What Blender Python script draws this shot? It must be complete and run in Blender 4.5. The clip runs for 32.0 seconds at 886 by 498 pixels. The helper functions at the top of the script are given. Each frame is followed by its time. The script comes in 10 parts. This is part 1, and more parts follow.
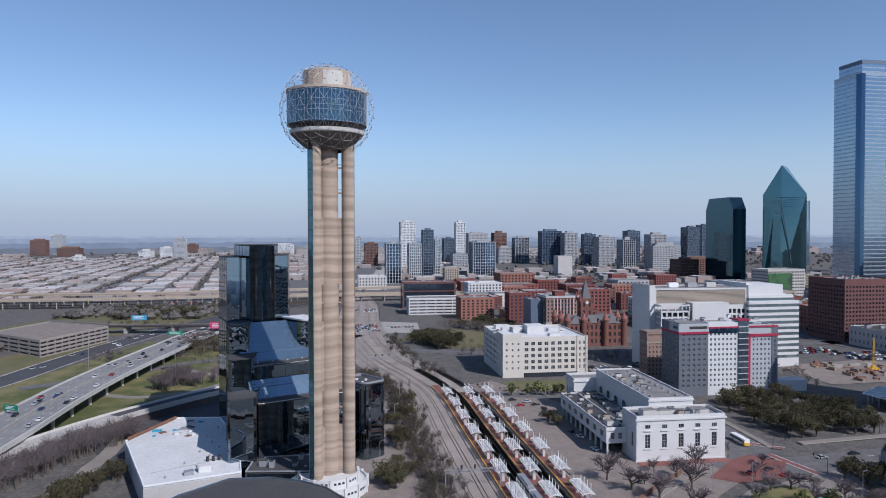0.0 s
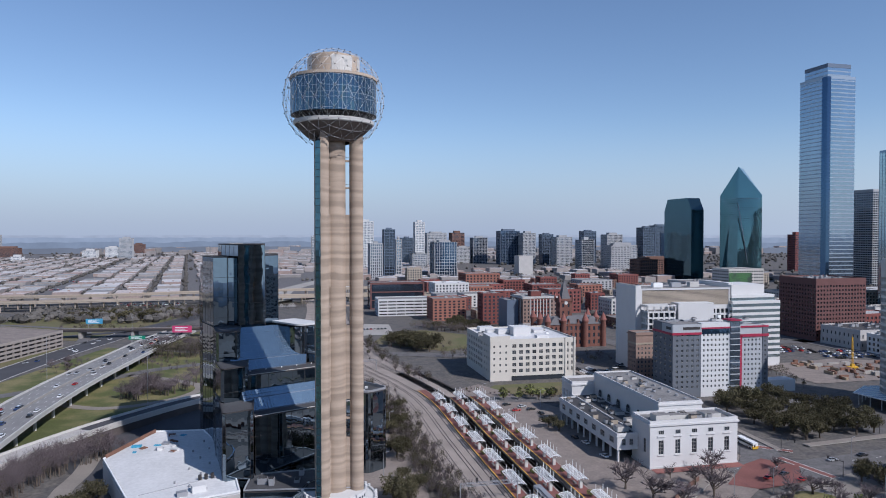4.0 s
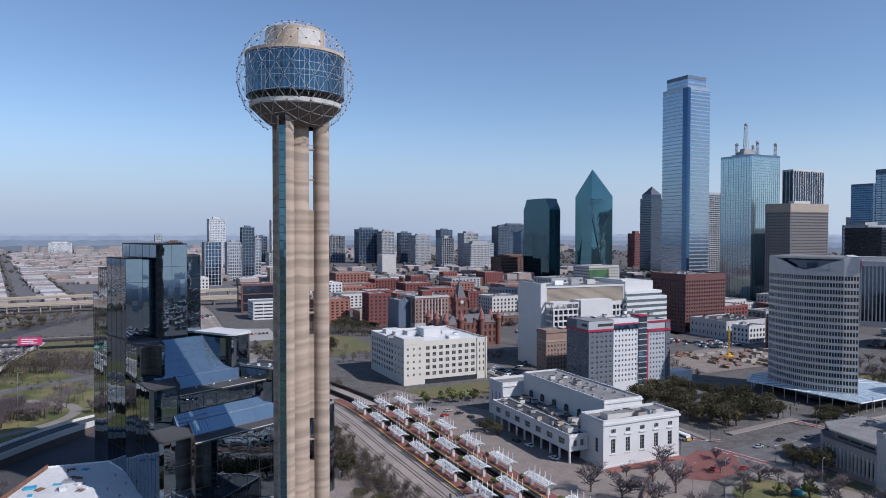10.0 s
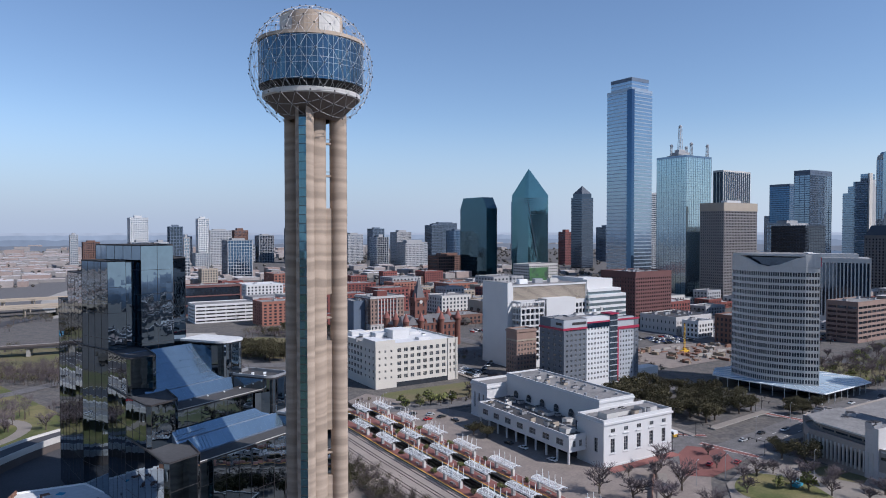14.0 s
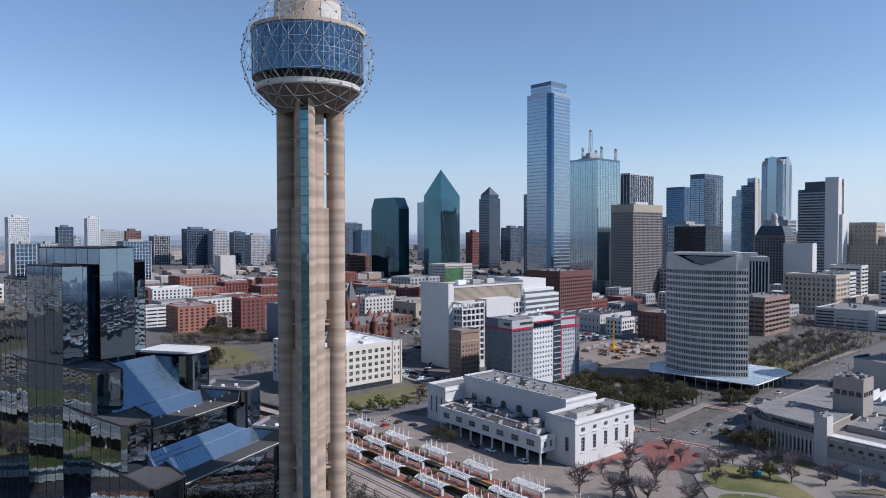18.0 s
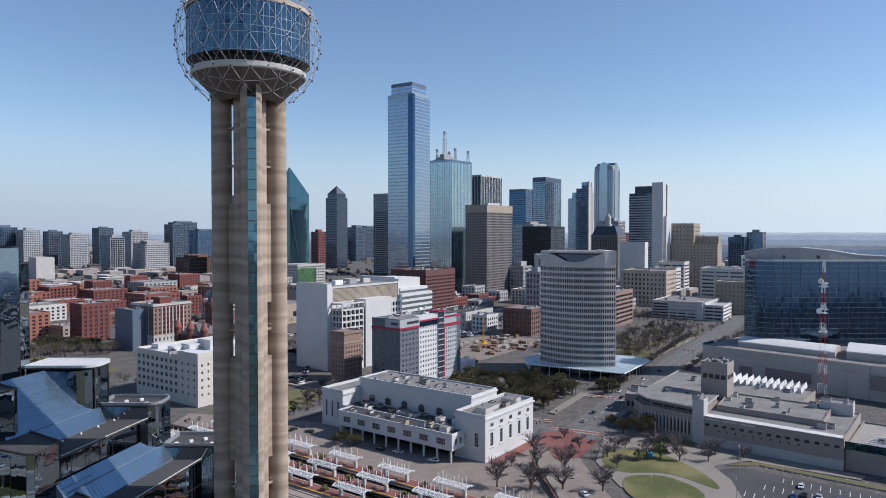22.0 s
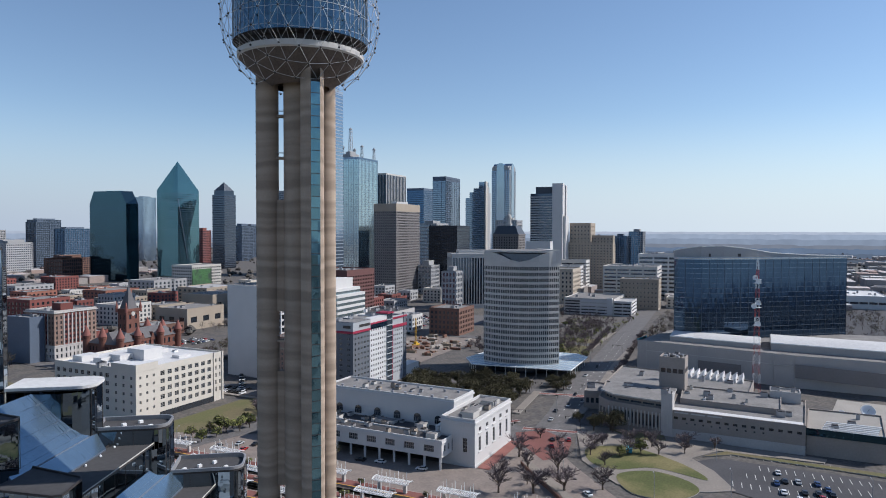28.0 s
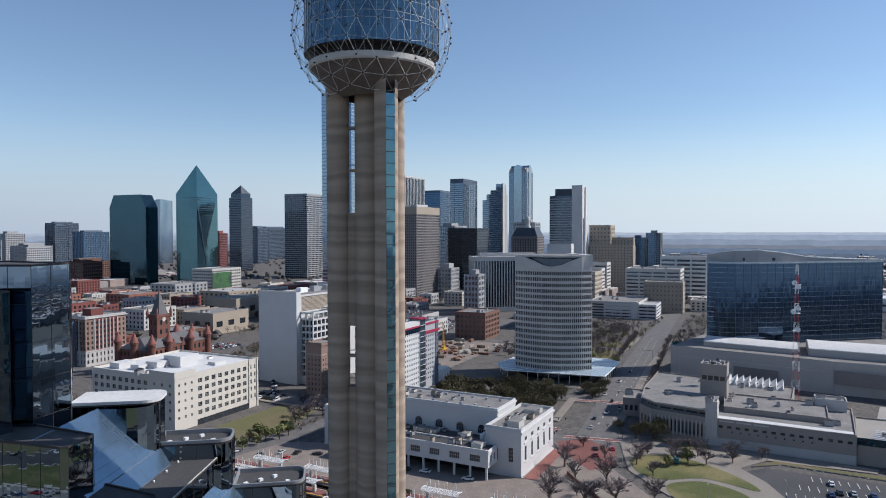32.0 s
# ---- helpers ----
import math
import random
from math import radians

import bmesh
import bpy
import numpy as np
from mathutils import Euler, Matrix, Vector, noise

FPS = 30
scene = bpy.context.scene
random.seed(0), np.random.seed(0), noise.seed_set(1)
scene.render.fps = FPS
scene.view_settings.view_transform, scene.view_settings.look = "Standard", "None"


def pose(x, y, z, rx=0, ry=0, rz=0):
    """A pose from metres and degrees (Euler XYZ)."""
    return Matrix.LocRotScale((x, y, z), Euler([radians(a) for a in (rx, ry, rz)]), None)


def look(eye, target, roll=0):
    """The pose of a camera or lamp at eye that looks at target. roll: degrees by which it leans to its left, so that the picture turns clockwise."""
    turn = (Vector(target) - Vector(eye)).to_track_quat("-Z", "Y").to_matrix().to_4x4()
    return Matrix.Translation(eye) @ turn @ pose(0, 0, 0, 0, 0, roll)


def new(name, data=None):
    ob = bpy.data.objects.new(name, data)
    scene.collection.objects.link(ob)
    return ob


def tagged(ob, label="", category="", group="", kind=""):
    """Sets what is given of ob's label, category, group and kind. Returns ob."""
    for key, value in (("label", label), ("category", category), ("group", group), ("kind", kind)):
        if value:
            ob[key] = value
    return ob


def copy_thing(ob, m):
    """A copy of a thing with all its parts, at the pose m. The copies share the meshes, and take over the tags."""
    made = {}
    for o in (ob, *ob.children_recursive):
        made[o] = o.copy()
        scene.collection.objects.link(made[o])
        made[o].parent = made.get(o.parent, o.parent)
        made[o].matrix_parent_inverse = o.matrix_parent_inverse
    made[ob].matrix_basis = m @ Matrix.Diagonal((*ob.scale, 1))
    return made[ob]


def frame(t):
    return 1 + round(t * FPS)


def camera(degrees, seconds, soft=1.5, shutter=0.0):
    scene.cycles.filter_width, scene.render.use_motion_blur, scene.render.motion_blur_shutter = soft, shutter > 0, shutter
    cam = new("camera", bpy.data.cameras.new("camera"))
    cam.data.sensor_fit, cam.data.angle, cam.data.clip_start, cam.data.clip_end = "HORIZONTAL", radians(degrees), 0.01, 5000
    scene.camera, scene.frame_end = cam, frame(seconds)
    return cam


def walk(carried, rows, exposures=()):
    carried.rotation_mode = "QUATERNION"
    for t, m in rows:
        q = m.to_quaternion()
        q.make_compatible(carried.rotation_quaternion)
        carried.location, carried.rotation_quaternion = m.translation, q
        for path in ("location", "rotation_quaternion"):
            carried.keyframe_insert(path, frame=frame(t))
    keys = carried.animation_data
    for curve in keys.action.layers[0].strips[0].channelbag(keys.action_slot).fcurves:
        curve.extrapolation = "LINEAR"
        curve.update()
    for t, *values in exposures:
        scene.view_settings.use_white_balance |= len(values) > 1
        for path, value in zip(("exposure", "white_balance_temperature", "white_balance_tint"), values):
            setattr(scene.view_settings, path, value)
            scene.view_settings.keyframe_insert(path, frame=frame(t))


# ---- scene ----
cam = camera(65.9, 32.0, soft=1.0)
PATH = [
    (0, (57.237, -244.425, 92.997), (57.111, -242.429, 92.954), -0.1),
    (0.5, (55.028, -242.064, 92.824), (54.906, -240.068, 92.782), -0.1),
    (1, (52.435, -240.048, 92.639), (52.316, -238.051, 92.597), -0.1),
    (1.5, (49.657, -238.058, 92.62), (49.542, -236.062, 92.577), -0.0),
    (2, (46.825, -236.21, 92.579), (46.715, -234.214, 92.536), -0.0),
    (2.5, (43.879, -234.738, 92.659), (43.805, -232.74, 92.615), -0.0),
    (3, (40.553, -233.116, 92.547), (40.509, -231.117, 92.504), -0.0),
    (3.5, (37.364, -231.304, 92.422), (37.348, -229.304, 92.38), -0.0),
    (4, (34.566, -229.851, 92.473), (34.583, -227.852, 92.43), 0.0),
    (4.5, (31.439, -227.959, 92.519), (31.53, -225.961, 92.476), -0.0),
    (6.5, (17.494, -221.308, 92.382), (17.668, -219.316, 92.339), 0.0),
    (7, (14.07, -219.667, 92.518), (14.251, -217.675, 92.471), 0.1),
    (7.5, (11.108, -217.762, 92.596), (11.306, -215.773, 92.55), 0.1),
    (8, (7.864, -215.891, 92.477), (8.084, -213.904, 92.43), 0.0),
    (8.5, (4.557, -213.993, 92.516), (4.818, -212.011, 92.47), 0.0),
    (9, (1.626, -212.18, 92.337), (1.935, -210.204, 92.291), 0.1),
    (9.5, (-1.418, -209.669, 92.228), (-1.032, -207.707, 92.182), 0.1),
    (10, (-4.765, -207.166, 92.316), (-4.3, -205.221, 92.269), 0.1),
    (10.5, (-7.931, -205.106, 92.563), (-7.438, -203.168, 92.516), 0.1),
    (11, (-11.076, -202.693, 92.409), (-10.553, -200.763, 92.362), 0.1),
    (11.5, (-14.446, -200.488, 92.331), (-13.889, -198.567, 92.284), 0.1),
    (12, (-17.59, -198.398, 92.295), (-16.994, -196.49, 92.248), 0.1),
    (12.5, (-20.504, -196.306, 92.073), (-19.868, -194.41, 92.025), 0.1),
    (13, (-23.716, -194.271, 92.449), (-23.056, -192.384, 92.4), 0.1),
    (13.5, (-27.299, -192.404, 92.473), (-26.634, -190.518, 92.423), 0.0),
    (15.5, (-38.651, -184.477, 92.55), (-37.836, -182.651, 92.499), -0.1),
    (16, (-41.869, -182.271, 92.445), (-40.991, -180.475, 92.394), -0.1),
    (16.5, (-45.046, -179.932, 92.456), (-44.128, -178.156, 92.405), -0.1),
    (17, (-47.912, -177.657, 92.404), (-46.979, -175.889, 92.353), -0.1),
    (17.5, (-50.888, -175.18, 92.695), (-49.945, -173.418, 92.644), -0.1),
    (18, (-54.096, -172.8, 92.731), (-53.144, -171.041, 92.681), -0.1),
    (18.5, (-56.994, -170.427, 92.666), (-56.035, -168.673, 92.616), -0.1),
    (19, (-59.563, -167.793, 92.367), (-58.565, -166.06, 92.318), -0.0),
    (19.5, (-62.043, -165.488, 92.322), (-60.969, -163.802, 92.272), -0.0),
    (20, (-64.634, -162.728, 92.231), (-63.484, -161.093, 92.182), -0.1),
    (20.5, (-67.569, -160.464, 92.048), (-66.341, -158.887, 91.999), 0.0),
    (21, (-70.368, -157.867, 92.212), (-69.072, -156.345, 92.163), -0.0),
    (21.5, (-73.194, -155.174, 92.503), (-71.868, -153.678, 92.452), -0.0),
    (22, (-75.722, -152.644, 92.256), (-74.382, -151.161, 92.205), -0.0),
    (22.5, (-77.475, -149.869, 92.008), (-76.115, -148.404, 91.957), 0.0),
    (23, (-79.669, -146.929, 91.8), (-78.273, -145.497, 91.749), 0.0),
    (23.5, (-82.099, -144.08, 92.075), (-80.65, -142.703, 92.023), 0.0),
    (24, (-84.499, -141.184, 92.184), (-83, -139.862, 92.132), 0.1),
    (24.5, (-86.676, -138.194, 91.904), (-85.132, -136.924, 91.853), 0.1),
    (25, (-88.906, -134.874, 92.051), (-87.335, -133.637, 91.999), 0.1),
    (25.5, (-90.481, -131.434, 91.91), (-88.909, -130.199, 91.859), 0.1),
    (27.5, (-97.087, -118.314, 92.364), (-95.506, -117.09, 92.31), 0.1),
    (28, (-98.421, -114.601, 92.469), (-96.839, -113.379, 92.415), 0.1),
    (28.5, (-100.066, -111.191, 92.802), (-98.483, -109.97, 92.747), 0.0),
    (29, (-101.323, -107.867, 92.716), (-99.738, -106.648, 92.664), 0.0),
    (29.5, (-102.439, -105.175, 92.822), (-100.853, -103.958, 92.77), 0.0),
    (30, (-103.508, -103.578, 93.375), (-101.924, -102.358, 93.323), 0.0),
    (30.5, (-104.043, -102.738, 93.642), (-102.465, -101.511, 93.591), 0.0),
    (31, (-104.253, -102.484, 94.117), (-102.681, -101.249, 94.066), 0.0),
    (31.5, (-104.548, -102.287, 94.511), (-102.981, -101.046, 94.461), -0.1),
    (32, (-104.584, -102.498, 95.015), (-103.021, -101.251, 94.964), -0.1),
]
walk(cam, [(t, look(eye, target, roll)) for t, eye, target, roll in PATH], [(0.0, -0.09, 5830, 14), (10.0, -0.03, 5850, 14), (19.0, 0.11, 5990, 13), (27.0, 0.07, 6180, 11), (32.0, 0.07, 6180, 11)])

# ---- light ----
SUN_AZ, SUN_EL = 133.0, 41.0          # compass azimuth (from +y towards +x) and elevation
world = bpy.data.worlds.new("sky")
scene.world = world
world.use_nodes = True
wn = world.node_tree.nodes
wn.clear()
sky = wn.new("ShaderNodeTexSky")
sky.sky_type = "NISHITA"
sky.sun_disc = False
sky.sun_elevation, sky.sun_rotation = radians(SUN_EL), radians(SUN_AZ)
sky.altitude, sky.air_density, sky.dust_density, sky.ozone_density = 1500, 1.15, 0.4, 2.0
wbg, wout = wn.new("ShaderNodeBackground"), wn.new("ShaderNodeOutputWorld")
wbg.inputs["Strength"].default_value = 0.114
world.node_tree.links.new(sky.outputs[0], wbg.inputs[0])
world.node_tree.links.new(wbg.outputs[0], wout.inputs[0])
sun = new("sun", bpy.data.lights.new("sun", "SUN"))
sun.data.energy, sun.data.angle, sun.data.color = 4.7, radians(0.55), (1.0, 0.94, 0.865)
_a, _e = radians(SUN_AZ), radians(SUN_EL)
sun.matrix_world = look((math.sin(_a) * math.cos(_e) * 400, math.cos(_a) * math.cos(_e) * 400, math.sin(_e) * 400), (0, 0, 0))


# ---- materials ----
def mat(name, col, rough=0.8, metal=0.0, var=0.18, scale=0.15, fine=2.5, bump=0.15, rnd=0.0, island=0.0, spec=0.4, tint=None, coat=0.0):
    """A worn surface: two sizes of noise on colour and relief, and piece-by-piece variation."""
    m = bpy.data.materials.new(name)
    m.use_nodes = True
    nt = m.node_tree
    n, l = nt.nodes, nt.links
    b = n["Principled BSDF"]
    geo = n.new("ShaderNodeNewGeometry")
    big, small = n.new("ShaderNodeTexNoise"), n.new("ShaderNodeTexNoise")
    big.inputs["Scale"].default_value, small.inputs["Scale"].default_value = scale, fine
    big.inputs["Detail"].default_value, small.inputs["Detail"].default_value = 5, 3
    for t in (big, small):
        l.new(geo.outputs["Position"], t.inputs["Vector"])
    add = n.new("ShaderNodeMath"); add.operation = "ADD"
    l.new(big.outputs["Fac"], add.inputs[0]); l.new(small.outputs["Fac"], add.inputs[1])
    rng = n.new("ShaderNodeMapRange")
    rng.inputs["From Min"].default_value, rng.inputs["From Max"].default_value = 0.6, 1.4
    rng.inputs["To Min"].default_value, rng.inputs["To Max"].default_value = 1 - var, 1 + var
    l.new(add.outputs[0], rng.inputs["Value"])
    fac = rng.outputs[0]
    for amount, source in ((rnd, "ob"), (island, "isl")):
        if amount:
            r2 = n.new("ShaderNodeMapRange")
            r2.inputs["To Min"].default_value, r2.inputs["To Max"].default_value = 1 - amount, 1 + amount
            if source == "ob":
                l.new(n.new("ShaderNodeObjectInfo").outputs["Random"], r2.inputs["Value"])
            else:
                l.new(geo.outputs["Random Per Island"], r2.inputs["Value"])
            mul = n.new("ShaderNodeMath"); mul.operation = "MULTIPLY"
            l.new(fac, mul.inputs[0]); l.new(r2.outputs[0], mul.inputs[1])
            fac = mul.outputs[0]
    vm = n.new("ShaderNodeVectorMath"); vm.operation = "SCALE"
    if tint:
        mx = n.new("ShaderNodeMix"); mx.data_type = "RGBA"
        mx.inputs["A"].default_value, mx.inputs["B"].default_value = (*col, 1), (*tint, 1)
        src = geo.outputs["Random Per Island"] if island else big.outputs["Fac"]
        if island:
            pw = n.new("ShaderNodeMath"); pw.operation = "POWER"; pw.inputs[1].default_value = 1.6
            l.new(src, pw.inputs[0]); src = pw.outputs[0]
        else:
            rr = n.new("ShaderNodeMapRange")
            rr.inputs["From Min"].default_value, rr.inputs["From Max"].default_value = 0.42, 0.6
            l.new(src, rr.inputs["Value"]); src = rr.outputs[0]
        l.new(src, mx.inputs["Factor"])
        l.new(mx.outputs["Result"], vm.inputs[0])
    else:
        vm.inputs[0].default_value = col
    l.new(fac, vm.inputs["Scale"])
    l.new(vm.outputs[0], b.inputs["Base Color"])
    if bump:
        bp = n.new("ShaderNodeBump")
        bp.inputs["Strength"].default_value, bp.inputs["Distance"].default_value = bump, 0.05
        l.new(small.outputs["Fac"], bp.inputs["Height"])
        l.new(bp.outputs[0], b.inputs["Normal"])
    b.inputs["Roughness"].default_value, b.inputs["Metallic"].default_value = rough, metal
    b.inputs["Specular IOR Level"].default_value = spec
    b.inputs["Coat Weight"].default_value = coat
    return m


def mirror_glass(name, col, metal=0.75, rough=0.04, wave=0.02, cell=(3.0, 3.0), rnd=0.15, lean=0.0, tilt=None, size=0.45):
    """Coated curtain-wall glass: each pane leans a little, so reflections break up from pane to pane."""
    m = mat(name, col, rough, metal, 0.10, 0.05, 0.5, 0, rnd=rnd, spec=0.6)
    nt = m.node_tree
    n, l, b = nt.nodes, nt.links, nt.nodes["Principled BSDF"]
    geo = n.new("ShaderNodeNewGeometry")
    sn = n.new("ShaderNodeVectorMath"); sn.operation = "SNAP"
    sn.inputs[1].default_value = (cell[0], cell[0], cell[1])
    l.new(geo.outputs["Position"], sn.inputs[0])
    wh = n.new("ShaderNodeTexWhiteNoise"); wh.noise_dimensions = "3D"
    l.new(sn.outputs[0], wh.inputs["Vector"])
    ns = n.new("ShaderNodeTexNoise"); ns.inputs["Scale"].default_value = size; ns.inputs["Detail"].default_value = 2
    l.new(geo.outputs["Position"], ns.inputs["Vector"])
    tl = n.new("ShaderNodeVectorMath"); tl.operation = "SCALE"; tl.inputs["Scale"].default_value = 1.0 if tilt is None else tilt / wave
    l.new(wh.outputs["Color"], tl.inputs[0])
    off = n.new("ShaderNodeVectorMath"); off.operation = "ADD"
    l.new(tl.outputs[0], off.inputs[0]); l.new(ns.outputs["Color"], off.inputs[1])
    sub = n.new("ShaderNodeVectorMath"); sub.operation = "SUBTRACT"; half = 0.5 + 0.5 * (1.0 if tilt is None else tilt / wave)
    sub.inputs[1].default_value = (half, half, half - lean / wave)
    l.new(off.outputs[0], sub.inputs[0])
    sc = n.new("ShaderNodeVectorMath"); sc.operation = "SCALE"; sc.inputs["Scale"].default_value = wave
    l.new(sub.outputs[0], sc.inputs[0])
    ad = n.new("ShaderNodeVectorMath"); ad.operation = "ADD"
    l.new(geo.outputs["Normal"], ad.inputs[0]); l.new(sc.outputs[0], ad.inputs[1])
    nm = n.new("ShaderNodeVectorMath"); nm.operation = "NORMALIZE"
    l.new(ad.outputs[0], nm.inputs[0])
    l.new(nm.outputs[0], b.inputs["Normal"])
    return m


def banded_concrete(name):
    """Slip-formed concrete: soft light and dark lifts up the shaft."""
    m = mat(name, (0.335, 0.262, 0.202), 0.9, 0, 0.10, 0.25, 3, 0.2)
    nt = m.node_tree
    n, l, b = nt.nodes, nt.links, nt.nodes["Principled BSDF"]
    src = b.inputs["Base Color"].links[0].from_socket
    geo = n.new("ShaderNodeNewGeometry")
    sep = n.new("ShaderNodeSeparateXYZ"); l.new(geo.outputs["Position"], sep.inputs[0])
    ns = n.new("ShaderNodeTexNoise"); ns.inputs["Scale"].default_value = 0.11; ns.inputs["Detail"].default_value = 2
    l.new(geo.outputs["Position"], ns.inputs["Vector"])
    a = n.new("ShaderNodeMath"); a.operation = "MULTIPLY_ADD"; a.inputs[1].default_value = 2.2
    l.new(ns.outputs["Fac"], a.inputs[0]); l.new(sep.outputs["Z"], a.inputs[2])
    cb = n.new("ShaderNodeTexNoise"); cb.noise_dimensions = "1D"; cb.inputs["Scale"].default_value = 0.42; cb.inputs["Detail"].default_value = 1.5
    l.new(a.outputs[0], cb.inputs["W"])
    r = n.new("ShaderNodeMapRange")
    r.inputs["From Min"].default_value, r.inputs["From Max"].default_value = 0.36, 0.64
    r.inputs["To Min"].default_value, r.inputs["To Max"].default_value = 0.80, 1.18
    l.new(cb.outputs["Fac"], r.inputs["Value"])
    vm = n.new("ShaderNodeVectorMath"); vm.operation = "SCALE"
    l.new(src, vm.inputs[0]); l.new(r.outputs[0], vm.inputs["Scale"])
    l.new(vm.outputs[0], b.inputs["Base Color"])
    return m


M = {}
M["ground"] = mat("ground_earth", (0.135, 0.120, 0.108), 0.95, 0, 0.55, 0.12, 0.6, 0.2, tint=(0.075, 0.070, 0.067))
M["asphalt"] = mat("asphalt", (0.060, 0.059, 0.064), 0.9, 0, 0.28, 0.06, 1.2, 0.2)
M["asphalt_light"] = mat("asphalt_worn", (0.126, 0.119, 0.117), 0.9, 0, 0.38, 0.22, 1.0, 0.2)
M["concrete"] = mat("concrete", (0.32, 0.298, 0.27), 0.9, 0, 0.15, 0.08, 1.5, 0.2, rnd=0.08)
M["paving"] = mat("pink_paving", (0.215, 0.178, 0.155), 0.9, 0, 0.26, 0.2, 1.0, 0.2)
M["brickpave"] = mat("red_brick_paving", (0.21, 0.085, 0.072), 0.9, 0, 0.25, 0.1, 2.0, 0.2, rnd=0.15)
M["grass"] = mat("lawn", (0.088, 0.100, 0.030), 0.95, 0, 0.35, 0.05, 1.2, 0.4, tint=(0.16, 0.138, 0.06))
M["drygrass"] = mat("dry_lawn", (0.15, 0.125, 0.065), 0.95, 0, 0.3, 0.04, 1.0, 0.4, tint=(0.10, 0.10, 0.04))
M["ballast"] = mat("rail_ballast", (0.285, 0.24, 0.208), 0.95, 0, 0.3, 0.08, 2.5, 0.5)
M["steel"] = mat("rail_steel", (0.13, 0.105, 0.09), 0.5, 0.6, 0.2, 0.2, 3, 0.1)
M["whitesteel"] = mat("white_painted_steel", (0.74, 0.74, 0.73), 0.5, 0, 0.06, 0.3, 3, 0.05, rnd=0.05)
M["greysteel"] = mat("galvanised_steel", (0.34, 0.34, 0.35), 0.5, 0.4, 0.12, 0.3, 3, 0.05, rnd=0.1)
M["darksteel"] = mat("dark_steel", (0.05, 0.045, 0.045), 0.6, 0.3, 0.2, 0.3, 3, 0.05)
M["redsteel"] = mat("red_painted_steel", (0.36, 0.045, 0.04), 0.55, 0, 0.12, 0.3, 3, 0.05)
M["tower"] = banded_concrete("banded_tower_concrete")
M["tan_drum"] = mat("tan_render", (0.44, 0.35, 0.27), 0.85, 0, 0.12, 0.2, 2, 0.15)
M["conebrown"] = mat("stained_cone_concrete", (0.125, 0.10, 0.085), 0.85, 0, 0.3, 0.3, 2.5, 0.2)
M["ringconc"] = mat("weathered_ring_concrete", (0.29, 0.25, 0.215), 0.85, 0, 0.25, 0.3, 2.5, 0.2)
M["ballglass"] = mirror_glass("blue_lounge_glass", (0.080, 0.14, 0.19), 0.85, 0.05, 0.03, (1.4, 5.6), tilt=0.11)
M["liftglass"] = mirror_glass("lift_shaft_glass", (0.10, 0.20, 0.24), 0.8, 0.05, 0.04, (3, 2.3))
M["hotelglass"] = mirror_glass("dark_mirror_glass", (0.215, 0.275, 0.33), 1.0, 0.012, 0.009, (1.9, 2.9), 0.05, lean=0.034, tilt=0.009, size=0.6)
M["hotelroofglass"] = mirror_glass("blue_sloped_glass", (0.20, 0.29, 0.37), 0.8, 0.22, 0.006, (2.6, 2.6), 0.03, tilt=0.003)
M["membrane"] = mat("white_roof_membrane", (0.56, 0.555, 0.55), 0.8, 0, 0.16, 0.06, 0.8, 0.1)
M["darkroof"] = mat("dark_roof_membrane", (0.060, 0.058, 0.060), 0.85, 0, 0.25, 0.05, 0.8, 0.15)
M["greyroof"] = mat("gravel_roof", (0.20, 0.19, 0.182), 0.9, 0, 0.34, 0.14, 0.9, 0.2)
M["paleroof"] = mat("weathered_pale_roof", (0.37, 0.36, 0.352), 0.85, 0, 0.22, 0.08, 0.7, 0.15)
M["whitestone"] = mat("white_painted_stone", (0.55, 0.54, 0.53), 0.8, 0, 0.06, 0.12, 2, 0.15)
M["creamstone"] = mat("cream_render", (0.55, 0.51, 0.45), 0.85, 0, 0.07, 0.12, 2, 0.12)
M["tanstone"] = mat("tan_limestone", (0.33, 0.278, 0.222), 0.85, 0, 0.10, 0.1, 1.5, 0.15, rnd=0.08)
M["greystone"] = mat("grey_limestone", (0.43, 0.41, 0.395), 0.85, 0, 0.12, 0.1, 1.5, 0.15, rnd=0.08)
M["redbrick"] = mat("red_brick", (0.19, 0.064, 0.055), 0.9, 0, 0.15, 0.2, 3, 0.2, rnd=0.2)
M["orangebrick"] = mat("orange_brick", (0.27, 0.118, 0.086), 0.9, 0, 0.15, 0.2, 3, 0.2, rnd=0.15)
M["brownbrick"] = mat("brown_brick", (0.155, 0.085, 0.065), 0.9, 0, 0.15, 0.2, 3, 0.2, rnd=0.15)
M["redgranite"] = mat("red_granite", (0.125, 0.055, 0.050), 0.7, 0, 0.15, 0.15, 2, 0.15)
M["sandstone"] = mat("red_sandstone", (0.165, 0.072, 0.055), 0.9, 0, 0.22, 0.25, 2, 0.3)
M["slate"] = mat("slate_roof", (0.12, 0.115, 0.12), 0.8, 0, 0.2, 0.3, 3, 0.2)
M["turretred"] = mat("red_turret_tile", (0.24, 0.095, 0.078), 0.85, 0, 0.15, 0.3, 3, 0.2)
M["hoteldark"] = mat("charcoal_cladding", (0.115, 0.127, 0.148), 0.7, 0, 0.08, 0.1, 2, 0.08)
M["hotelgrey"] = mat("grey_cladding", (0.36, 0.375, 0.395), 0.7, 0, 0.08, 0.1, 2, 0.08)
M["hotelwhite"] = mat("white_cladding", (0.56, 0.56, 0.56), 0.75, 0, 0.05, 0.1, 2, 0.08)
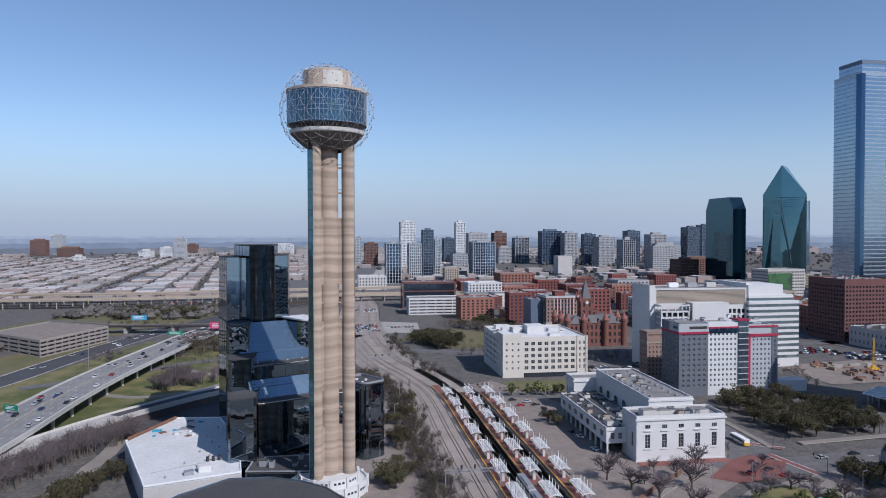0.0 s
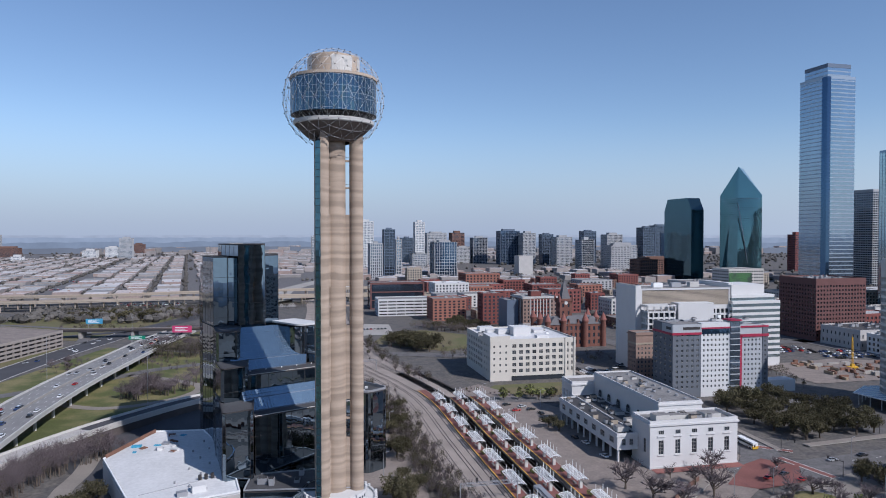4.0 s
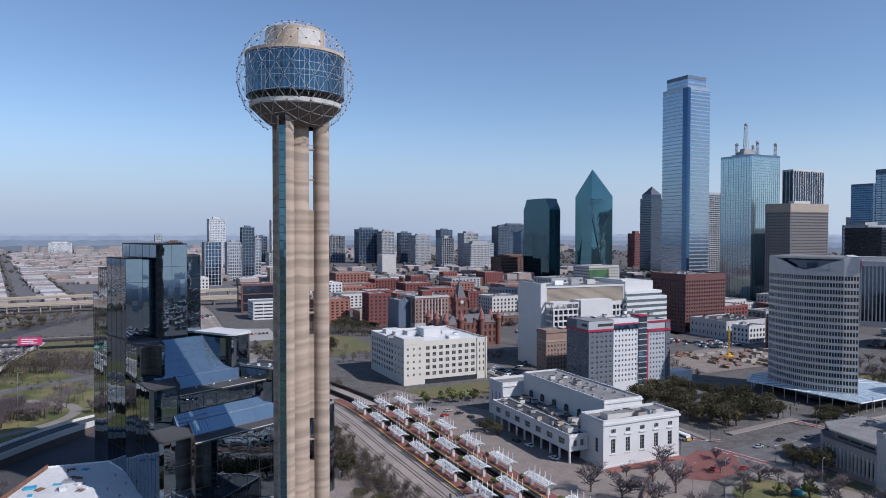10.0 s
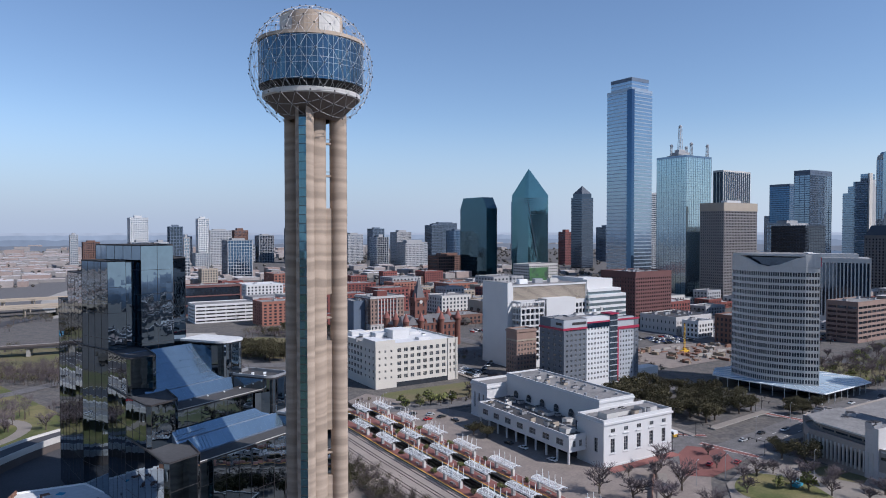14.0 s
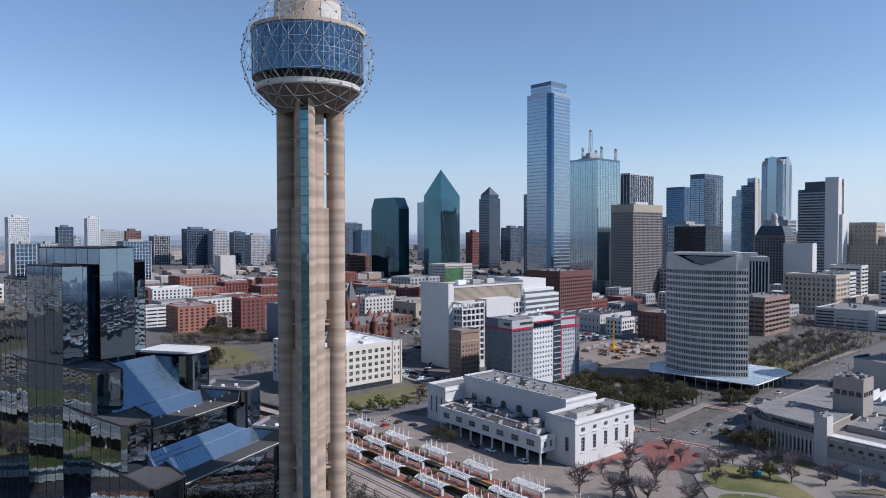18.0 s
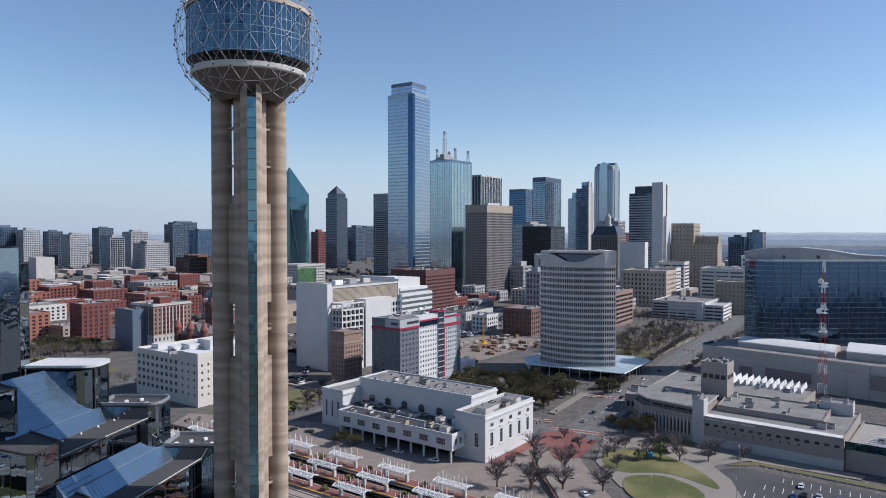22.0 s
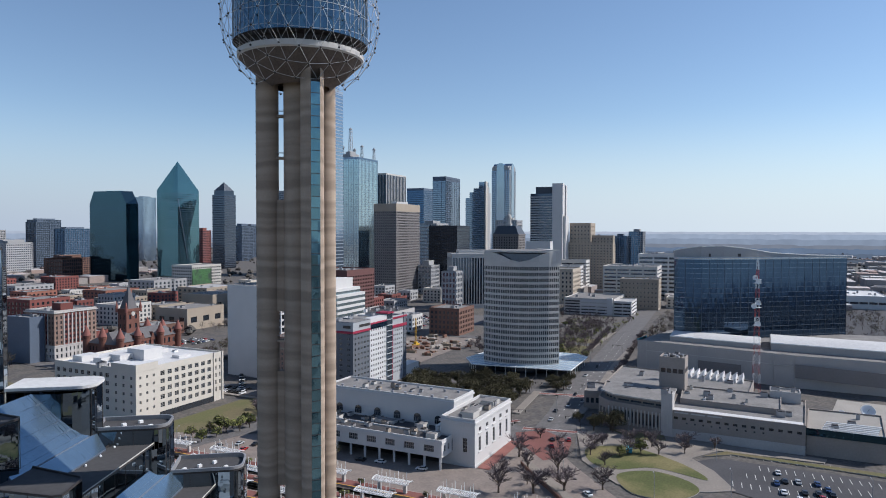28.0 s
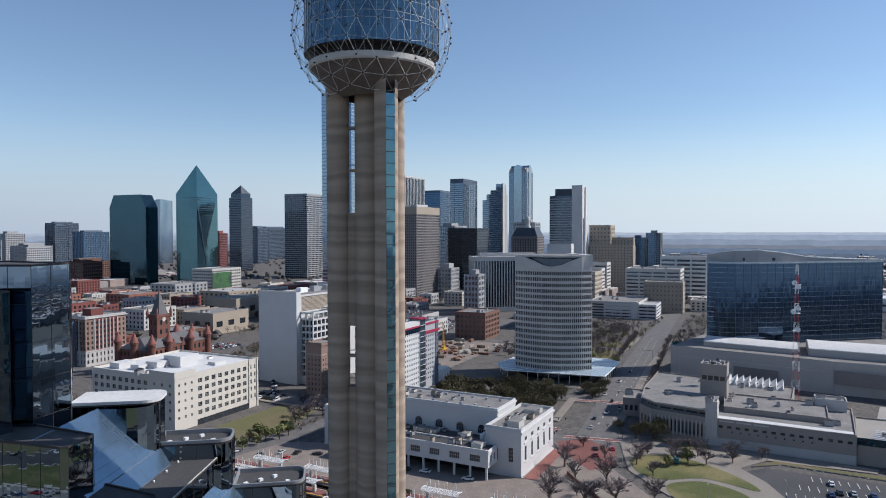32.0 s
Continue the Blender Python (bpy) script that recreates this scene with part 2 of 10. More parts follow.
M["crimson"] = mat("crimson_trim", (0.30, 0.022, 0.055), 0.6, 0, 0.08, 0.2, 3, 0.05)
M["window"] = mat("dark_window_glass", (0.035, 0.042, 0.052), 0.08, 0.0, 0.25, 0.3, 1.0, 0, rnd=0.4, spec=0.9)
M["winframe"] = mat("window_frame", (0.30, 0.29, 0.28), 0.6, 0, 0.1, 0.3, 3, 0.05)
M["louvre"] = mat("precast_louvre", (0.35, 0.295, 0.235), 0.85, 0, 0.1, 0.1, 2, 0.1)
M["tealglass"] = mirror_glass("teal_glass", (0.050, 0.102, 0.128), 0.85, 0.03, 0.010, (2.0, 4.0), tilt=0.008, lean=0.04)
M["greenglass"] = mirror_glass("sea_green_glass", (0.078, 0.155, 0.172), 0.85, 0.03, 0.010, (2.0, 4.0), tilt=0.008, lean=0.04)
M["navyglass"] = mirror_glass("navy_glass", (0.055, 0.100, 0.165), 0.85, 0.05, 0.012, (2.0, 4.0), tilt=0.01, lean=0.04)
M["silverglass"] = mirror_glass("silver_blue_glass", (0.31, 0.39, 0.47), 0.85, 0.06, 0.010, (2.0, 4.0))
M["paleglass"] = mirror_glass("pale_lattice_glass", (0.33, 0.42, 0.45), 0.8, 0.08, 0.012, (2.0, 4.0))
M["blackglass"] = mirror_glass("black_glass", (0.06, 0.075, 0.10), 0.75, 0.06, 0.012, (2.0, 4.0), tilt=0.01, lean=0.04)
M["greyglass"] = mirror_glass("grey_glass", (0.20, 0.25, 0.31), 0.8, 0.08, 0.012, (2.0, 4.0), tilt=0.01, lean=0.03)
M["bronzepanel"] = mat("bronze_brown_panel", (0.19, 0.175, 0.172), 0.6, 0.1, 0.1, 0.1, 1, 0.05, rnd=0.06)
M["sandpanel"] = mat("sand_precast", (0.42, 0.36, 0.29), 0.85, 0, 0.1, 0.1, 1, 0.1, rnd=0.06)
M["palepanel"] = mat("pale_precast", (0.50, 0.48, 0.45), 0.8, 0, 0.08, 0.1, 1, 0.1, rnd=0.06)
M["greypanel"] = mat("grey_precast", (0.34, 0.34, 0.345), 0.75, 0, 0.08, 0.1, 1, 0.1, rnd=0.06)
M["steelband"] = mat("brushed_steel_band", (0.33, 0.375, 0.43), 0.35, 0.5, 0.08, 0.1, 1, 0.03)
M["darkslate"] = mat("dark_slate_panel", (0.060, 0.072, 0.092), 0.5, 0.2, 0.12, 0.1, 1, 0.05)
M["bluepanel"] = mat("slate_blue_panel", (0.11, 0.14, 0.19), 0.5, 0.2, 0.1, 0.1, 1, 0.05, rnd=0.08)
M["mosaic"] = mat("billboard_green", (0.06, 0.16, 0.06), 0.7, 0, 0.6, 0.06, 0.5, 0, tint=(0.03, 0.05, 0.04))
M["leaf_oak"] = mat("live_oak_leaf", (0.070, 0.062, 0.034), 0.9, 0, 0.3, 0.2, 1, 0, rnd=0.3, island=0.5, spec=0.2)
M["darkballast"] = mat("oily_ballast", (0.115, 0.098, 0.088), 0.95, 0, 0.3, 0.08, 2.5, 0.5)
M["litstrut"] = mat("pale_lattice_steel", (0.50, 0.49, 0.48), 0.4, 0.1, 0.12, 0.3, 3, 0.05, rnd=0.2)
M["tarp"] = mat("blue_tarpaulin", (0.05, 0.28, 0.42), 0.6, 0, 0.2, 0.3, 2, 0.1)
M["newsstone"] = mat("grey_brown_limestone", (0.285, 0.25, 0.225), 0.88, 0, 0.12, 0.1, 1.5, 0.15, rnd=0.06)
# Tone of far woods, greyed to carry distance haze in the colour.
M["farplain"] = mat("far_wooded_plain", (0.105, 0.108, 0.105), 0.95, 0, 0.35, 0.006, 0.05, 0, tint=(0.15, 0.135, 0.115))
M["lowwall"] = mat("grey_brick_walls", (0.36, 0.335, 0.32), 0.9, 0, 0.2, 0.05, 0.5, 0, island=0.4, tint=(0.20, 0.145, 0.125))
M["tanbrick"] = mat("grey_tan_brick", (0.24, 0.165, 0.135), 0.9, 0, 0.15, 0.2, 3, 0.2, rnd=0.1)
M["charbrick"] = mat("dark_grey_brick", (0.095, 0.078, 0.072), 0.9, 0, 0.15, 0.2, 3, 0.2, rnd=0.1)
M["blackpanel"] = mat("blue_black_panel", (0.035, 0.042, 0.055), 0.5, 0.2, 0.1, 0.1, 1, 0.05)
M["leaf_green"] = mat("spring_leaf", (0.15, 0.16, 0.055), 0.8, 0, 0.3, 0.2, 1, 0, rnd=0.3, island=0.4, spec=0.2)
M["twig"] = mat("bare_twig", (0.118, 0.094, 0.098), 0.9, 0, 0.2, 0.2, 2, 0, rnd=0.3)
M["bark"] = mat("bark", (0.09, 0.07, 0.055), 0.95, 0, 0.25, 0.5, 4, 0.3)
M["roofs"] = mat("mixed_low_roofs", (0.66, 0.655, 0.65), 0.85, 0, 0.15, 0.03, 0.4, 0.1, island=0.75, tint=(0.19, 0.13, 0.11))
M["farwood"] = mat("far_woods", (0.088, 0.080, 0.072), 0.95, 0, 0.4, 0.02, 0.2, 0, island=0.35)
M["rust"] = mat("rusty_formwork", (0.17, 0.088, 0.06), 0.9, 0, 0.3, 0.3, 2, 0.2, island=0.4)
M["timber"] = mat("raw_timber", (0.27, 0.215, 0.155), 0.9, 0, 0.25, 0.3, 2, 0.2, island=0.3)
M["sidewalk"] = mat("pale_pavement", (0.225, 0.198, 0.172), 0.9, 0, 0.18, 0.1, 1.2, 0.2)
M["turquoise"] = mat("turquoise_panel", (0.10, 0.34, 0.40), 0.6, 0, 0.1, 0.3, 2, 0)
M["beigewall"] = mat("beige_panel_wall", (0.40, 0.375, 0.355), 0.85, 0, 0.08, 0.1, 1.5, 0.1)
M["deck"] = mat("worn_deck_concrete", (0.41, 0.385, 0.36), 0.9, 0, 0.16, 0.1, 1.0, 0.1)
M["freewaydeck"] = mat("grooved_freeway_concrete", (0.21, 0.203, 0.198), 0.9, 0, 0.2, 0.1, 1.0, 0.1)
M["canopyglass"] = mat("frosted_canopy_glass", (0.36, 0.44, 0.50), 0.25, 0, 0.12, 0.2, 1.0, 0.02)
M["navyhotel"] = mirror_glass("midnight_hotel_glass", (0.045, 0.080, 0.135), 0.9, 0.06, 0.012, (1.3, 3.6), tilt=0.014, lean=0.05)
M["yellow"] = mat("yellow_paint", (0.62, 0.36, 0.03), 0.7, 0, 0.1, 0.3, 3, 0)
M["whiteline"] = mat("road_marking", (0.62, 0.61, 0.58), 0.8, 0, 0.2, 0.3, 2, 0)
M["signgreen"] = mat("road_sign_green", (0.01, 0.20, 0.12), 0.6, 0, 0.06, 0.3, 2, 0)
M["signblue"] = mat("billboard_blue", (0.06, 0.26, 0.42), 0.6, 0, 0.12, 0.3, 2, 0)
M["signmag"] = mat("billboard_magenta", (0.50, 0.05, 0.14), 0.6, 0, 0.1, 0.3, 2, 0)
M["rubber"] = mat("tyre_rubber", (0.02, 0.02, 0.02), 0.85, 0, 0.1, 1, 5, 0)
M["carglass"] = mat("car_glass", (0.02, 0.025, 0.03), 0.06, 0, 0.1, 1, 5, 0, spec=0.8)
for _n, _c in (("car_white", (0.75, 0.75, 0.75)), ("car_black", (0.02, 0.02, 0.022)), ("car_silver", (0.42, 0.43, 0.44)), ("car_red", (0.38, 0.02, 0.02)), ("car_blue", (0.03, 0.06, 0.16)), ("car_yellow", (0.75, 0.36, 0.01))):
    M[_n] = mat(_n + "_paint", _c, 0.3, 0.1, 0.04, 1, 5, 0, coat=0.5)


# ---- mesh helpers ----
class Geo:
    """Collects vertices and faces with material slots."""

    def __init__(self):
        self.v, self.f, self.m, self.mats = [], [], [], []

    def slot(self, m):
        if m not in self.mats:
            self.mats.append(m)
        return self.mats.index(m)

    def add(self, verts, faces, m):
        k, s = len(self.v), self.slot(m)
        self.v += [tuple(p) for p in verts]
        self.f += [tuple(i + k for i in f) for f in faces]
        self.m += [s] * len(faces)
        return self

    def prism(self, foot, z0, z1, m, top=None, bottom=False):
        n = len(foot)
        vs = [(x, y, z0) for x, y in foot] + [(x, y, z1) for x, y in foot]
        self.add(vs, [(i, (i + 1) % n, n + (i + 1) % n, n + i) for i in range(n)], m)
        self.add(vs[n:], [tuple(range(n))], top or m)
        if bottom:
            self.add(vs[:n], [tuple(reversed(range(n)))], m)
        return self

    def box(self, x0, x1, y0, y1, z0, z1, m, top=None):
        return self.prism([(x0, y0), (x1, y0), (x1, y1), (x0, y1)], z0, z1, m, top, True)

    def rod(self, a, b, r, m, n=4, r2=None):
        a, b = Vector(a), Vector(b)
        d = (b - a).normalized()
        s = d.cross(Vector((0, 0, 1)) if abs(d.z) < 0.9 else Vector((1, 0, 0))).normalized()
        t = d.cross(s)
        r2 = r if r2 is None else r2
        vs = []
        for p, q in ((a, r), (b, r2)):
            for i in range(n):
                w = 2 * math.pi * (i + 0.5) / n
                vs.append(p + (s * math.cos(w) + t * math.sin(w)) * q)
        fs = [(i, n + i, n + (i + 1) % n, (i + 1) % n) for i in range(n)] + [tuple(range(n)), tuple(reversed(range(n, 2 * n)))]
        return self.add(vs, fs, m)

    def lathe(self, prof, m, n=48, cx=0.0, cy=0.0, a0=0.0):
        vs = [(cx + r * math.cos(a0 + 2 * math.pi * i / n), cy + r * math.sin(a0 + 2 * math.pi * i / n), z) for r, z in prof for i in range(n)]
        fs = [(k * n + i, k * n + (i + 1) % n, (k + 1) * n + (i + 1) % n, (k + 1) * n + i) for k in range(len(prof) - 1) for i in range(n)]
        return self.add(vs, fs, m)

    def mesh(self, name, smooth=False):
        me = bpy.data.meshes.new(name)
        me.from_pydata(self.v, [], self.f)
        for m in self.mats:
            me.materials.append(m)
        me.polygons.foreach_set("material_index", self.m)
        if smooth:
            me.polygons.foreach_set("use_smooth", [True] * len(self.f))
        me.update()
        return me


def part(name, geo, parent=None, label="", kind="", at=None, smooth=False):
    ob = new(name, geo.mesh(name, smooth) if isinstance(geo, Geo) else geo)
    if parent is not None:
        ob.parent = parent
    if at is not None:
        ob.matrix_basis = at
    if label or kind:
        tagged(ob, label=label, kind=kind)
    return ob


def thing(name, label, category, group="", kind="", at=None):
    ob = new(name)
    if at is not None:
        ob.matrix_basis = at
    return tagged(ob, label=label, category=category, group=group, kind=kind)


def rect(x, y, ang, w, d, back=0.0):
    """Counter-clockwise footprint from the corner (x, y): w along the direction ang, d to its left."""
    a = radians(ang)
    u, v = (math.cos(a), math.sin(a)), (-math.sin(a), math.cos(a))
    return [(x + u[0] * i + v[0] * j, y + u[1] * i + v[1] * j) for i, j in ((0, 0), (w, 0), (w, d), (0, d))]


def inset(foot, d):
    """The footprint pulled in by d on every side."""
    out, n = [], len(foot)
    for i in range(n):
        p, q, r = Vector(foot[i - 1]), Vector(foot[i]), Vector(foot[(i + 1) % n])
        e, g = (q - p).normalized(), (r - q).normalized()
        a, b = Vector((-e.y, e.x)), Vector((-g.y, g.x))
        k = a + b
        k = k / max(k.dot(a), 0.2)
        out.append((q.x + k.x * d, q.y + k.y * d))
    return out


def wall_grid(g, A, B, z0, z1, cols, rows, fw, fh, rec, m, low=0.0, high=0.0, side=0.0):
    """A wall from A to B with rows by cols of real openings and reveals; returns the openings as (centre, width, height)."""
    A, B = Vector((*A, 0)), Vector((*B, 0))
    L = (B - A).length
    u = (B - A) / L
    nrm = Vector((u.y, -u.x, 0))
    xs, zs = [0.0], [z0]
    cw, ch = (L - 2 * side) / cols, (z1 - high - z0 - low) / rows
    for c in range(cols):
        xs += [side + (c + 0.5 - fw / 2) * cw, side + (c + 0.5 + fw / 2) * cw]
    for r in range(rows):
        zs += [z0 + low + (r + 0.5 - fh / 2) * ch, z0 + low + (r + 0.5 + fh / 2) * ch]
    xs.append(L); zs.append(z1)
    P = lambda x, z, d=0.0: A + u * x + Vector((0, 0, z)) - nrm * d  # noqa: E731
    # spandrels run the whole length, piers fill between the openings
    for k in range(rows + 1):
        a, b = zs[2 * k], zs[2 * k + 1]
        g.add([P(0, a), P(L, a), P(L, b), P(0, b)], [(0, 1, 2, 3)], m)
    holes = []
    for r in range(rows):
        a, b = zs[2 * r + 1], zs[2 * r + 2]
        for c in range(cols + 1):
            p, q = xs[2 * c], xs[2 * c + 1]
            g.add([P(p, a), P(q, a), P(q, b), P(p, b)], [(0, 1, 2, 3)], m)
        for c in range(cols):
            p, q = xs[2 * c + 1], xs[2 * c + 2]
            vs = [P(p, a), P(q, a), P(q, b), P(p, b), P(p, a, rec), P(q, a, rec), P(q, b, rec), P(p, b, rec)]
            g.add(vs, [(0, 1, 5, 4), (1, 2, 6, 5), (2, 3, 7, 6), (3, 0, 4, 7)], m)
            holes.append((P((p + q) / 2, (a + b) / 2, rec - 0.05), q - p, b - a, math.atan2(u.y, u.x)))
    return holes


WIN = {}


def window_mesh(w, h, glass, frame_m, split=(2, 2)):
    key = (round(w, 2), round(h, 2), glass.name, frame_m.name, split)
    if key not in WIN:
        g = Geo()
        t, d = min(0.10, w * 0.07), 0.08
        xs, zs = [-w / 2], [-h / 2]
        for i in range(split[0]):
            xs += [-w / 2 + w * i / split[0] + t / 2, -w / 2 + w * (i + 1) / split[0] - t / 2]
        for i in range(split[1]):
            zs += [-h / 2 + h * i / split[1] + t / 2, -h / 2 + h * (i + 1) / split[1] - t / 2]
        xs.append(w / 2); zs.append(h / 2)
        nx, nz = len(xs), len(zs)
        vs = [(x, -d, z) for z in zs for x in xs] + [(x, 0, z) for z in zs for x in xs]
        fr, gl, K = [], [], nx * nz
        for r in range(nz - 1):
            for c in range(nx - 1):
                q = (r * nx + c, r * nx + c + 1, (r + 1) * nx + c + 1, (r + 1) * nx + c)
                if r % 2 and c % 2:
                    gl.append(tuple(K + i for i in q))
                    fr += [(q[k], q[(k + 1) % 4], K + q[(k + 1) % 4], K + q[k]) for k in range(4)]
                else:
                    fr.append(q)
        g.add(vs, fr, frame_m)
        s = g.slot(glass)
        g.f += gl
        g.m += [s] * len(gl)
        WIN[key] = g.mesh("window")
    return WIN[key]


FOOT = []


def keep(foot):
    """Remember where a building stands."""
    n = len(foot)
    cx, cy = sum(p[0] for p in foot) / n, sum(p[1] for p in foot) / n
    FOOT.append((cx, cy, max(math.hypot(p[0] - cx, p[1] - cy) for p in foot)))


def building(name, label, category, foot, z0, z1, spec, wall, roof="greyroof", glass="window", rec=0.35, parapet=0.9, low=1.0, high=1.0, side=0.6, singly=False, group="", split=(2, 2), units=0, seed=0, cornice=0.0):
    """A block with real recessed windows. spec: for each side (cols, rows, width share, height share) or None."""
    b = thing(name, label, category, group)
    keep(foot)
    g = Geo()
    n, holes = len(foot), []
    for i in range(n):
        s = spec[i % len(spec)]
        A, B = foot[i], foot[(i + 1) % n]
        if s is None:
            g.add([(*A, z0), (*B, z0), (*B, z1), (*A, z1)], [(0, 1, 2, 3)], M[wall])
        else:
            holes += wall_grid(g, A, B, z0, z1, s[0], s[1], s[2], s[3], rec, M[wall], low, high, side)
    part("wall", g, b)
    # In open parking decks this dark fill stands for the shade inside.
    part("glazing", Geo().prism(inset(foot, rec), z0, z1 - 0.6, M[glass]), b, "dark window glass")
    if singly:
        for p, w, h, a in holes:
            part("window", window_mesh(w, h, M[glass], M["winframe"], split), b, at=Matrix.Translation(p) @ Matrix.Rotation(a, 4, "Z"))
    top_block(b, foot, z1, wall, roof, parapet, units, seed, cornice)
    return b


def top_block(b, foot, z1, wall, roof, parapet, units=0, seed=0, cornice=0.0):
    inner = inset(foot, 0.45)
    part("roof", Geo().prism(inset(foot, 0.3), z1 - 0.5, z1, M[roof], None, True), b)
    g = Geo()
    n = len(foot)
    zt = z1 + parapet
    for i in range(n):
        j = (i + 1) % n
        a, c, d, e = foot[i], foot[j], inner[j], inner[i]
        g.add([(*a, z1), (*c, z1), (*c, zt), (*a, zt), (*d, z1), (*e, z1), (*d, zt), (*e, zt)], [(0, 1, 2, 3), (4, 5, 7, 6), (3, 2, 6, 7)], M[wall])
    part("parapet", g, b)
    if cornice:
        out = inset(foot, -cornice)
        g = Geo().prism(out, z1 - 0.9, z1 - 0.1, M[wall], None, True)
        part("cornice", g, b)
    rnd = random.Random(seed + len(foot))
    cx, cy = sum(p[0] for p in foot) / n, sum(p[1] for p in foot) / n
    for k in range(units):
        s, t = rnd.random(), rnd.random()
        p = Vector(foot[0]).lerp(Vector(foot[1]), 0.12 + 0.76 * s).lerp(Vector(foot[-1]).lerp(Vector(foot[-2]), 0.12 + 0.76 * s), 0.15 + 0.7 * t)
        w, d, h = rnd.uniform(1.5, 4), rnd.uniform(1.5, 3.5), rnd.uniform(1, 2.4)
        a = math.atan2(foot[1][1] - foot[0][1], foot[1][0] - foot[0][0])
        g = Geo().box(-w / 2, w / 2, -d / 2, d / 2, 0, h, M["greysteel"])
        g.box(-w / 2 + 0.2, w / 2 - 0.2, -d / 2 + 0.2, d / 2 - 0.2, h, h + 0.25, M["darksteel"])
        part("rooftop_unit", g, b, at=Matrix.Translation((p.x, p.y, z1)) @ Matrix.Rotation(a, 4, "Z"))


def skyscraper(name, label, foot, z1, floors, glass, band, band_h=1.2, mull=3.0, mull_m=None, mull_w=0.25, mull_d=0.2, band_d=0.15, z0=0.0, crown=3.0, group="", roof="greyroof", skip=()):
    """A curtain-wall tower: glass body, a proud spandrel at each floor, mullions up each side."""
    b = thing(name, label, "skyscraper", group)
    keep(foot)
    part("glass_body", Geo().prism(foot, z0, z1, M[glass], M[roof]), b, "")
    n = len(foot)
    if floors:
        out = inset(foot, -band_d)
        g = Geo()
        g.prism(out, 0, band_h, M[band], None, True)
        me = g.mesh("spandrel")
        fh = (z1 - z0) / floors
        for k in range(1, floors):
            part("spandrel", me, b, at=Matrix.Translation((0, 0, z0 + k * fh)))
    if mull:
        for i in range(n):
            if i in skip:
                continue
            g = Geo()
            A, B = Vector(foot[i]), Vector(foot[(i + 1) % n])
            d = (B - A).normalized()
            o = Vector((d.y, -d.x))
            k = max(1, round((B - A).length / mull))
            for j in range(k + 1):
                p = A.lerp(B, j / k)
                q = [p - d * mull_w / 2 + o * mull_d, p + d * mull_w / 2 + o * mull_d, p + d * mull_w / 2 - o * 0.02, p - d * mull_w / 2 - o * 0.02]
                g.prism([tuple(v) for v in q], z0, z1, M[mull_m or band])
            part("mullions", g, b, kind="stuff")
    if crown:
        g = Geo()
        out, inn = inset(foot, -band_d), inset(foot, 0.6)
        for i in range(n):
            j = (i + 1) % n
            g.add([(*out[i], z1 - crown), (*out[j], z1 - crown), (*out[j], z1 + 1), (*out[i], z1 + 1), (*inn[j], z1 + 1), (*inn[i], z1 + 1), (*inn[j], z1), (*inn[i], z1)], [(0, 1, 2, 3), (3, 2, 4, 5), (5, 4, 6, 7)], M[band])
        part("crown", g, b)
    return b


LAY = [0]


def strip(name, pts, width, z, m, label="", kind="structure", category="", thick=0.0):
    """A flat road-like ribbon along points of the plan; each lies a little above the one before."""
    LAY[0] += 1
    z += 0.004 * (LAY[0] % 40)
    g = Geo()
    L, R = ribbon(pts, width)
    n = len(pts)
    zz = [p[2] if len(p) > 2 else z for p in pts]
    vs = [(*L[i], zz[i]) for i in range(n)] + [(*R[i], zz[i]) for i in range(n)]
    g.add(vs, [(n + i, n + i + 1, i + 1, i) for i in range(n - 1)], M[m])
    if thick:
        lo = [(x, y, q - thick) for x, y, q in vs]
        g.add(vs + lo, [(i, i + 1, 2 * n + i + 1, 2 * n + i) for i in range(n - 1)] + [(n + i + 1, n + i, 3 * n + i, 3 * n + i + 1) for i in range(n - 1)], M["concrete"])
        g.add(lo, [(i, i + 1, n + i + 1, n + i) for i in range(n - 1)], M["concrete"])
    ob = part(name, g)
    return tagged(ob, label=label, category=category, kind=kind)


def ribbon(pts, width):
    n, L, R = len(pts), [], []
    for i in range(n):
        a, b = Vector(pts[max(i - 1, 0)][:2]), Vector(pts[min(i + 1, n - 1)][:2])
        d = (b - a).normalized()
        p = Vector(pts[i][:2])
        w = width / 2
        L.append((p.x - d.y * w, p.y + d.x * w)); R.append((p.x + d.y * w, p.y - d.x * w))
    return L, R


def smooth_line(pts, step=8.0):
    """Catmull-Rom through the points of the plan (2D or 3D)."""
    out, n = [], len(pts)
    V = [Vector(p if len(p) == 3 else (*p, 0)) for p in pts]
    for i in range(n - 1):
        p0, p1, p2, p3 = V[max(i - 1, 0)], V[i], V[i + 1], V[min(i + 2, n - 1)]
        k = max(2, int((p2 - p1).length / step))
        for j in range(k):
            t = j / k
            out.append(tuple(0.5 * (2 * p1 + (p2 - p0) * t + (2 * p0 - 5 * p1 + 4 * p2 - p3) * t * t + (3 * p1 - p0 - 3 * p2 + p3) * t ** 3)))
    out.append(tuple(V[-1]))
    return out


def offset_line(pts, d):
    L, _ = ribbon(pts, 2 * d)
    return [(x, y, p[2] if len(p) > 2 else 0) for (x, y), p in zip(L, pts)]


def along(pts, dist):
    """The place and heading at a distance along a line."""
    for a, b in zip(pts, pts[1:]):
        a, b = Vector(a), Vector(b)
        L = (b - a).length
        if dist <= L:
            p = a.lerp(b, dist / L)
            return p, math.atan2(b.y - a.y, b.x - a.x)
        dist -= L
    a, b = Vector(pts[-2]), Vector(pts[-1])
    return b, math.atan2(b.y - a.y, b.x - a.x)


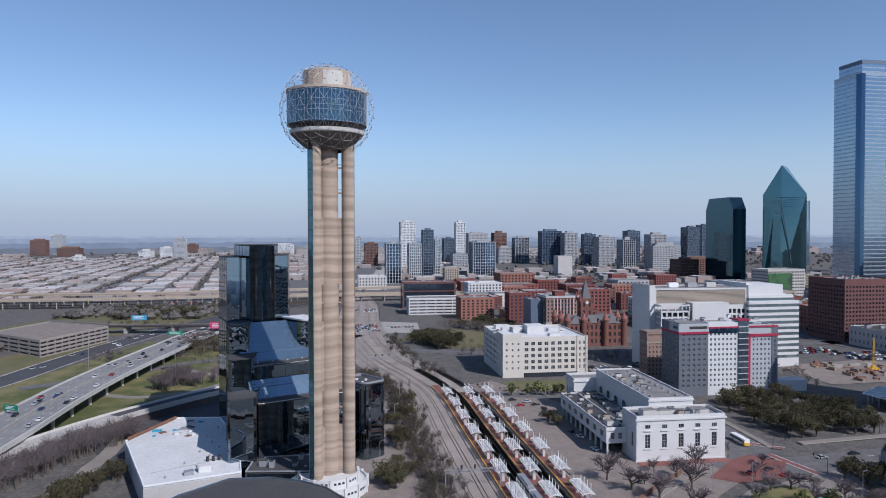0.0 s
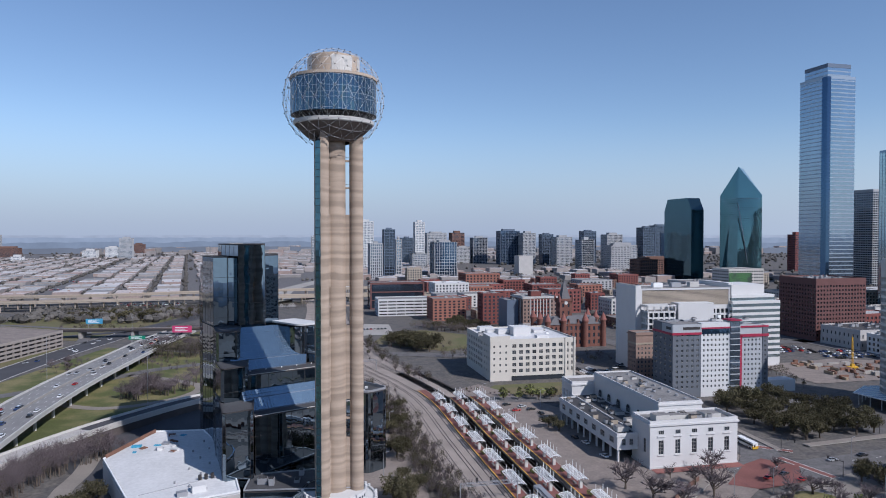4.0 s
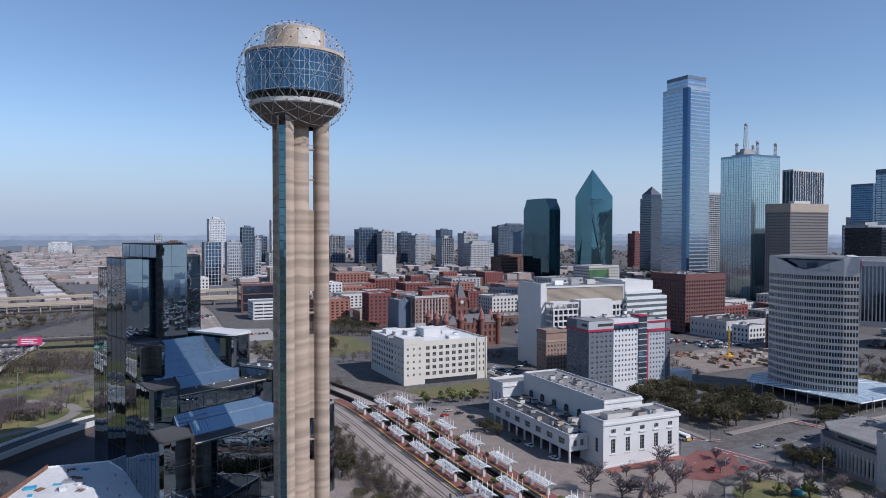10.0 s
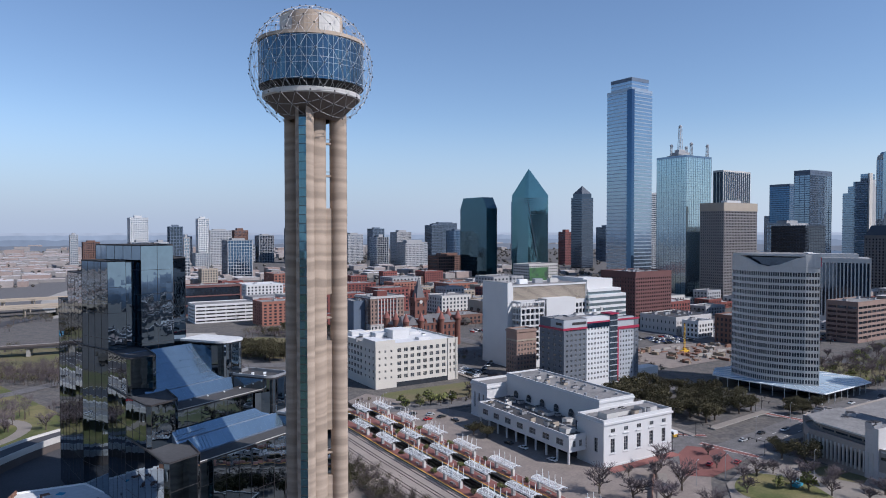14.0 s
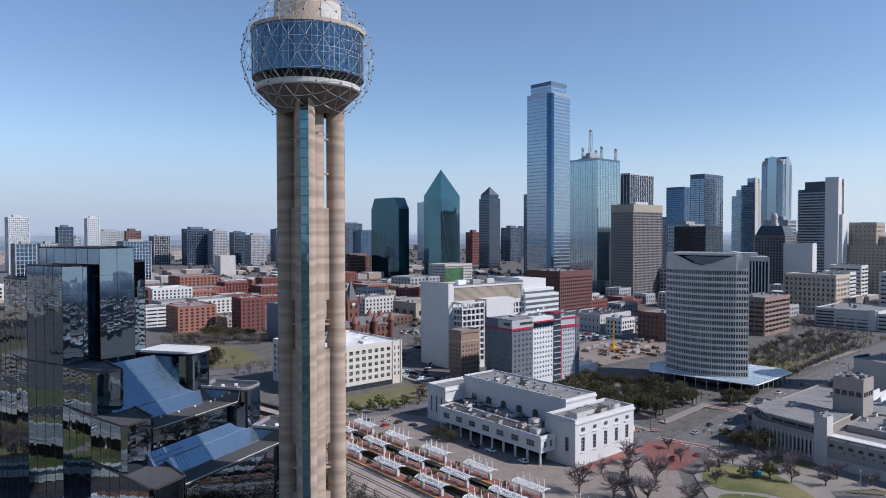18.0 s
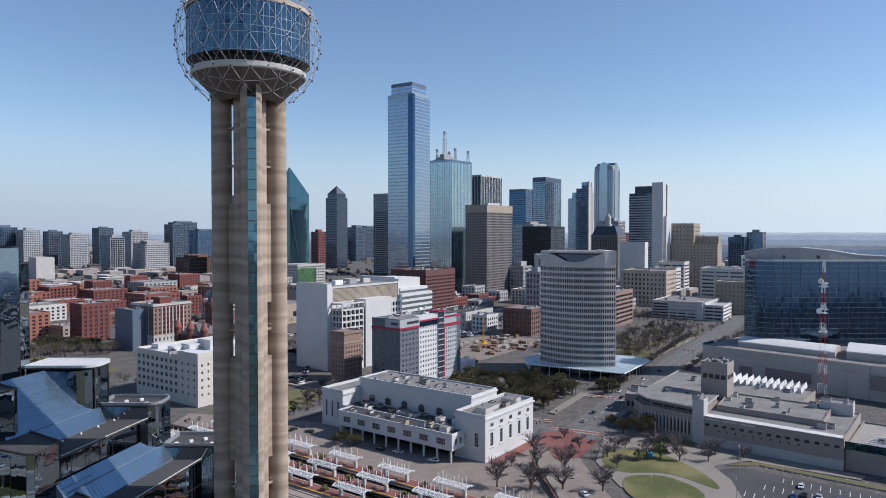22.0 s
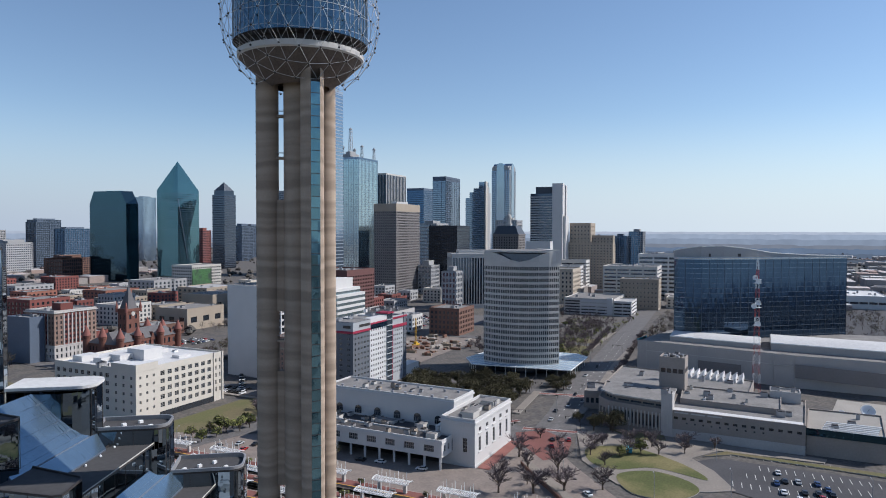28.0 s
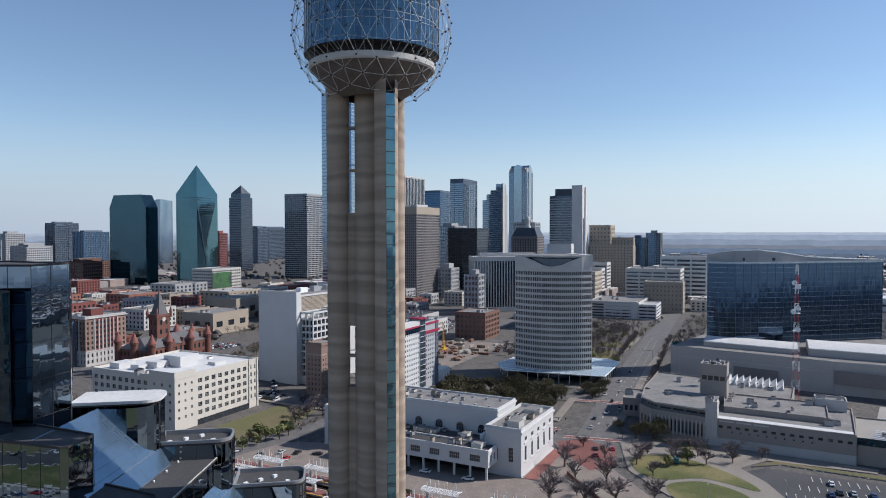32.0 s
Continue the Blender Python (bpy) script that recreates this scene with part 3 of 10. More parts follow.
def patch(name, pts, z, m, label, category="ground", kind="structure", kerb=0.0):
    g = Geo()
    LAY[0] += 1
    z += 0.004 * LAY[0] - (0.06 if not kerb else 0)
    if kerb:
        g.prism(pts, z - 0.2, z + kerb, M["concrete"], M[m])
    else:
        g.add([(x, y, z) for x, y in pts], [tuple(range(len(pts)))], M[m])
    return tagged(part(name, g), label=label, category=category, kind=kind)


# ---- ground and distance ----
g = Geo()
R0 = 4950.0
g.add([(R0 * math.cos(2 * math.pi * i / 96), R0 * math.sin(2 * math.pi * i / 96), -0.3) for i in range(96)], [tuple(range(96))], M["ground"])
tagged(part("ground", g), label="bare winter ground of dry earth and worn paving", category="ground", kind="structure")


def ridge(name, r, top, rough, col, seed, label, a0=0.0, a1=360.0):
    """A far belt of land: low uneven skyline all round, glowing with painted haze."""
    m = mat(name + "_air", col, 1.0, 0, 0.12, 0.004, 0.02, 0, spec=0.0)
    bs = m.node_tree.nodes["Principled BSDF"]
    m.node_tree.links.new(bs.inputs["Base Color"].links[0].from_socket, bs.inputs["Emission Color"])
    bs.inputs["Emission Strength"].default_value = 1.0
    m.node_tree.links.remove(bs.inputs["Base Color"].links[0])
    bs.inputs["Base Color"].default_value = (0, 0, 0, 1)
    rnd = random.Random(seed)
    n = 720
    g = Geo()
    vs = []
    for i in range(n + 1):
        a = radians(a0 + (a1 - a0) * i / n)
        fade = 1.0 if a1 - a0 > 359 else min(1.0, i / 90, (n - i) / 90)
        h = fade * top + rough * (0.5 * noise.noise((math.cos(a) * 30, math.sin(a) * 30, seed)) + 0.7 * noise.noise((math.cos(a) * 140, math.sin(a) * 140, seed)) + 0.6 * rnd.random())
        vs += [(r * math.cos(a), r * math.sin(a), -1), (r * math.cos(a), r * math.sin(a), h)]
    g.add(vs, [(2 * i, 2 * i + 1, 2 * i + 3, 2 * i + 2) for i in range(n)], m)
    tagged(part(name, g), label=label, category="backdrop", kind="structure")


# Haze is painted into these glowing colours, paler and bluer with distance.
ridge("backdrop_far", 4420, 85.6, 3, (0.40, 0.45, 0.54), 3, "glowing far land on the horizon, pale grey blue with painted haze")
ridge("backdrop_mid", 4250, 71, 6, (0.31, 0.37, 0.47), 5, "glowing belt of distant suburbs and woods, blue grey with painted haze")
ridge("backdrop_near", 4000, 46, 8, (0.235, 0.285, 0.37), 8, "glowing belt of distant suburbs and woods, grey blue with painted haze")
ridge("backdrop_nearest", 3500, 26, 7, (0.185, 0.21, 0.26), 9, "glowing belt of distant suburbs and woods, dull grey with painted haze")
ridge("backdrop_plain", 3000, 20, 5, (0.13, 0.178, 0.26), 12, "glowing belt of woods on the eastern plain, blue grey with painted haze", -130, 50)
ridge("backdrop_woods", 2550, 14, 5, (0.105, 0.138, 0.195), 14, "glowing belt of woods on the eastern plain, slate grey with painted haze", -130, 48)
ridge("backdrop_belt", 2150, 9, 5, (0.090, 0.112, 0.150), 15, "glowing belt of woods on the eastern plain, dark grey with painted haze", -130, 44)


def haze_ring():
    """A glowing ring painted as pale hazy air low over the horizon, brighter below the sun."""
    m = bpy.data.materials.new("horizon_haze")
    m.use_nodes = True
    n, l = m.node_tree.nodes, m.node_tree.links
    n.clear()
    geo, sep = n.new("ShaderNodeNewGeometry"), n.new("ShaderNodeSeparateXYZ")
    l.new(geo.outputs["Position"], sep.inputs[0])
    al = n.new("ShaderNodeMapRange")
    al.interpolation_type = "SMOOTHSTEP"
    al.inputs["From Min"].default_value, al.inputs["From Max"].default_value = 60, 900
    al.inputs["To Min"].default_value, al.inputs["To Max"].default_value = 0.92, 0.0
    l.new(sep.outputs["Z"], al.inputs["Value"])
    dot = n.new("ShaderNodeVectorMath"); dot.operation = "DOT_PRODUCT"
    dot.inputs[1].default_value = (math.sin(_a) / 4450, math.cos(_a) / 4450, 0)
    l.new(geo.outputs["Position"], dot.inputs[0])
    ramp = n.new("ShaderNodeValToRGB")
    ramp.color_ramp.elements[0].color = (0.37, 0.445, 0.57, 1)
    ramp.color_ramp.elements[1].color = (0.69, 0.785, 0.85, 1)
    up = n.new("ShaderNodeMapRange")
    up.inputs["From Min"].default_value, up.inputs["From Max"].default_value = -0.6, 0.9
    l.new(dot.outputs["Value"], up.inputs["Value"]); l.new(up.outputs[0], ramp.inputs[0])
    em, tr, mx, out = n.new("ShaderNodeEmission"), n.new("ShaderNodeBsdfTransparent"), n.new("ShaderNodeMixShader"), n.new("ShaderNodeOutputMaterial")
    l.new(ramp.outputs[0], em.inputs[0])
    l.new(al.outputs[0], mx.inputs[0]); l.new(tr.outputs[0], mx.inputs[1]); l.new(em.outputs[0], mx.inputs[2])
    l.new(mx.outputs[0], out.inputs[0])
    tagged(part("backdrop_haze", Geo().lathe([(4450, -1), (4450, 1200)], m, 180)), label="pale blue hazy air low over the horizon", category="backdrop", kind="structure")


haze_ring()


def lowrise(name, label, boxes):
    g = Geo()
    for x, y, w, d, h, a in boxes:
        F = rect(x, y, a, w, d)
        g.prism(F, -0.3, h, M["lowwall"], M["roofs"])
        k = int(x * 3 + y * 7) % 5
        if k < 3:
            px, py = F[0][0] * 0.6 + F[2][0] * 0.4, F[0][1] * 0.6 + F[2][1] * 0.4
            g.prism(rect(px, py, a, 3 + k, 3), h, h + 1.8, M["lowwall"], M["roofs"])
    tagged(part(name, g), label=label, category="rooftops", kind="stuff")


TREES = []


def district(x0, x1, y0, y1, ang, seed, row=46, fill=0.85, hmin=4, hmax=9, wmin=18, wmax=60):
    """Rows of low sheds and shops along parallel streets."""
    rnd = random.Random(seed)
    a = radians(ang)
    out, y = [], 0.0
    while y < y1 - y0:
        x = rnd.uniform(0, 20)
        while x < x1 - x0:
            w = rnd.uniform(wmin, wmax)
            if rnd.random() < fill:
                d = rnd.uniform(0.55, 0.78) * row
                out.append((x0 + x * math.cos(a) - y * math.sin(a), y0 + x * math.sin(a) + y * math.cos(a), w, d, rnd.uniform(hmin, hmax), ang))
            x += w + (rnd.uniform(1, 8) if rnd.random() < 0.8 else 26)
        k = 0.0
        while k < x1 - x0:
            if rnd.random() < 0.55:
                q = y - row * 0.16 + rnd.uniform(-2.5, 2.5)
                TREES.append((x0 + k * math.cos(a) - q * math.sin(a), y0 + k * math.sin(a) + q * math.cos(a)))
            k += rnd.uniform(7, 16)
        y += row * (rnd.uniform(0.85, 1.1) if rnd.random() < 0.75 else 1.4)
    return out


patch("district_ground", [(-330, 740), (-60, 760), (60, 1500), (-400, 2700), (-3000, 3000), (-2700, 900)], -0.12, "asphalt_light", "grey streets and lots between warehouses", "ground")
lowrise("design_district", "low white and brown warehouse roofs in rows", district(-270, 1650, 775, 2300, 110, 1, row=50, fill=0.86, wmin=14, wmax=52, hmin=3.5, hmax=6.5))
patch("east_plain", [(1250, -2600), (4700, -1500), (4700, 900), (3600, 2900), (1700, 2400), (1300, 400)], -0.2, "farplain", "far wooded plain with suburbs, haze mixed into its grey", "ground")
lowrise("tollway_sheds", "low pale roofs on both sides of the tollway", [q for q in district(-1250, 80, 1000, 2900, 8, 21, row=44, fill=0.72, hmin=4, hmax=11, wmin=14, wmax=48) if abs(q[0] + 215) > 70 and (q[0] > -330 - (q[1] - 900) * 0.38)])
lowrise("west_sheds", "low sheds and warehouses beyond the freeway", district(-2900, -1650, 900, 3000, 10, 2, fill=0.7))
lowrise("north_sheds", "low pale roofs north of the city", district(-330, 700, 2150, 3600, 12, 3, fill=0.6, hmax=14))
lowrise("midtown_roofs", "pale low roofs between the brick quarter and the towers", district(-60, 780, 960, 1450, 14, 4, fill=0.5, hmax=13, wmax=45))
lowrise("east_roofs", "pale low roofs east of downtown", district(900, 2600, -400, 500, 14, 5, fill=0.45, hmax=16))
lowrise("south_roofs", "pale low roofs south of the rail yards", district(700, 3200, -1800, -420, 14, 6, fill=0.4))
lowrise("far_north_roofs", "scattered pale buildings far to the north", district(-1600, 2400, 2700, 3800, 5, 9, row=90, fill=0.3, hmin=5, hmax=30, wmin=15, wmax=60))


def tree_blob(g, rnd, x, y, s):
    vs, k = [], 6
    for z, r in ((0, 0.5), (0.45, 1.0), (0.8, 0.75), (1.0, 0.15)):
        for i in range(k):
            a = 2 * math.pi * i / k + z * 3
            q = r * s * rnd.uniform(0.55, 0.8)
            vs.append((x + q * math.cos(a), y + q * math.sin(a), z * s * rnd.uniform(0.8, 1.1)))
    g.add(vs, [(b * k + i, b * k + (i + 1) % k, (b + 1) * k + (i + 1) % k, (b + 1) * k + i) for b in range(3) for i in range(k)], M["farwood"])


def woods(name, label, n, x0, x1, y0, y1, seed, size=(5, 10), hole=None):
    rnd = random.Random(seed)
    g = Geo()
    for _ in range(n):
        x, y, s = rnd.uniform(x0, x1), rnd.uniform(y0, y1), rnd.uniform(*size)
        if hole and hole(x, y):
            continue
        vs, k = [], 6
        for z, r in ((0, 0.5), (0.45, 1.0), (0.8, 0.75), (1.0, 0.15)):
            for i in range(k):
                a = 2 * math.pi * i / k + z * 3
                q = r * s * rnd.uniform(0.55, 0.8)
                vs.append((x + q * math.cos(a), y + q * math.sin(a), z * s * rnd.uniform(0.8, 1.1)))
        g.add(vs, [(b * k + i, b * k + (i + 1) % k, (b + 1) * k + (i + 1) % k, (b + 1) * k + i) for b in range(3) for i in range(k)], M["farwood"])
    tagged(part(name, g), label=label, category="woods", kind="stuff")


woods("far_woods", "bare brown woods and street trees far off", 2600, -2600, 2800, 1500, 3900, 11)
lowrise("plain_roofs", "scattered pale roofs on the eastern plain", district(1250, 2120, -1500, 900, 14, 25, row=70, fill=0.42, hmin=4, hmax=13, wmin=14, wmax=60))
woods("east_woods", "bare winter trees among far eastern suburbs", 4200, 1000, 4500, -2600, 1700, 12, (3, 7))
g = Geo()
rnd = random.Random(13)
for x, y in TREES[:2600]:
    tree_blob(g, rnd, x, y, rnd.uniform(3, 6.5))
tagged(part("district_trees", g), label="bare street trees in rows between warehouses", category="trees", kind="stuff")
woods("viaduct_woods", "bare trees below the tan viaduct", 130, -430, -250, 480, 590, 14, (5, 9))
woods("downtown_street_trees", "bare street trees between downtown blocks", 420, 200, 900, 430, 1500, 15, (4, 8))

# ---- streets, lawns and lots ----
GA = 12.5                                   # bearing of the street grid
def smooth_ring(pts, k=5):
    """A closed soft outline through the points."""
    n, out = len(pts), []
    V = [Vector(p) for p in pts]
    for i in range(n):
        p0, p1, p2, p3 = V[i - 1], V[i], V[(i + 1) % n], V[(i + 2) % n]
        for j in range(k):
            t = j / k
            out.append(tuple(0.5 * (2 * p1 + (p2 - p0) * t + (2 * p0 - 5 * p1 + 4 * p2 - p3) * t * t + (3 * p1 - p0 - 3 * p2 + p3) * t ** 3)))
    a = sum(out[i][0] * out[(i + 1) % len(out)][1] - out[(i + 1) % len(out)][0] * out[i][1] for i in range(len(out)))
    return out if a > 0 else out[::-1]


patch("lawn", [(60, 168), (100, 160), (140, 178), (150, 192), (128, 200), (70, 188)], -0.10, "drygrass", "sloping dry lawn below the cream building", "lawn")
patch("plaza_lawn", [(-20, 350), (40, 310), (70, 330), (60, 400), (20, 430), (-15, 400)], -0.10, "drygrass", "dry memorial plaza lawn with worn green", "lawn")
patch("freeway_lawn", [(-190, 30), (-95, 60), (-90, 190), (-150, 300), (-235, 330), (-240, 120)], -0.10, "grass", "green and dry grass under the freeway", "lawn")
patch("freeway_verge", [(-330, 130), (-262, 140), (-262, 330), (-275, 330), (-320, 240)], -0.10, "drygrass", "dry verge beside the parking garage", "lawn")
patch("viaduct_field", [(-430, 400), (-280, 365), (-262, 420), (-250, 560), (-420, 560)], -0.14, "drygrass", "brown winter grass below the viaduct", "lawn")
patch("verge_north", [(-205, 330), (-130, 300), (-90, 330), (-110, 420), (-190, 440)], -0.14, "drygrass", "brown winter grass between road and rails", "lawn")
strip("service_road", smooth_line([(-225, 150), (-181, 200), (-162, 232), (-144, 249), (-122, 268), (-84, 320), (-60, 380)]), 11, -0.02, "asphalt_light", "service road curving to the plaza", category="road")
strip("loop_path", smooth_line([(-205, 175), (-180, 153), (-168, 141), (-156, 135), (-143, 133), (-129, 138), (-118, 148), (-110, 160), (-107, 173), (-109, 184), (-116, 193), (-130, 202), (-150, 212), (-168, 218)], 4), 6, -0.015, "sidewalk", "looping tan road on the grass", category="road")
# Dark patch stands for the shade on the ground beside the hall.
patch("service_yard", [(-118, 46), (-108, 34), (-92, 20), (-88, 62), (-66, 66), (-40, 100), (-62, 160), (-92, 132), (-110, 98), (-120, 72)], -0.04, "asphalt", "dark ground between the hall and the ramp, standing for shade", "ground")
strip("field_road", smooth_line([(-420, 470), (-350, 450), (-300, 420), (-268, 350)]), 9, -0.02, "asphalt_light", "street by the brown field", category="road")
patch("station_forecourt", [(60, -60), (150, 20), (165, 56), (118, 36), (100, 132), (60, 190), (45, 175), (90, 20), (60, -20)], -0.06, "paving", "pinkish paved forecourt of the station", "paving")
patch("hotel_drive", [(2, -40), (40, -40), (30, 20), (22, 120), (2, 150), (-4, 120), (4, 40)], -0.08, "paving", "tan concrete drive beside the tracks", "paving")
patch("park_lot", [(155, -48), (172, -37), (180, -29), (188, -34), (197, -77), (202, -110), (196, -170), (140, -170), (146, -90)], -0.06, "asphalt", "dark asphalt parking lot with painted bays", "parking lot")
patch("garden_paving", [(136, -14), (148, -42), (156, -50), (172, -38), (182, -26), (198, -32), (208, -70), (214, -70), (206, -12), (203, 12), (196, 32), (184, 26), (168, 17), (152, 8)], -0.03, "sidewalk", "pale paths round the garden lawns", "paving", kerb=0.02)
patch("garden_lawn", smooth_ring([(166, 13), (176, 7), (180, -4), (172, -26), (160, -39), (161, -19), (150, -7), (152, 4)]), -0.02, "grass", "green lawn with bare trees and paths", "lawn", kerb=0.12)
patch("oval_lawn", smooth_ring([(145, -10), (157, -19), (155, -33), (147, -40), (135, -36), (131, -22)]), -0.02, "grass", "oval lawn with a concrete rim", "lawn", kerb=0.12)
patch("hedge_bed", [(190, 2), (200, 18), (206, -6), (198, -10)], 0.0, "drygrass", "planted bed beside the pale building", "lawn", kerb=0.1)
patch("lot_verge", [(186, -29), (199, -35), (206, -76), (212, -110), (207, -110), (202, -76), (196, -38)], 0.0, "drygrass", "narrow planted verge along the parking lot", "lawn", kerb=0.12)
patch("construction_ground", [(270, 190), (380, 215), (372, 262), (330, 275), (262, 250)], -0.07, "paving", "bare earth building site with rust-coloured formwork", "ground")
patch("office_car_park", [(380, 250), (520, 285), (500, 400), (420, 372), (430, 330), (385, 300)], -0.07, "asphalt_light", "wide surface car park among downtown blocks", "parking lot")
patch("plaza_parking", [(-45, 390), (-5, 400), (-15, 470), (-70, 480)], -0.07, "concrete", "pale concrete car park beside the tracks", "parking lot")
patch("park_ground", [(345, 110), (440, 135), (430, 175), (350, 160)], -0.07, "drygrass", "small park of bare trees on dry grass", "lawn")
patch("hall_yard", [(492, -60), (560, -140), (900, -120), (900, 60), (620, 60), (500, 30)], -0.12, "asphalt", "dark asphalt yards behind the blue hotel", "ground")
patch("broadcast_lot", [(262, -62), (330, -58), (335, -150), (262, -150)], -0.07, "concrete", "concrete yard with satellite dishes", "parking lot")

strip("boulevard_road", smooth_line([(150, 28), (200, 42), (280, 68), (490, 129), (760, 205), (1100, 300)]), 19, -0.04, "asphalt_light", "grey boulevard running into downtown", category="road")
strip("station_street_road", smooth_line([(160, 36), (172, 62), (160, 130), (138, 240), (118, 330), (98, 440)]), 17, -0.045, "asphalt_light", "worn street past the white station", category="road")
strip("south_street_road", smooth_line([(60, -110), (100, -38), (128, 2), (150, 28)]), 19, -0.045, "paving", "wide tan concrete street south of the station", category="road")
strip("west_street_road", smooth_line([(40, 150), (70, 152), (105, 150), (150, 160), (200, 172)]), 12, -0.05, "asphalt_light", "side street under the cream building", category="road")
strip("record_street_road", smooth_line([(246, 72), (232, 130), (212, 220), (195, 300), (170, 420), (150, 520)]), 13, -0.05, "asphalt_light", "street between the hotel and the round office", category="road")
strip("commerce_road", smooth_line([(-10, 300), (60, 290), (140, 300), (300, 345), (560, 410)]), 16, -0.05, "asphalt_light", "wide one-way street by the courthouse", category="road")
for line in ([(470, -120), (430, 60), (424, 96)], [(413, 121), (400, 180), (360, 330), (330, 440)]):
    strip("lamar_road", smooth_line(line), 14, -0.05, "asphalt_light", "downtown cross street", category="road")
strip("loop_road", smooth_line([(-112, -64), (-99, -22), (-97, 0), (-101, 18), (-103, 34), (-112, 66)]), 7, -0.02, "sidewalk", "looping service road below the hotel", category="road")
strip("parkway_road", smooth_line([(-255, 60), (-250, 165), (-254, 228), (-257, 310), (-254, 407), (-243, 480), (-215, 600), (-150, 760)]), 22, -0.03, "asphalt", "dark asphalt freeway lanes at grade", category="road")
for o in (-11.6, 11.6):
    strip("kerb_line", offset_line(smooth_line([(-255, 60), (-250, 165), (-254, 228), (-257, 310), (-254, 407)]), o), 1.0, 0.05, "palepanel", "pale barrier beside the freeway lanes", category="barrier")
strip("underpass_road", smooth_line([(-330, 360), (-262, 420), (-200, 440), (-120, 430)]), 12, -0.04, "asphalt", "cross street under the freeway", category="road")
strip("district_avenue", smooth_line([(-420, 700), (-640, 1250), (-930, 2100)]), 34, -0.02, "asphalt_light", "wide straight avenue between warehouse rows", category="road")
strip("tollway_road", smooth_line([(-160, 640), (-215, 900), (-190, 1300), (-260, 1800)]), 30, -0.02, "concrete", "pale freeway running north", category="road")
patch("intersection_paving", [(142, 20), (152, 15), (171, 22), (179, 40), (168, 49), (158, 42)], -0.02, "brickpave", "red brick crossing with pale bands", "paving")
for k in range(5):
    strip("crosswalk", [(146 + 5 * k, 18.5 + 1.6 * k), (160 + 3.6 * k, 41 + 0.6 * k)], 0.18, 0.03, "whiteline", "thin pale band in the brick crossing", category="road marking")
for a, b2 in (((176, 50), (186, 26)), ((186, 58), (172, 66)), ((240, 80), (252, 54)), ((246, 62), (250, 50))):
    strip("crosswalk", [a, b2], 3.0, 0.02, "brickpave", "brick crosswalk", category="road marking")
    for q in (-1.7, 1.7):
        d = (Vector(b2) - Vector(a)).normalized()
        strip("crosswalk_line", [(a[0] - d.y * q, a[1] + d.x * q), (b2[0] - d.y * q, b2[1] + d.x * q)], 0.35, 0.03, "whiteline", "white line beside a crosswalk", category="road marking")
for a, b2, w in (((196, 66), (244, 81), 4), ((258, 85), (330, 105), 4), ((330, 105), (490, 142), 4), ((206, 38), (252, 50), 4), ((258, 52), (345, 78), 4), ((345, 78), (490, 114), 4), ((181, 60), (170, 130), 3), ((158, 60), (148, 130), 3), ((148, 130), (128, 230), 3), ((90, -36), (136, 24), 3.5)):
    d = (Vector(b2) - Vector(a)).normalized() * w / 2
    patch("sidewalk", [(a[0] + d.y, a[1] - d.x), (b2[0] + d.y, b2[1] - d.x), (b2[0] - d.y, b2[1] + d.x), (a[0] - d.y, a[1] + d.x)], -0.02, "sidewalk", "pale raised pavement along the street", "pavement", kerb=0.14)
for o, lab in ((-2.8, "white lane line"), (2.8, "white lane line")):
    for k in range(24):
        x0 = 205 + 12 * k
        p = Vector((x0, 43.5 + 0.3 * (x0 - 205))) + Vector((-0.287, 0.958)) * o
        strip("lane_dash", [(p.x, p.y), (p.x + 3, p.y + 0.9)], 0.3, 0.02, "whiteline", lab, category="road marking")
strip("brick_apron", [(119, 33.5), (157, 42)], 5, -0.02, "brickpave", "red brick apron before the station", category="paving")
for j in range(4):
    for i in range(14):
        x, y = 160 + 11.5 * j + 0.55 * i, -48 - i * 3.0 - j * 2 + (16 if j == 3 else 0)
        strip("bay_line", [(x, y), (x + 5.2, y + 1.6)], 0.22, 0.0, "whiteline", "white parking bay line", category="road marking")

wallp = offset_line(smooth_line([(60, -110), (100, -38), (128, 2), (141, 18)]), 10.5)
A_, B_ = ribbon(wallp, 0.5)
n_ = len(wallp)
tagged(part("barrier_wall", Geo().add([(*A_[i], -0.3) for i in range(n_)] + [(*B_[i], -0.3) for i in range(n_)] + [(*A_[i], 1.3) for i in range(n_)] + [(*B_[i], 1.3) for i in range(n_)], [(2 * n_ + i, 3 * n_ + i, 3 * n_ + i + 1, 2 * n_ + i + 1) for i in range(n_ - 1)] + [(i + 1, i, 2 * n_ + i, 2 * n_ + i + 1) for i in range(n_ - 1)] + [(n_ + i, n_ + i + 1, 3 * n_ + i + 1, 3 * n_ + i) for i in range(n_ - 1)], M["brownbrick"])), label="dark low wall along the tan street", category="wall", kind="structure")

# ---- railway ----
RAIL = smooth_line([(77, -50), (66, 2), (50, 75), (34, 148), (14, 200), (-16, 262), (-48, 360), (-74, 470), (-104, 640), (-150, 820)])
strip("railway_bed", offset_line(RAIL, 4.0), 46, -0.12, "ballast", "brown ballast of the rail corridor", category="railway")


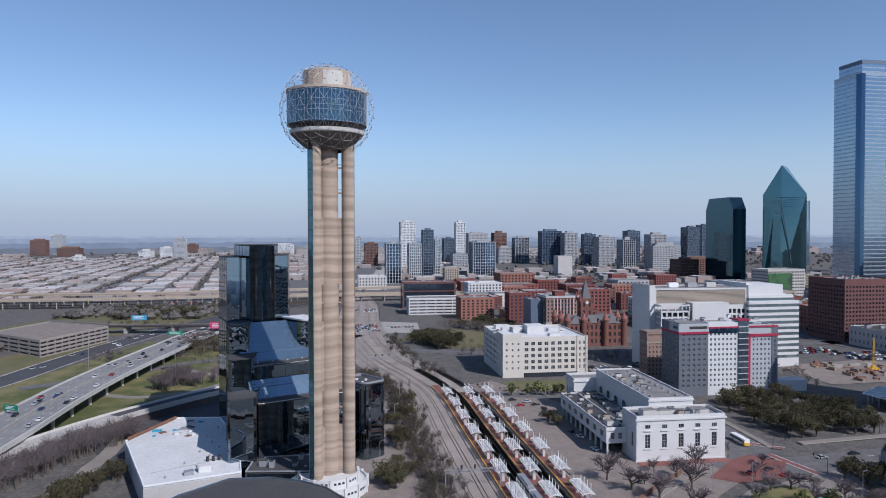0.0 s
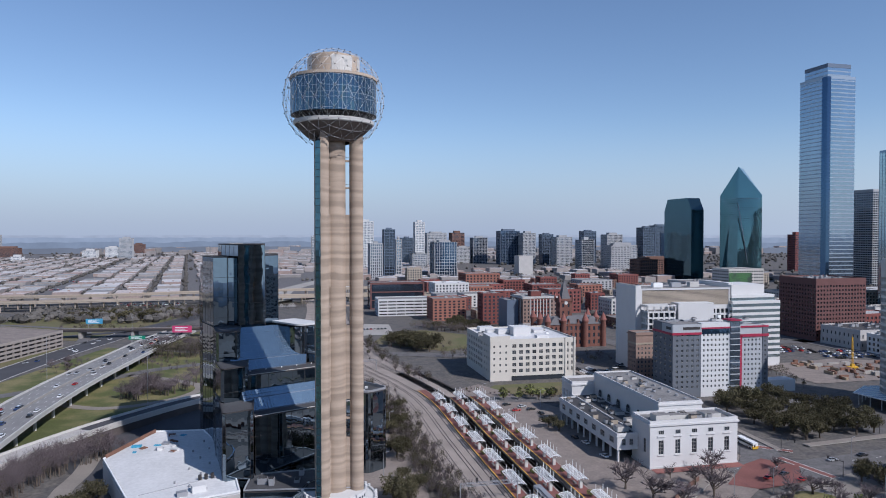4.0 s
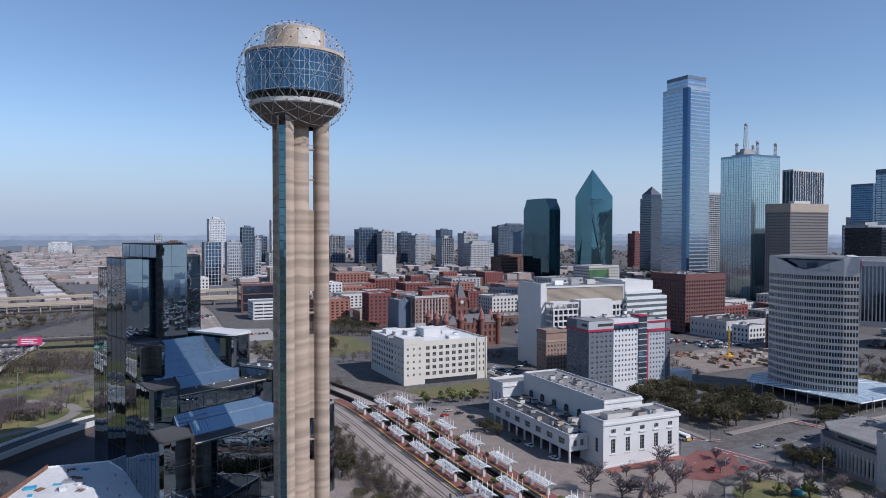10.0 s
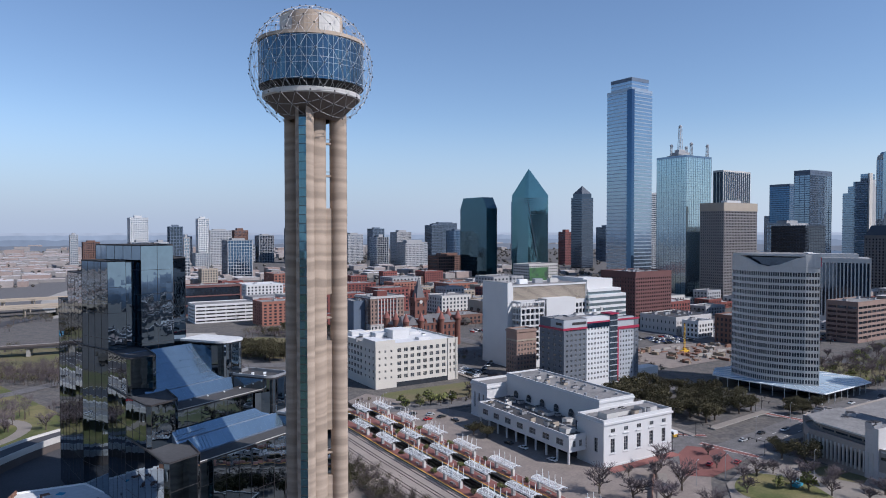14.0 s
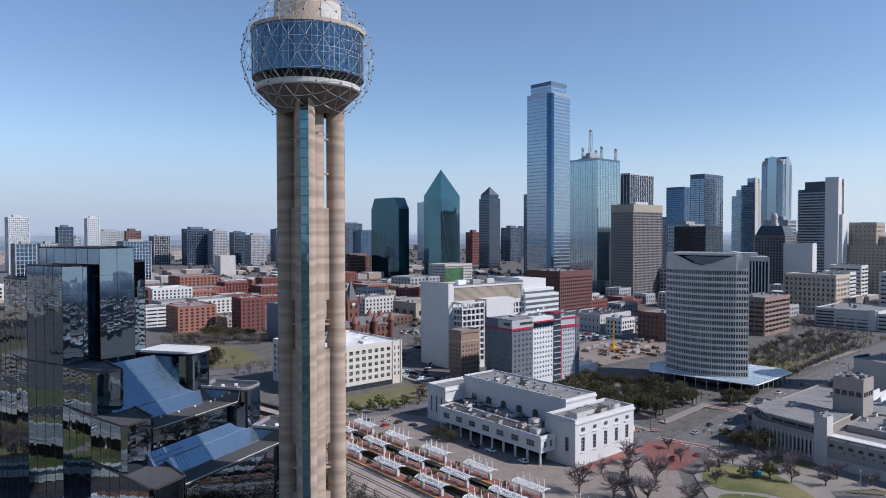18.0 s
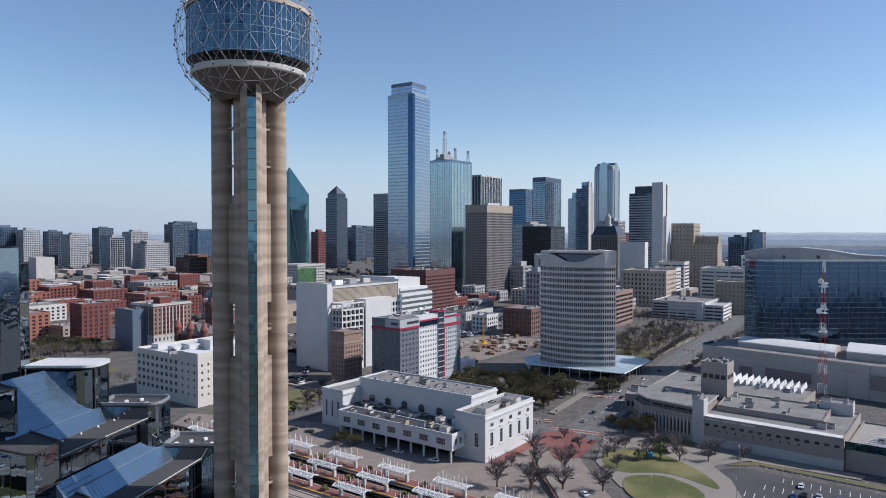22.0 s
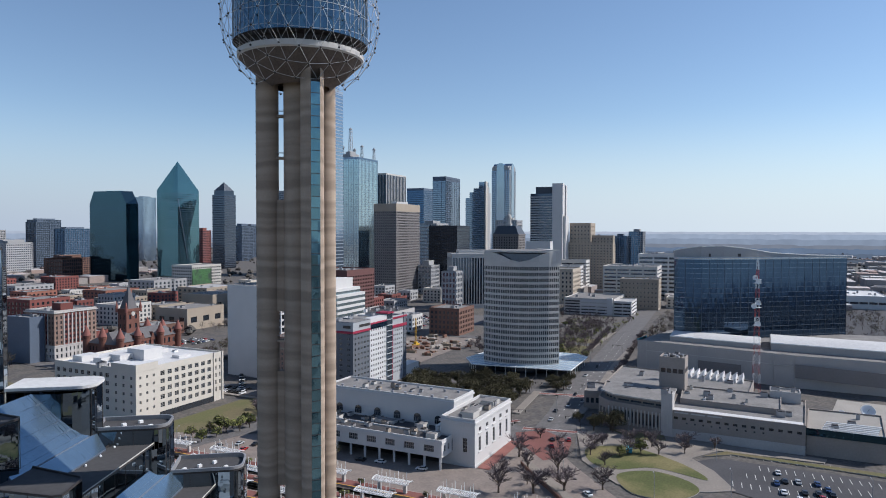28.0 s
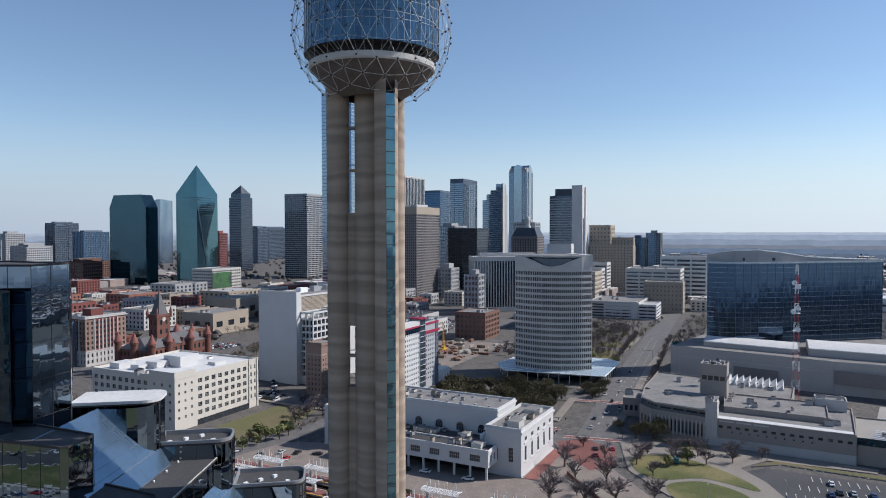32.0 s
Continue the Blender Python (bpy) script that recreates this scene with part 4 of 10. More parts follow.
def track(pts, label):
    t = thing("railway_track", label, "railway track", "tracks through the station")
    g = Geo()
    for s in (-0.75, 0.75):
        L = offset_line(pts, s)
        a, b = ribbon(L, 0.2)
        n = len(L)
        g = Geo()
        vs = [(*a[i], 0.16) for i in range(n)] + [(*b[i], 0.16) for i in range(n)] + [(*a[i], -0.05) for i in range(n)] + [(*b[i], -0.05) for i in range(n)]
        g.add(vs, [(n + i, n + i + 1, i + 1, i) for i in range(n - 1)] + [(i, i + 1, 2 * n + i + 1, 2 * n + i) for i in range(n - 1)] + [(n + i + 1, n + i, 3 * n + i, 3 * n + i + 1) for i in range(n - 1)], M["steel"])
        part("rail", g, t)
    g = Geo()
    d = 0.0
    while d < 300:
        p, a = along(pts, d)
        c, s = math.cos(a), math.sin(a)
        e = [(p.x - s * x + c * y, p.y + c * x + s * y) for x, y in ((-1.3, -0.13), (1.3, -0.13), (1.3, 0.13), (-1.3, 0.13))]
        g.add([(x, y, -0.02) for x, y in e], [(3, 2, 1, 0)], M["bark"])
        d += 0.9
    part("sleepers", g, t, "dark timber sleepers", "stuff")
    return t


for o, lab in ((20, "outer freight track on brown ballast"), (15.5, "freight track on brown ballast"), (10, "through track on brown ballast"), (5, "track beside the brick platform"), (-4.0, "light rail track between platforms"), (-7.6, "light rail track between platforms"), (-15.4, "light rail track between platforms"), (-19.0, "light rail track between platforms")):
    track(offset_line(RAIL, o), lab)


def slab_along(pts, d0, d1, off, width, z, m, edge=None):
    """A raised platform beside the line."""
    line = [along(pts, d0 + (d1 - d0) * i / 24)[0] for i in range(25)]
    line = offset_line([tuple(p) for p in line], off)
    L, R = ribbon(line, width)
    n = len(line)
    g = Geo()
    vs = [(*L[i], z) for i in range(n)] + [(*R[i], z) for i in range(n)] + [(*L[i], -0.2) for i in range(n)] + [(*R[i], -0.2) for i in range(n)]
    g.add(vs, [(n + i, n + i + 1, i + 1, i) for i in range(n - 1)], M[m])
    g.add(vs, [(i, i + 1, 2 * n + i + 1, 2 * n + i) for i in range(n - 1)] + [(n + i + 1, n + i, 3 * n + i, 3 * n + i + 1) for i in range(n - 1)] + [(0, n, 3 * n, 2 * n), (2 * n - 1, n - 1, 3 * n - 1, 4 * n - 1)], M["concrete"])
    return g, line


# Dark strips stand for the canopy shade between the platforms.
for off, w in ((-5.8, 6.2), (-17.2, 6.2)):
    strip("track_bed", [p for p in offset_line(RAIL, off)][:34], w, -0.09, "darkballast", "dark ballast strip with the shade between platforms painted in", category="railway")
PLAT = []
for off in (0.6, -11.4, -23.0):
    g, line = slab_along(RAIL, 20, 228 if off > 0 else 205, off, 5.6, 0.55, "brickpave")
    p = thing("platform", "red brick station platform with yellow edges", "platform", "station platforms")
    part("deck", g, p)
    for s in (-2.5, 2.5):
        ln = offset_line(line, s)
        L, R = ribbon(ln, 0.4)
        n = len(ln)
        part("edge_strip", Geo().add([(*L[i], 0.56) for i in range(n)] + [(*R[i], 0.56) for i in range(n)], [(n + i, n + i + 1, i + 1, i) for i in range(n - 1)], M["yellow" if s > 0 else "concrete"]), p, "yellow warning strip" if s > 0 else "")
    PLAT.append(line)


def canopy():
    """White steel canopy: a slatted roof on an arched frame, with a row of masts on each side."""
    c = thing("platform_canopy", "white slatted steel canopy with tall masts on a platform", "canopy", "canopies on the platforms")
    for x in (-5.2, 5.2):
        part("pier", Geo().box(x - 0.55, x + 0.55, -0.55, 0.55, 0, 2.6, M["palepanel"]), c, "pale concrete pier")
    for s in (-1, 1):
        for x in (-5, -1.7, 1.7, 5):
            part("mast", Geo().rod((x, s * 1.3, 2.6 if abs(x) > 3 else 3.5), (x, s * 1.3, 6.9), 0.10, M["whitesteel"], 4), c)
        part("edge_beam", Geo().rod((-7.2, s * 2.2, 3.6), (7.2, s * 2.2, 3.6), 0.13, M["whitesteel"], 4), c)
        part("girder", Geo().rod((-7.2, s * 1.3, 3.75), (7.2, s * 1.3, 3.75), 0.13, M["whitesteel"], 4), c)
    for x in (-7.1, 7.1):
        g = Geo()
        q = [(x, 2.25 * math.cos(math.pi * k / 8), 3.55 + 0.8 * math.sin(math.pi * k / 8)) for k in range(9)]
        for a, b2 in zip(q, q[1:]):
            g.rod(a, b2, 0.13, M["whitesteel"], 4)
        part("arch", g, c, "curved end arch")
    g = Geo()
    for i in range(27):
        x = -7.0 + i * 0.535
        q = [(2.2 - 4.4 * k / 4, 3.7 + 0.35 * math.sin(math.pi * k / 4)) for k in range(5)]
        vs = [(x, y, z) for y, z in q] + [(x + 0.24, y, z) for y, z in q]
        g.add(vs, [(k, k + 1, 6 + k, 5 + k) for k in range(4)], M["whitesteel"])
    part("slat_roof", g, c, "white slatted roof")
    part("bench", Geo().box(-1.2, 1.2, -0.4, 0.4, 0, 0.5, M["concrete"]), c)
    return c


proto = canopy()
first = True
for line in PLAT:
    for i in range(7):
        p, a = along([tuple(q) for q in line], 22 + i * 25.5)
        m = Matrix.Translation((p.x, p.y, 0.55)) @ Matrix.Rotation(a, 4, "Z")
        if first:
            proto.matrix_basis = m
            first = False
        else:
            copy_thing(proto, m)

# ---- the observation tower ----
BZ = 137.2
TA = (-114.0, 6.0, 126.0)
tw = thing("observation_tower", "tall concrete observation tower with a geodesic ball on top", "tower")
part("core_shaft", Geo().lathe([(3.8, 0), (3.8, BZ - 11.2)], M["tower"], 40), tw, "banded concrete drum", smooth=True)
for a in TA:
    c, s = math.cos(radians(a)), math.sin(radians(a))
    cx, cy = 7.45 * c, 7.45 * s
    prof = []
    for i in range(33):
        # the shaft stands open on its outer face for the glass lift slot
        w = radians(a) + radians(24) + radians(312) * i / 32
        prof.append((cx + 2.4 * math.cos(w), cy + 2.4 * math.sin(w)))
    g = Geo()
    n = len(prof)
    g.add([(x, y, 0) for x, y in prof] + [(x, y, BZ - 11.6) for x, y in prof], [(i, i + 1, n + i + 1, n + i) for i in range(n - 1)], M["tower"])
    shaft = part("lift_shaft", g, tw, "banded concrete lift shaft", smooth=True)
    u = Vector((-s, c, 0))
    o = Vector((c, s, 0))
    half = 0.96
    panes = 52
    ph = (BZ - 16) / panes
    gp = Geo()
    gp.add([(-half, 0, 0.04), (half, 0, 0.04), (half, 0, ph - 0.04), (-half, 0, ph - 0.04)], [(0, 1, 2, 3)], M["liftglass"])
    gp.box(-half, half, -0.08, 0.0, -0.06, 0.06, M["darksteel"])
    me = gp.mesh("pane")
    ang = math.atan2(u.y, u.x)
    base = o * 9.68
    for k in range(panes):
        part("pane", me, shaft, at=Matrix.Translation((base.x, base.y, 1.5 + k * ph)) @ Matrix.Rotation(ang, 4, "Z"))
    part("slot_back", Geo().add([base - u * 1.0 - o * 0.5, base + u * 1.0 - o * 0.5, base + u * 1.0 - o * 0.5 + Vector((0, 0, BZ - 14)), base - u * 1.0 - o * 0.5 + Vector((0, 0, BZ - 14))], [(0, 1, 2, 3)], M["darksteel"]), shaft, "dark lift slot")
    # web walls between drum and shaft, with tall openings and landings
    for z0, z1 in ((0, 24), (37, 62), (75, 99)):
        g = Geo()
        w = 0.9
        q = [o * 3.6 - u * w, o * 5.6 - u * w, o * 5.6 + u * w, o * 3.6 + u * w]
        g.prism([(v.x, v.y) for v in q], z0, z1, M["tower"], None, True)
        part("web_wall", g, tw)
    for z in (30.5, 68.5, 108, 117):
        q = [o * 3.6 - u * 0.9, o * 5.7 - u * 0.9, o * 5.7 + u * 0.9, o * 3.6 + u * 0.9]
        part("landing", Geo().prism([(v.x, v.y) for v in q], z - 0.25, z + 0.25, M["tower"], None, True), tw)
        for side in (-1, 1):
            part("landing_rail", Geo().rod(o * 3.7 + u * 0.85 * side + Vector((0, 0, z + 1.2)), o * 5.5 + u * 0.85 * side + Vector((0, 0, z + 1.2)), 0.06, M["greysteel"], 4), tw)
part("cone", Geo().lathe([(6.0, BZ - 14.2), (8.6, BZ - 12.6), (10.4, BZ - 11.0), (12.9, BZ - 8.6)], M["conebrown"], 64), tw, "dark brown concrete underside of the ball", smooth=True)
part("soffit", Geo().lathe([(0.1, BZ - 12.4), (8.7, BZ - 12.4)], M["ringconc"], 48), tw)
part("rim", Geo().lathe([(12.9, BZ - 8.6), (13.3, BZ - 8.3), (13.3, BZ - 7.2), (12.6, BZ - 7.0), (10.6, BZ - 7.0)], M["palepanel"], 64), tw, "weathered pale concrete rim", smooth=False)
# Deck wall and soffit are dark to stand for shade in the recess.
part("open_deck", Geo().lathe([(11.2, BZ - 7.0), (11.2, BZ - 5.4)], M["darksteel"], 64), tw, "open viewing deck, its shade put in the dark colour")
for i in range(48):
    a = 2 * math.pi * i / 48
    part("deck_post", Geo().rod((11.4 * math.cos(a), 11.4 * math.sin(a), BZ - 7.0), (13.8 * math.cos(a), 13.8 * math.sin(a), BZ - 5.4), 0.09, M["greysteel"], 4), tw)
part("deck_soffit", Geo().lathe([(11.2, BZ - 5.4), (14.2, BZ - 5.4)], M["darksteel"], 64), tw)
NB = 64
ga = Geo().add([(0, -0.69, 0.05), (0, 0.69, 0.05), (0, 0.69, 11.4), (0, -0.69, 11.4)], [(0, 1, 2, 3)], M["ballglass"])
ga.box(-0.06, 0.06, -0.73, -0.65, 0, 11.5, M["greysteel"])
ga.box(-0.05, 0.05, -0.69, 0.69, 5.6, 5.7, M["greysteel"])
me = ga.mesh("lounge_pane")
for i in range(NB):
    a = 2 * math.pi * i / NB
    part("lounge_pane", me, tw, at=Matrix.Translation((14.1 * math.cos(a), 14.1 * math.sin(a), BZ - 5.35)) @ Matrix.Rotation(a, 4, "Z"))
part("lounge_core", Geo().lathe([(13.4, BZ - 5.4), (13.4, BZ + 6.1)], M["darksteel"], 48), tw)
part("upper_ring", Geo().lathe([(13.7, BZ + 6.1), (14.45, BZ + 6.1), (14.45, BZ + 7.0), (13.6, BZ + 7.0), (13.6, BZ + 6.6), (8.0, BZ + 6.6)], M["tan_drum"], 64), tw, "tan concrete ring above the glass")
for i in range(40):
    a = 2 * math.pi * (i + 0.5) / 40
    part("ring_post", Geo().rod((14.0 * math.cos(a), 14.0 * math.sin(a), BZ + 7.0), (14.0 * math.cos(a), 14.0 * math.sin(a), BZ + 7.9), 0.07, M["greysteel"], 4), tw)
part("penthouse", Geo().lathe([(8.5, BZ + 6.6), (8.5, BZ + 13.9), (7.9, BZ + 14.1), (0.1, BZ + 14.1)], M["tan_drum"], 48), tw, "tan plant-room drum inside the ball")
for k, (a0, a1) in enumerate(((-175, -135), (-86, -38), (-20, 10), (50, 90))):
    g = Geo()
    n = 9
    vs = []
    for i in range(n):
        a = radians(a0 + (a1 - a0) * i / (n - 1))
        vs += [(8.65 * math.cos(a), 8.65 * math.sin(a), BZ + 7.9), (8.65 * math.cos(a), 8.65 * math.sin(a), BZ + 13.2)]
    g.add(vs, [(2 * i, 2 * i + 2, 2 * i + 3, 2 * i + 1) for i in range(n - 1)], M["palepanel"])
    part("drum_panel", g, tw, "pale weathered panel of the plant-room drum")
for x, y, h in ((0, 0, 2.0), (2.5, 1, 1.2), (-3, 1.5, 1.4), (1, -3, 1.0)):
    part("top_plant", Geo().box(x - 1, x + 1, y - 1, y + 1, BZ + 14.1, BZ + 14.1 + h, M["brownbrick"]), tw, "rusty plant box")


def geodesic(freq):
    """Nodes and struts of an icosahedron split freq times on the unit ball."""
    bm = bmesh.new()
    bmesh.ops.create_icosphere(bm, subdivisions=1, radius=1.0)
    vs, key, es = [], {}, set()

    def node(p):
        p = p.normalized()
        k = (round(p.x, 3), round(p.y, 3), round(p.z, 3))
        if k not in key:
            key[k] = len(vs)
            vs.append(p)
        return key[k]
    for f in bm.faces:
        a, b, c = (v.co.copy() for v in f.verts)
        P = lambda i, j: node(a + (b - a) * i / freq + (c - a) * j / freq)  # noqa: E731
        for i in range(freq):
            for j in range(freq - i):
                p, q, r = P(i, j), P(i + 1, j), P(i, j + 1)
                for e in ((p, q), (q, r), (r, p)):
                    es.add((min(e), max(e)))
    bm.free()
    return vs, sorted(es)


RB = 16.75
nodes, struts = geodesic(5)
tilt = Matrix.Rotation(radians(20), 3, "Z")
nodes = [tilt @ v for v in nodes]
CUT = -0.9
strut_me = Geo().rod((0, 0, -0.5), (0, 0, 0.5), 0.045, M["litstrut"], 4).mesh("strut")
node_me = Geo().lathe([(0.02, -0.2), (0.2, -0.12), (0.23, 0.06), (0.14, 0.2), (0.02, 0.22)], M["darksteel"], 6).mesh("lamp_node")
rest, count = Geo(), 0
for i, j in struts:
    a, b = nodes[i], nodes[j]
    if a.z < CUT or b.z < CUT:
        continue
    pa, pb = a * RB + Vector((0, 0, BZ)), b * RB + Vector((0, 0, BZ))
    if count < 300 and (a + b).dot(Vector((-0.3, -0.9, 0.0))) > 0:
        q = (pb - pa).to_track_quat("Z", "Y").to_matrix().to_4x4()
        part("strut", strut_me, tw, at=Matrix.Translation((pa + pb) / 2) @ q @ Matrix.Diagonal((1, 1, (pb - pa).length, 1)))
        count += 1
    else:
        rest.rod(pa, pb, 0.045, M["litstrut"], 4)
part("far_lattice", rest, tw, "steel struts of the geodesic ball", "stuff")
for v in nodes:
    if v.z >= CUT:
        p = v * (RB + 0.1) + Vector((0, 0, BZ))
        part("lamp_node", node_me, tw, at=Matrix.Translation(p) @ v.to_track_quat("Z", "Y").to_matrix().to_4x4())
# round podium at the foot
pod = thing("tower_podium", "round white stepped podium with square openings", "podium")
part("lower_drum", Geo().lathe([(14.0, -0.3), (14.0, 4.2), (13.4, 4.2), (13.4, 3.5), (0.1, 3.5)], M["whitestone"], 48), pod)
part("upper_drum", Geo().lathe([(10.7, 3.5), (10.7, 6.8), (10.2, 6.8), (10.2, 6.3), (0.1, 6.3)], M["whitestone"], 48), pod)
hole = Geo().box(-0.02, 0.05, -0.45, 0.45, 0, 0.8, M["window"]).mesh("opening")
for rr, zz, nn in ((14.0, 2.0, 60), (10.7, 5.0, 44)):
    for i in range(nn):
        if i % 4 == 3:
            a = 2 * math.pi * i / nn
            part("pilaster", Geo().box(-0.3, 0.55, -0.35, 0.35, 0, zz + 2.8 if rr > 13 else 3.6, M["whitestone"]), pod, at=Matrix.Translation((rr * math.cos(a), rr * math.sin(a), -0.2 if rr > 13 else 3.5)) @ Matrix.Rotation(a, 4, "Z"))
        else:
            a = 2 * math.pi * i / nn
            part("opening", hole, pod, at=Matrix.Translation((rr * math.cos(a), rr * math.sin(a), zz)) @ Matrix.Rotation(a, 4, "Z"))

# ---- the mirror-glass hotel ----
HA = radians(14.0)
HU, HV = Vector((math.cos(HA), math.sin(HA))), Vector((-math.sin(HA), math.cos(HA)))
HO = Vector((-46.6, 46.2))


def hp(a, b):
    p = HO + HU * a + HV * b
    return (p.x, p.y)


hotel = thing("mirror_hotel", "stepped hotel of dark mirror glass with sloped glass roofs", "hotel")


def hotel_block(local, z1, label="", placed=False):
    foot = local if placed else [hp(a, b) for a, b in local]
    blk = part("glass_block", Geo().prism(foot, 0, z1, M["hotelglass"], M["darkroof"]), hotel, label)
    g = Geo()
    inn = inset(foot, 0.35)
    n = len(foot)
    out = inset(foot, -0.05)
    for i in range(n):
        j = (i + 1) % n
        g.add([(*out[i], z1 - 0.1), (*out[j], z1 - 0.1), (*out[j], z1 + 0.35), (*out[i], z1 + 0.35), (*inn[j], z1 + 0.35), (*inn[i], z1 + 0.35), (*inn[j], z1), (*inn[i], z1)], [(0, 1, 2, 3), (3, 2, 4, 5), (5, 4, 6, 7)], M["darksteel"])
    part("roof_trim", g, blk)
    # fine dark joints of the curtain wall
    joint = Geo()
    ring = inset(foot, -0.03)
    joint.prism(ring, 0, 0.10, M["darksteel"], None, True)
    jm = joint.mesh("joint")
    k = int(z1 / 8.7)
    for i in range(1, k + 1):
        part("joint", jm, blk, at=Matrix.Translation((0, 0, i * z1 / (k + 1))))
    vm = Geo().box(-0.05, 0.05, -0.05, 0.02, 0, z1, M["darksteel"]).mesh("mullion")
    for i in range(n):
        A, B = Vector(foot[i]), Vector(foot[(i + 1) % n])
        q = max(1, int((B - A).length / 4.4))
        for j in range(q + 1):
            p = A.lerp(B, j / q)
            part("mullion", vm, blk, at=Matrix.Translation((p.x, p.y, 0)) @ Matrix.Rotation(math.atan2(B.y - A.y, B.x - A.x), 4, "Z"))
    return blk


hotel_block([(-9.2, 6.2), (-3.8, 6.2), (-3.8, 24), (-14.7, 23.3)], 83, "tower slab of dark mirror glass")
hotel_block([(-14.7, 23.3), (-3.8, 24.05), (-3.8, 42), (-17.2, 42)], 78.5)
hotel_block([(-17.2, 42.05), (-6, 42.05), (-6, 56), (-19, 56)], 68)
hotel_block([(-3.75, 11), (0.9, 11), (0.9, 30), (-3.75, 30)], 82.6, "dark recessed bay")
hotel_block([(0.7, 6), (11.3, 8.6), (11.3, 34), (-9, 34), (-7, 24.4)], 88, "tallest slab of dark mirror glass")
hotel_block([(11.35, 10), (16.8, 15.4), (16.8, 32), (11.35, 32)], 83.5)
hotel_block([(-6.9, -12.4), (-5.9, -13.4), (0.7, -11.6), (1.7, -10.6), (1.7, 30), (-17, 42.1), (-14.9, 23), (-9.4, 6)], 54.6, "upper terrace wing of mirror glass")
hotel_block([(-4.4, -28.0), (-3.2, -29.2), (4.0, -25.4), (5, -24.1), (5, 6), (-9.6, 6.1), (-7.2, -12.4)], 43.4)
hotel_block([(-3, -43.5), (-1.8, -44.7), (6.2, -41.2), (7.2, -40.1), (7.2, 0), (-7.4, -12.3), (-4.9, -28)], 31.2)
# the atrium steps down towards the tower on its own axes
AE, AN = Vector((math.cos(radians(37)), math.sin(radians(37)))), Vector((-math.sin(radians(37)), math.cos(radians(37))))
AO = Vector((-19.1, 48.7))


def ap(s, n):
    q = AO + AE * s + AN * n
    return (q.x, q.y)


def pier(x, y, length, depth, r=3.2):
    """Footprint of a glass pier with its outer end rounded."""
    f, w = Vector((0.743, -0.669)), Vector((0.669, 0.743))
    o = Vector((x, y))
    q = [o]
    for c, a0 in ((o + f * (length - r) + w * r, 270), (o + f * (length - r) + w * (depth - r), 0)):
        for k in range(6):
            t = radians(a0 + 18 * k)
            q.append(c + f * (r * math.cos(t)) + w * (r * math.sin(t)))
    q.append(o + w * depth)
    return [tuple(p) for p in q]


WP = pier(-35.4, 62.4, 18.6, 10.5)
hotel_block(WP, 54.5, "rounded glass pier with a white roof", True)
part("pier_roof", Geo().prism(inset(WP, -0.5), 54.9, 55.6, M["membrane"], None, True), hotel, "white roof slab")
for x, y, length, depth, z in ((-20.3, 53.8, 17.7, 10.4, 43.2), (-5.7, 43.6, 17.7, 12.0, 31.0)):
    PF = pier(x, y, length, depth)
    blk = hotel_block(PF, z, "", True)
    g = Geo()
    rim, rin = inset(PF, 0.05), inset(PF, 0.5)
    n = len(PF)
    for i in range(n):
        j = (i + 1) % n
        g.add([(*rim[i], z), (*rim[j], z), (*rim[j], z + 1.1), (*rim[i], z + 1.1), (*rin[j], z + 1.1), (*rin[i], z + 1.1), (*rin[j], z), (*rin[i], z)], [(0, 1, 2, 3), (3, 2, 4, 5), (5, 4, 6, 7)], M["greysteel"])
    part("roof_rim", g, blk, "pale metal roof rim")
    for k in range(4):
        q = Vector((x, y)) + Vector((0.743, -0.669)) * (3 + 3.4 * k) + Vector((0.669, 0.743)) * (2.5 + 2.2 * (k % 3))
        part("roof_vent", Geo().box(-0.5, 0.5, -0.4, 0.4, 0, 0.7, M["whitesteel"]), blk, at=Matrix.Translation((q.x, q.y, z)))
for ring, z in (([(-30, -9.6), (4.6, -9.6), (8, -5), (4, 1), (-30, 1)], 39.6), ([(-31, -23), (10.6, -23), (12, -18), (12, -14), (-31, -14)], 27.5)):
    LF = [ap(a, c) for a, c in ring]
    blk = hotel_block(LF, z, "glass wing with a flat dark roof", True)
    a, c = Vector((*ap(ring[0][0], ring[0][1] + 0.1), z + 0.4)), Vector((*ap(ring[1][0], ring[1][1] + 0.1), z + 0.4))
    part("edge_coping", Geo().rod(a, c, 0.16, M["palepanel"], 4), blk, "pale metal coping")
    for k in range(5):
        x, y = ap(-24 + 6.5 * k, ring[0][1] + (8.6 if z > 30 else 8.0))
        part("roof_lamp", Geo().lathe([(0.02, 0), (0.28, 0), (0.28, 0.35), (0.02, 0.5)], M["whitesteel"], 6), blk, at=Matrix.Translation((x, y, z)))


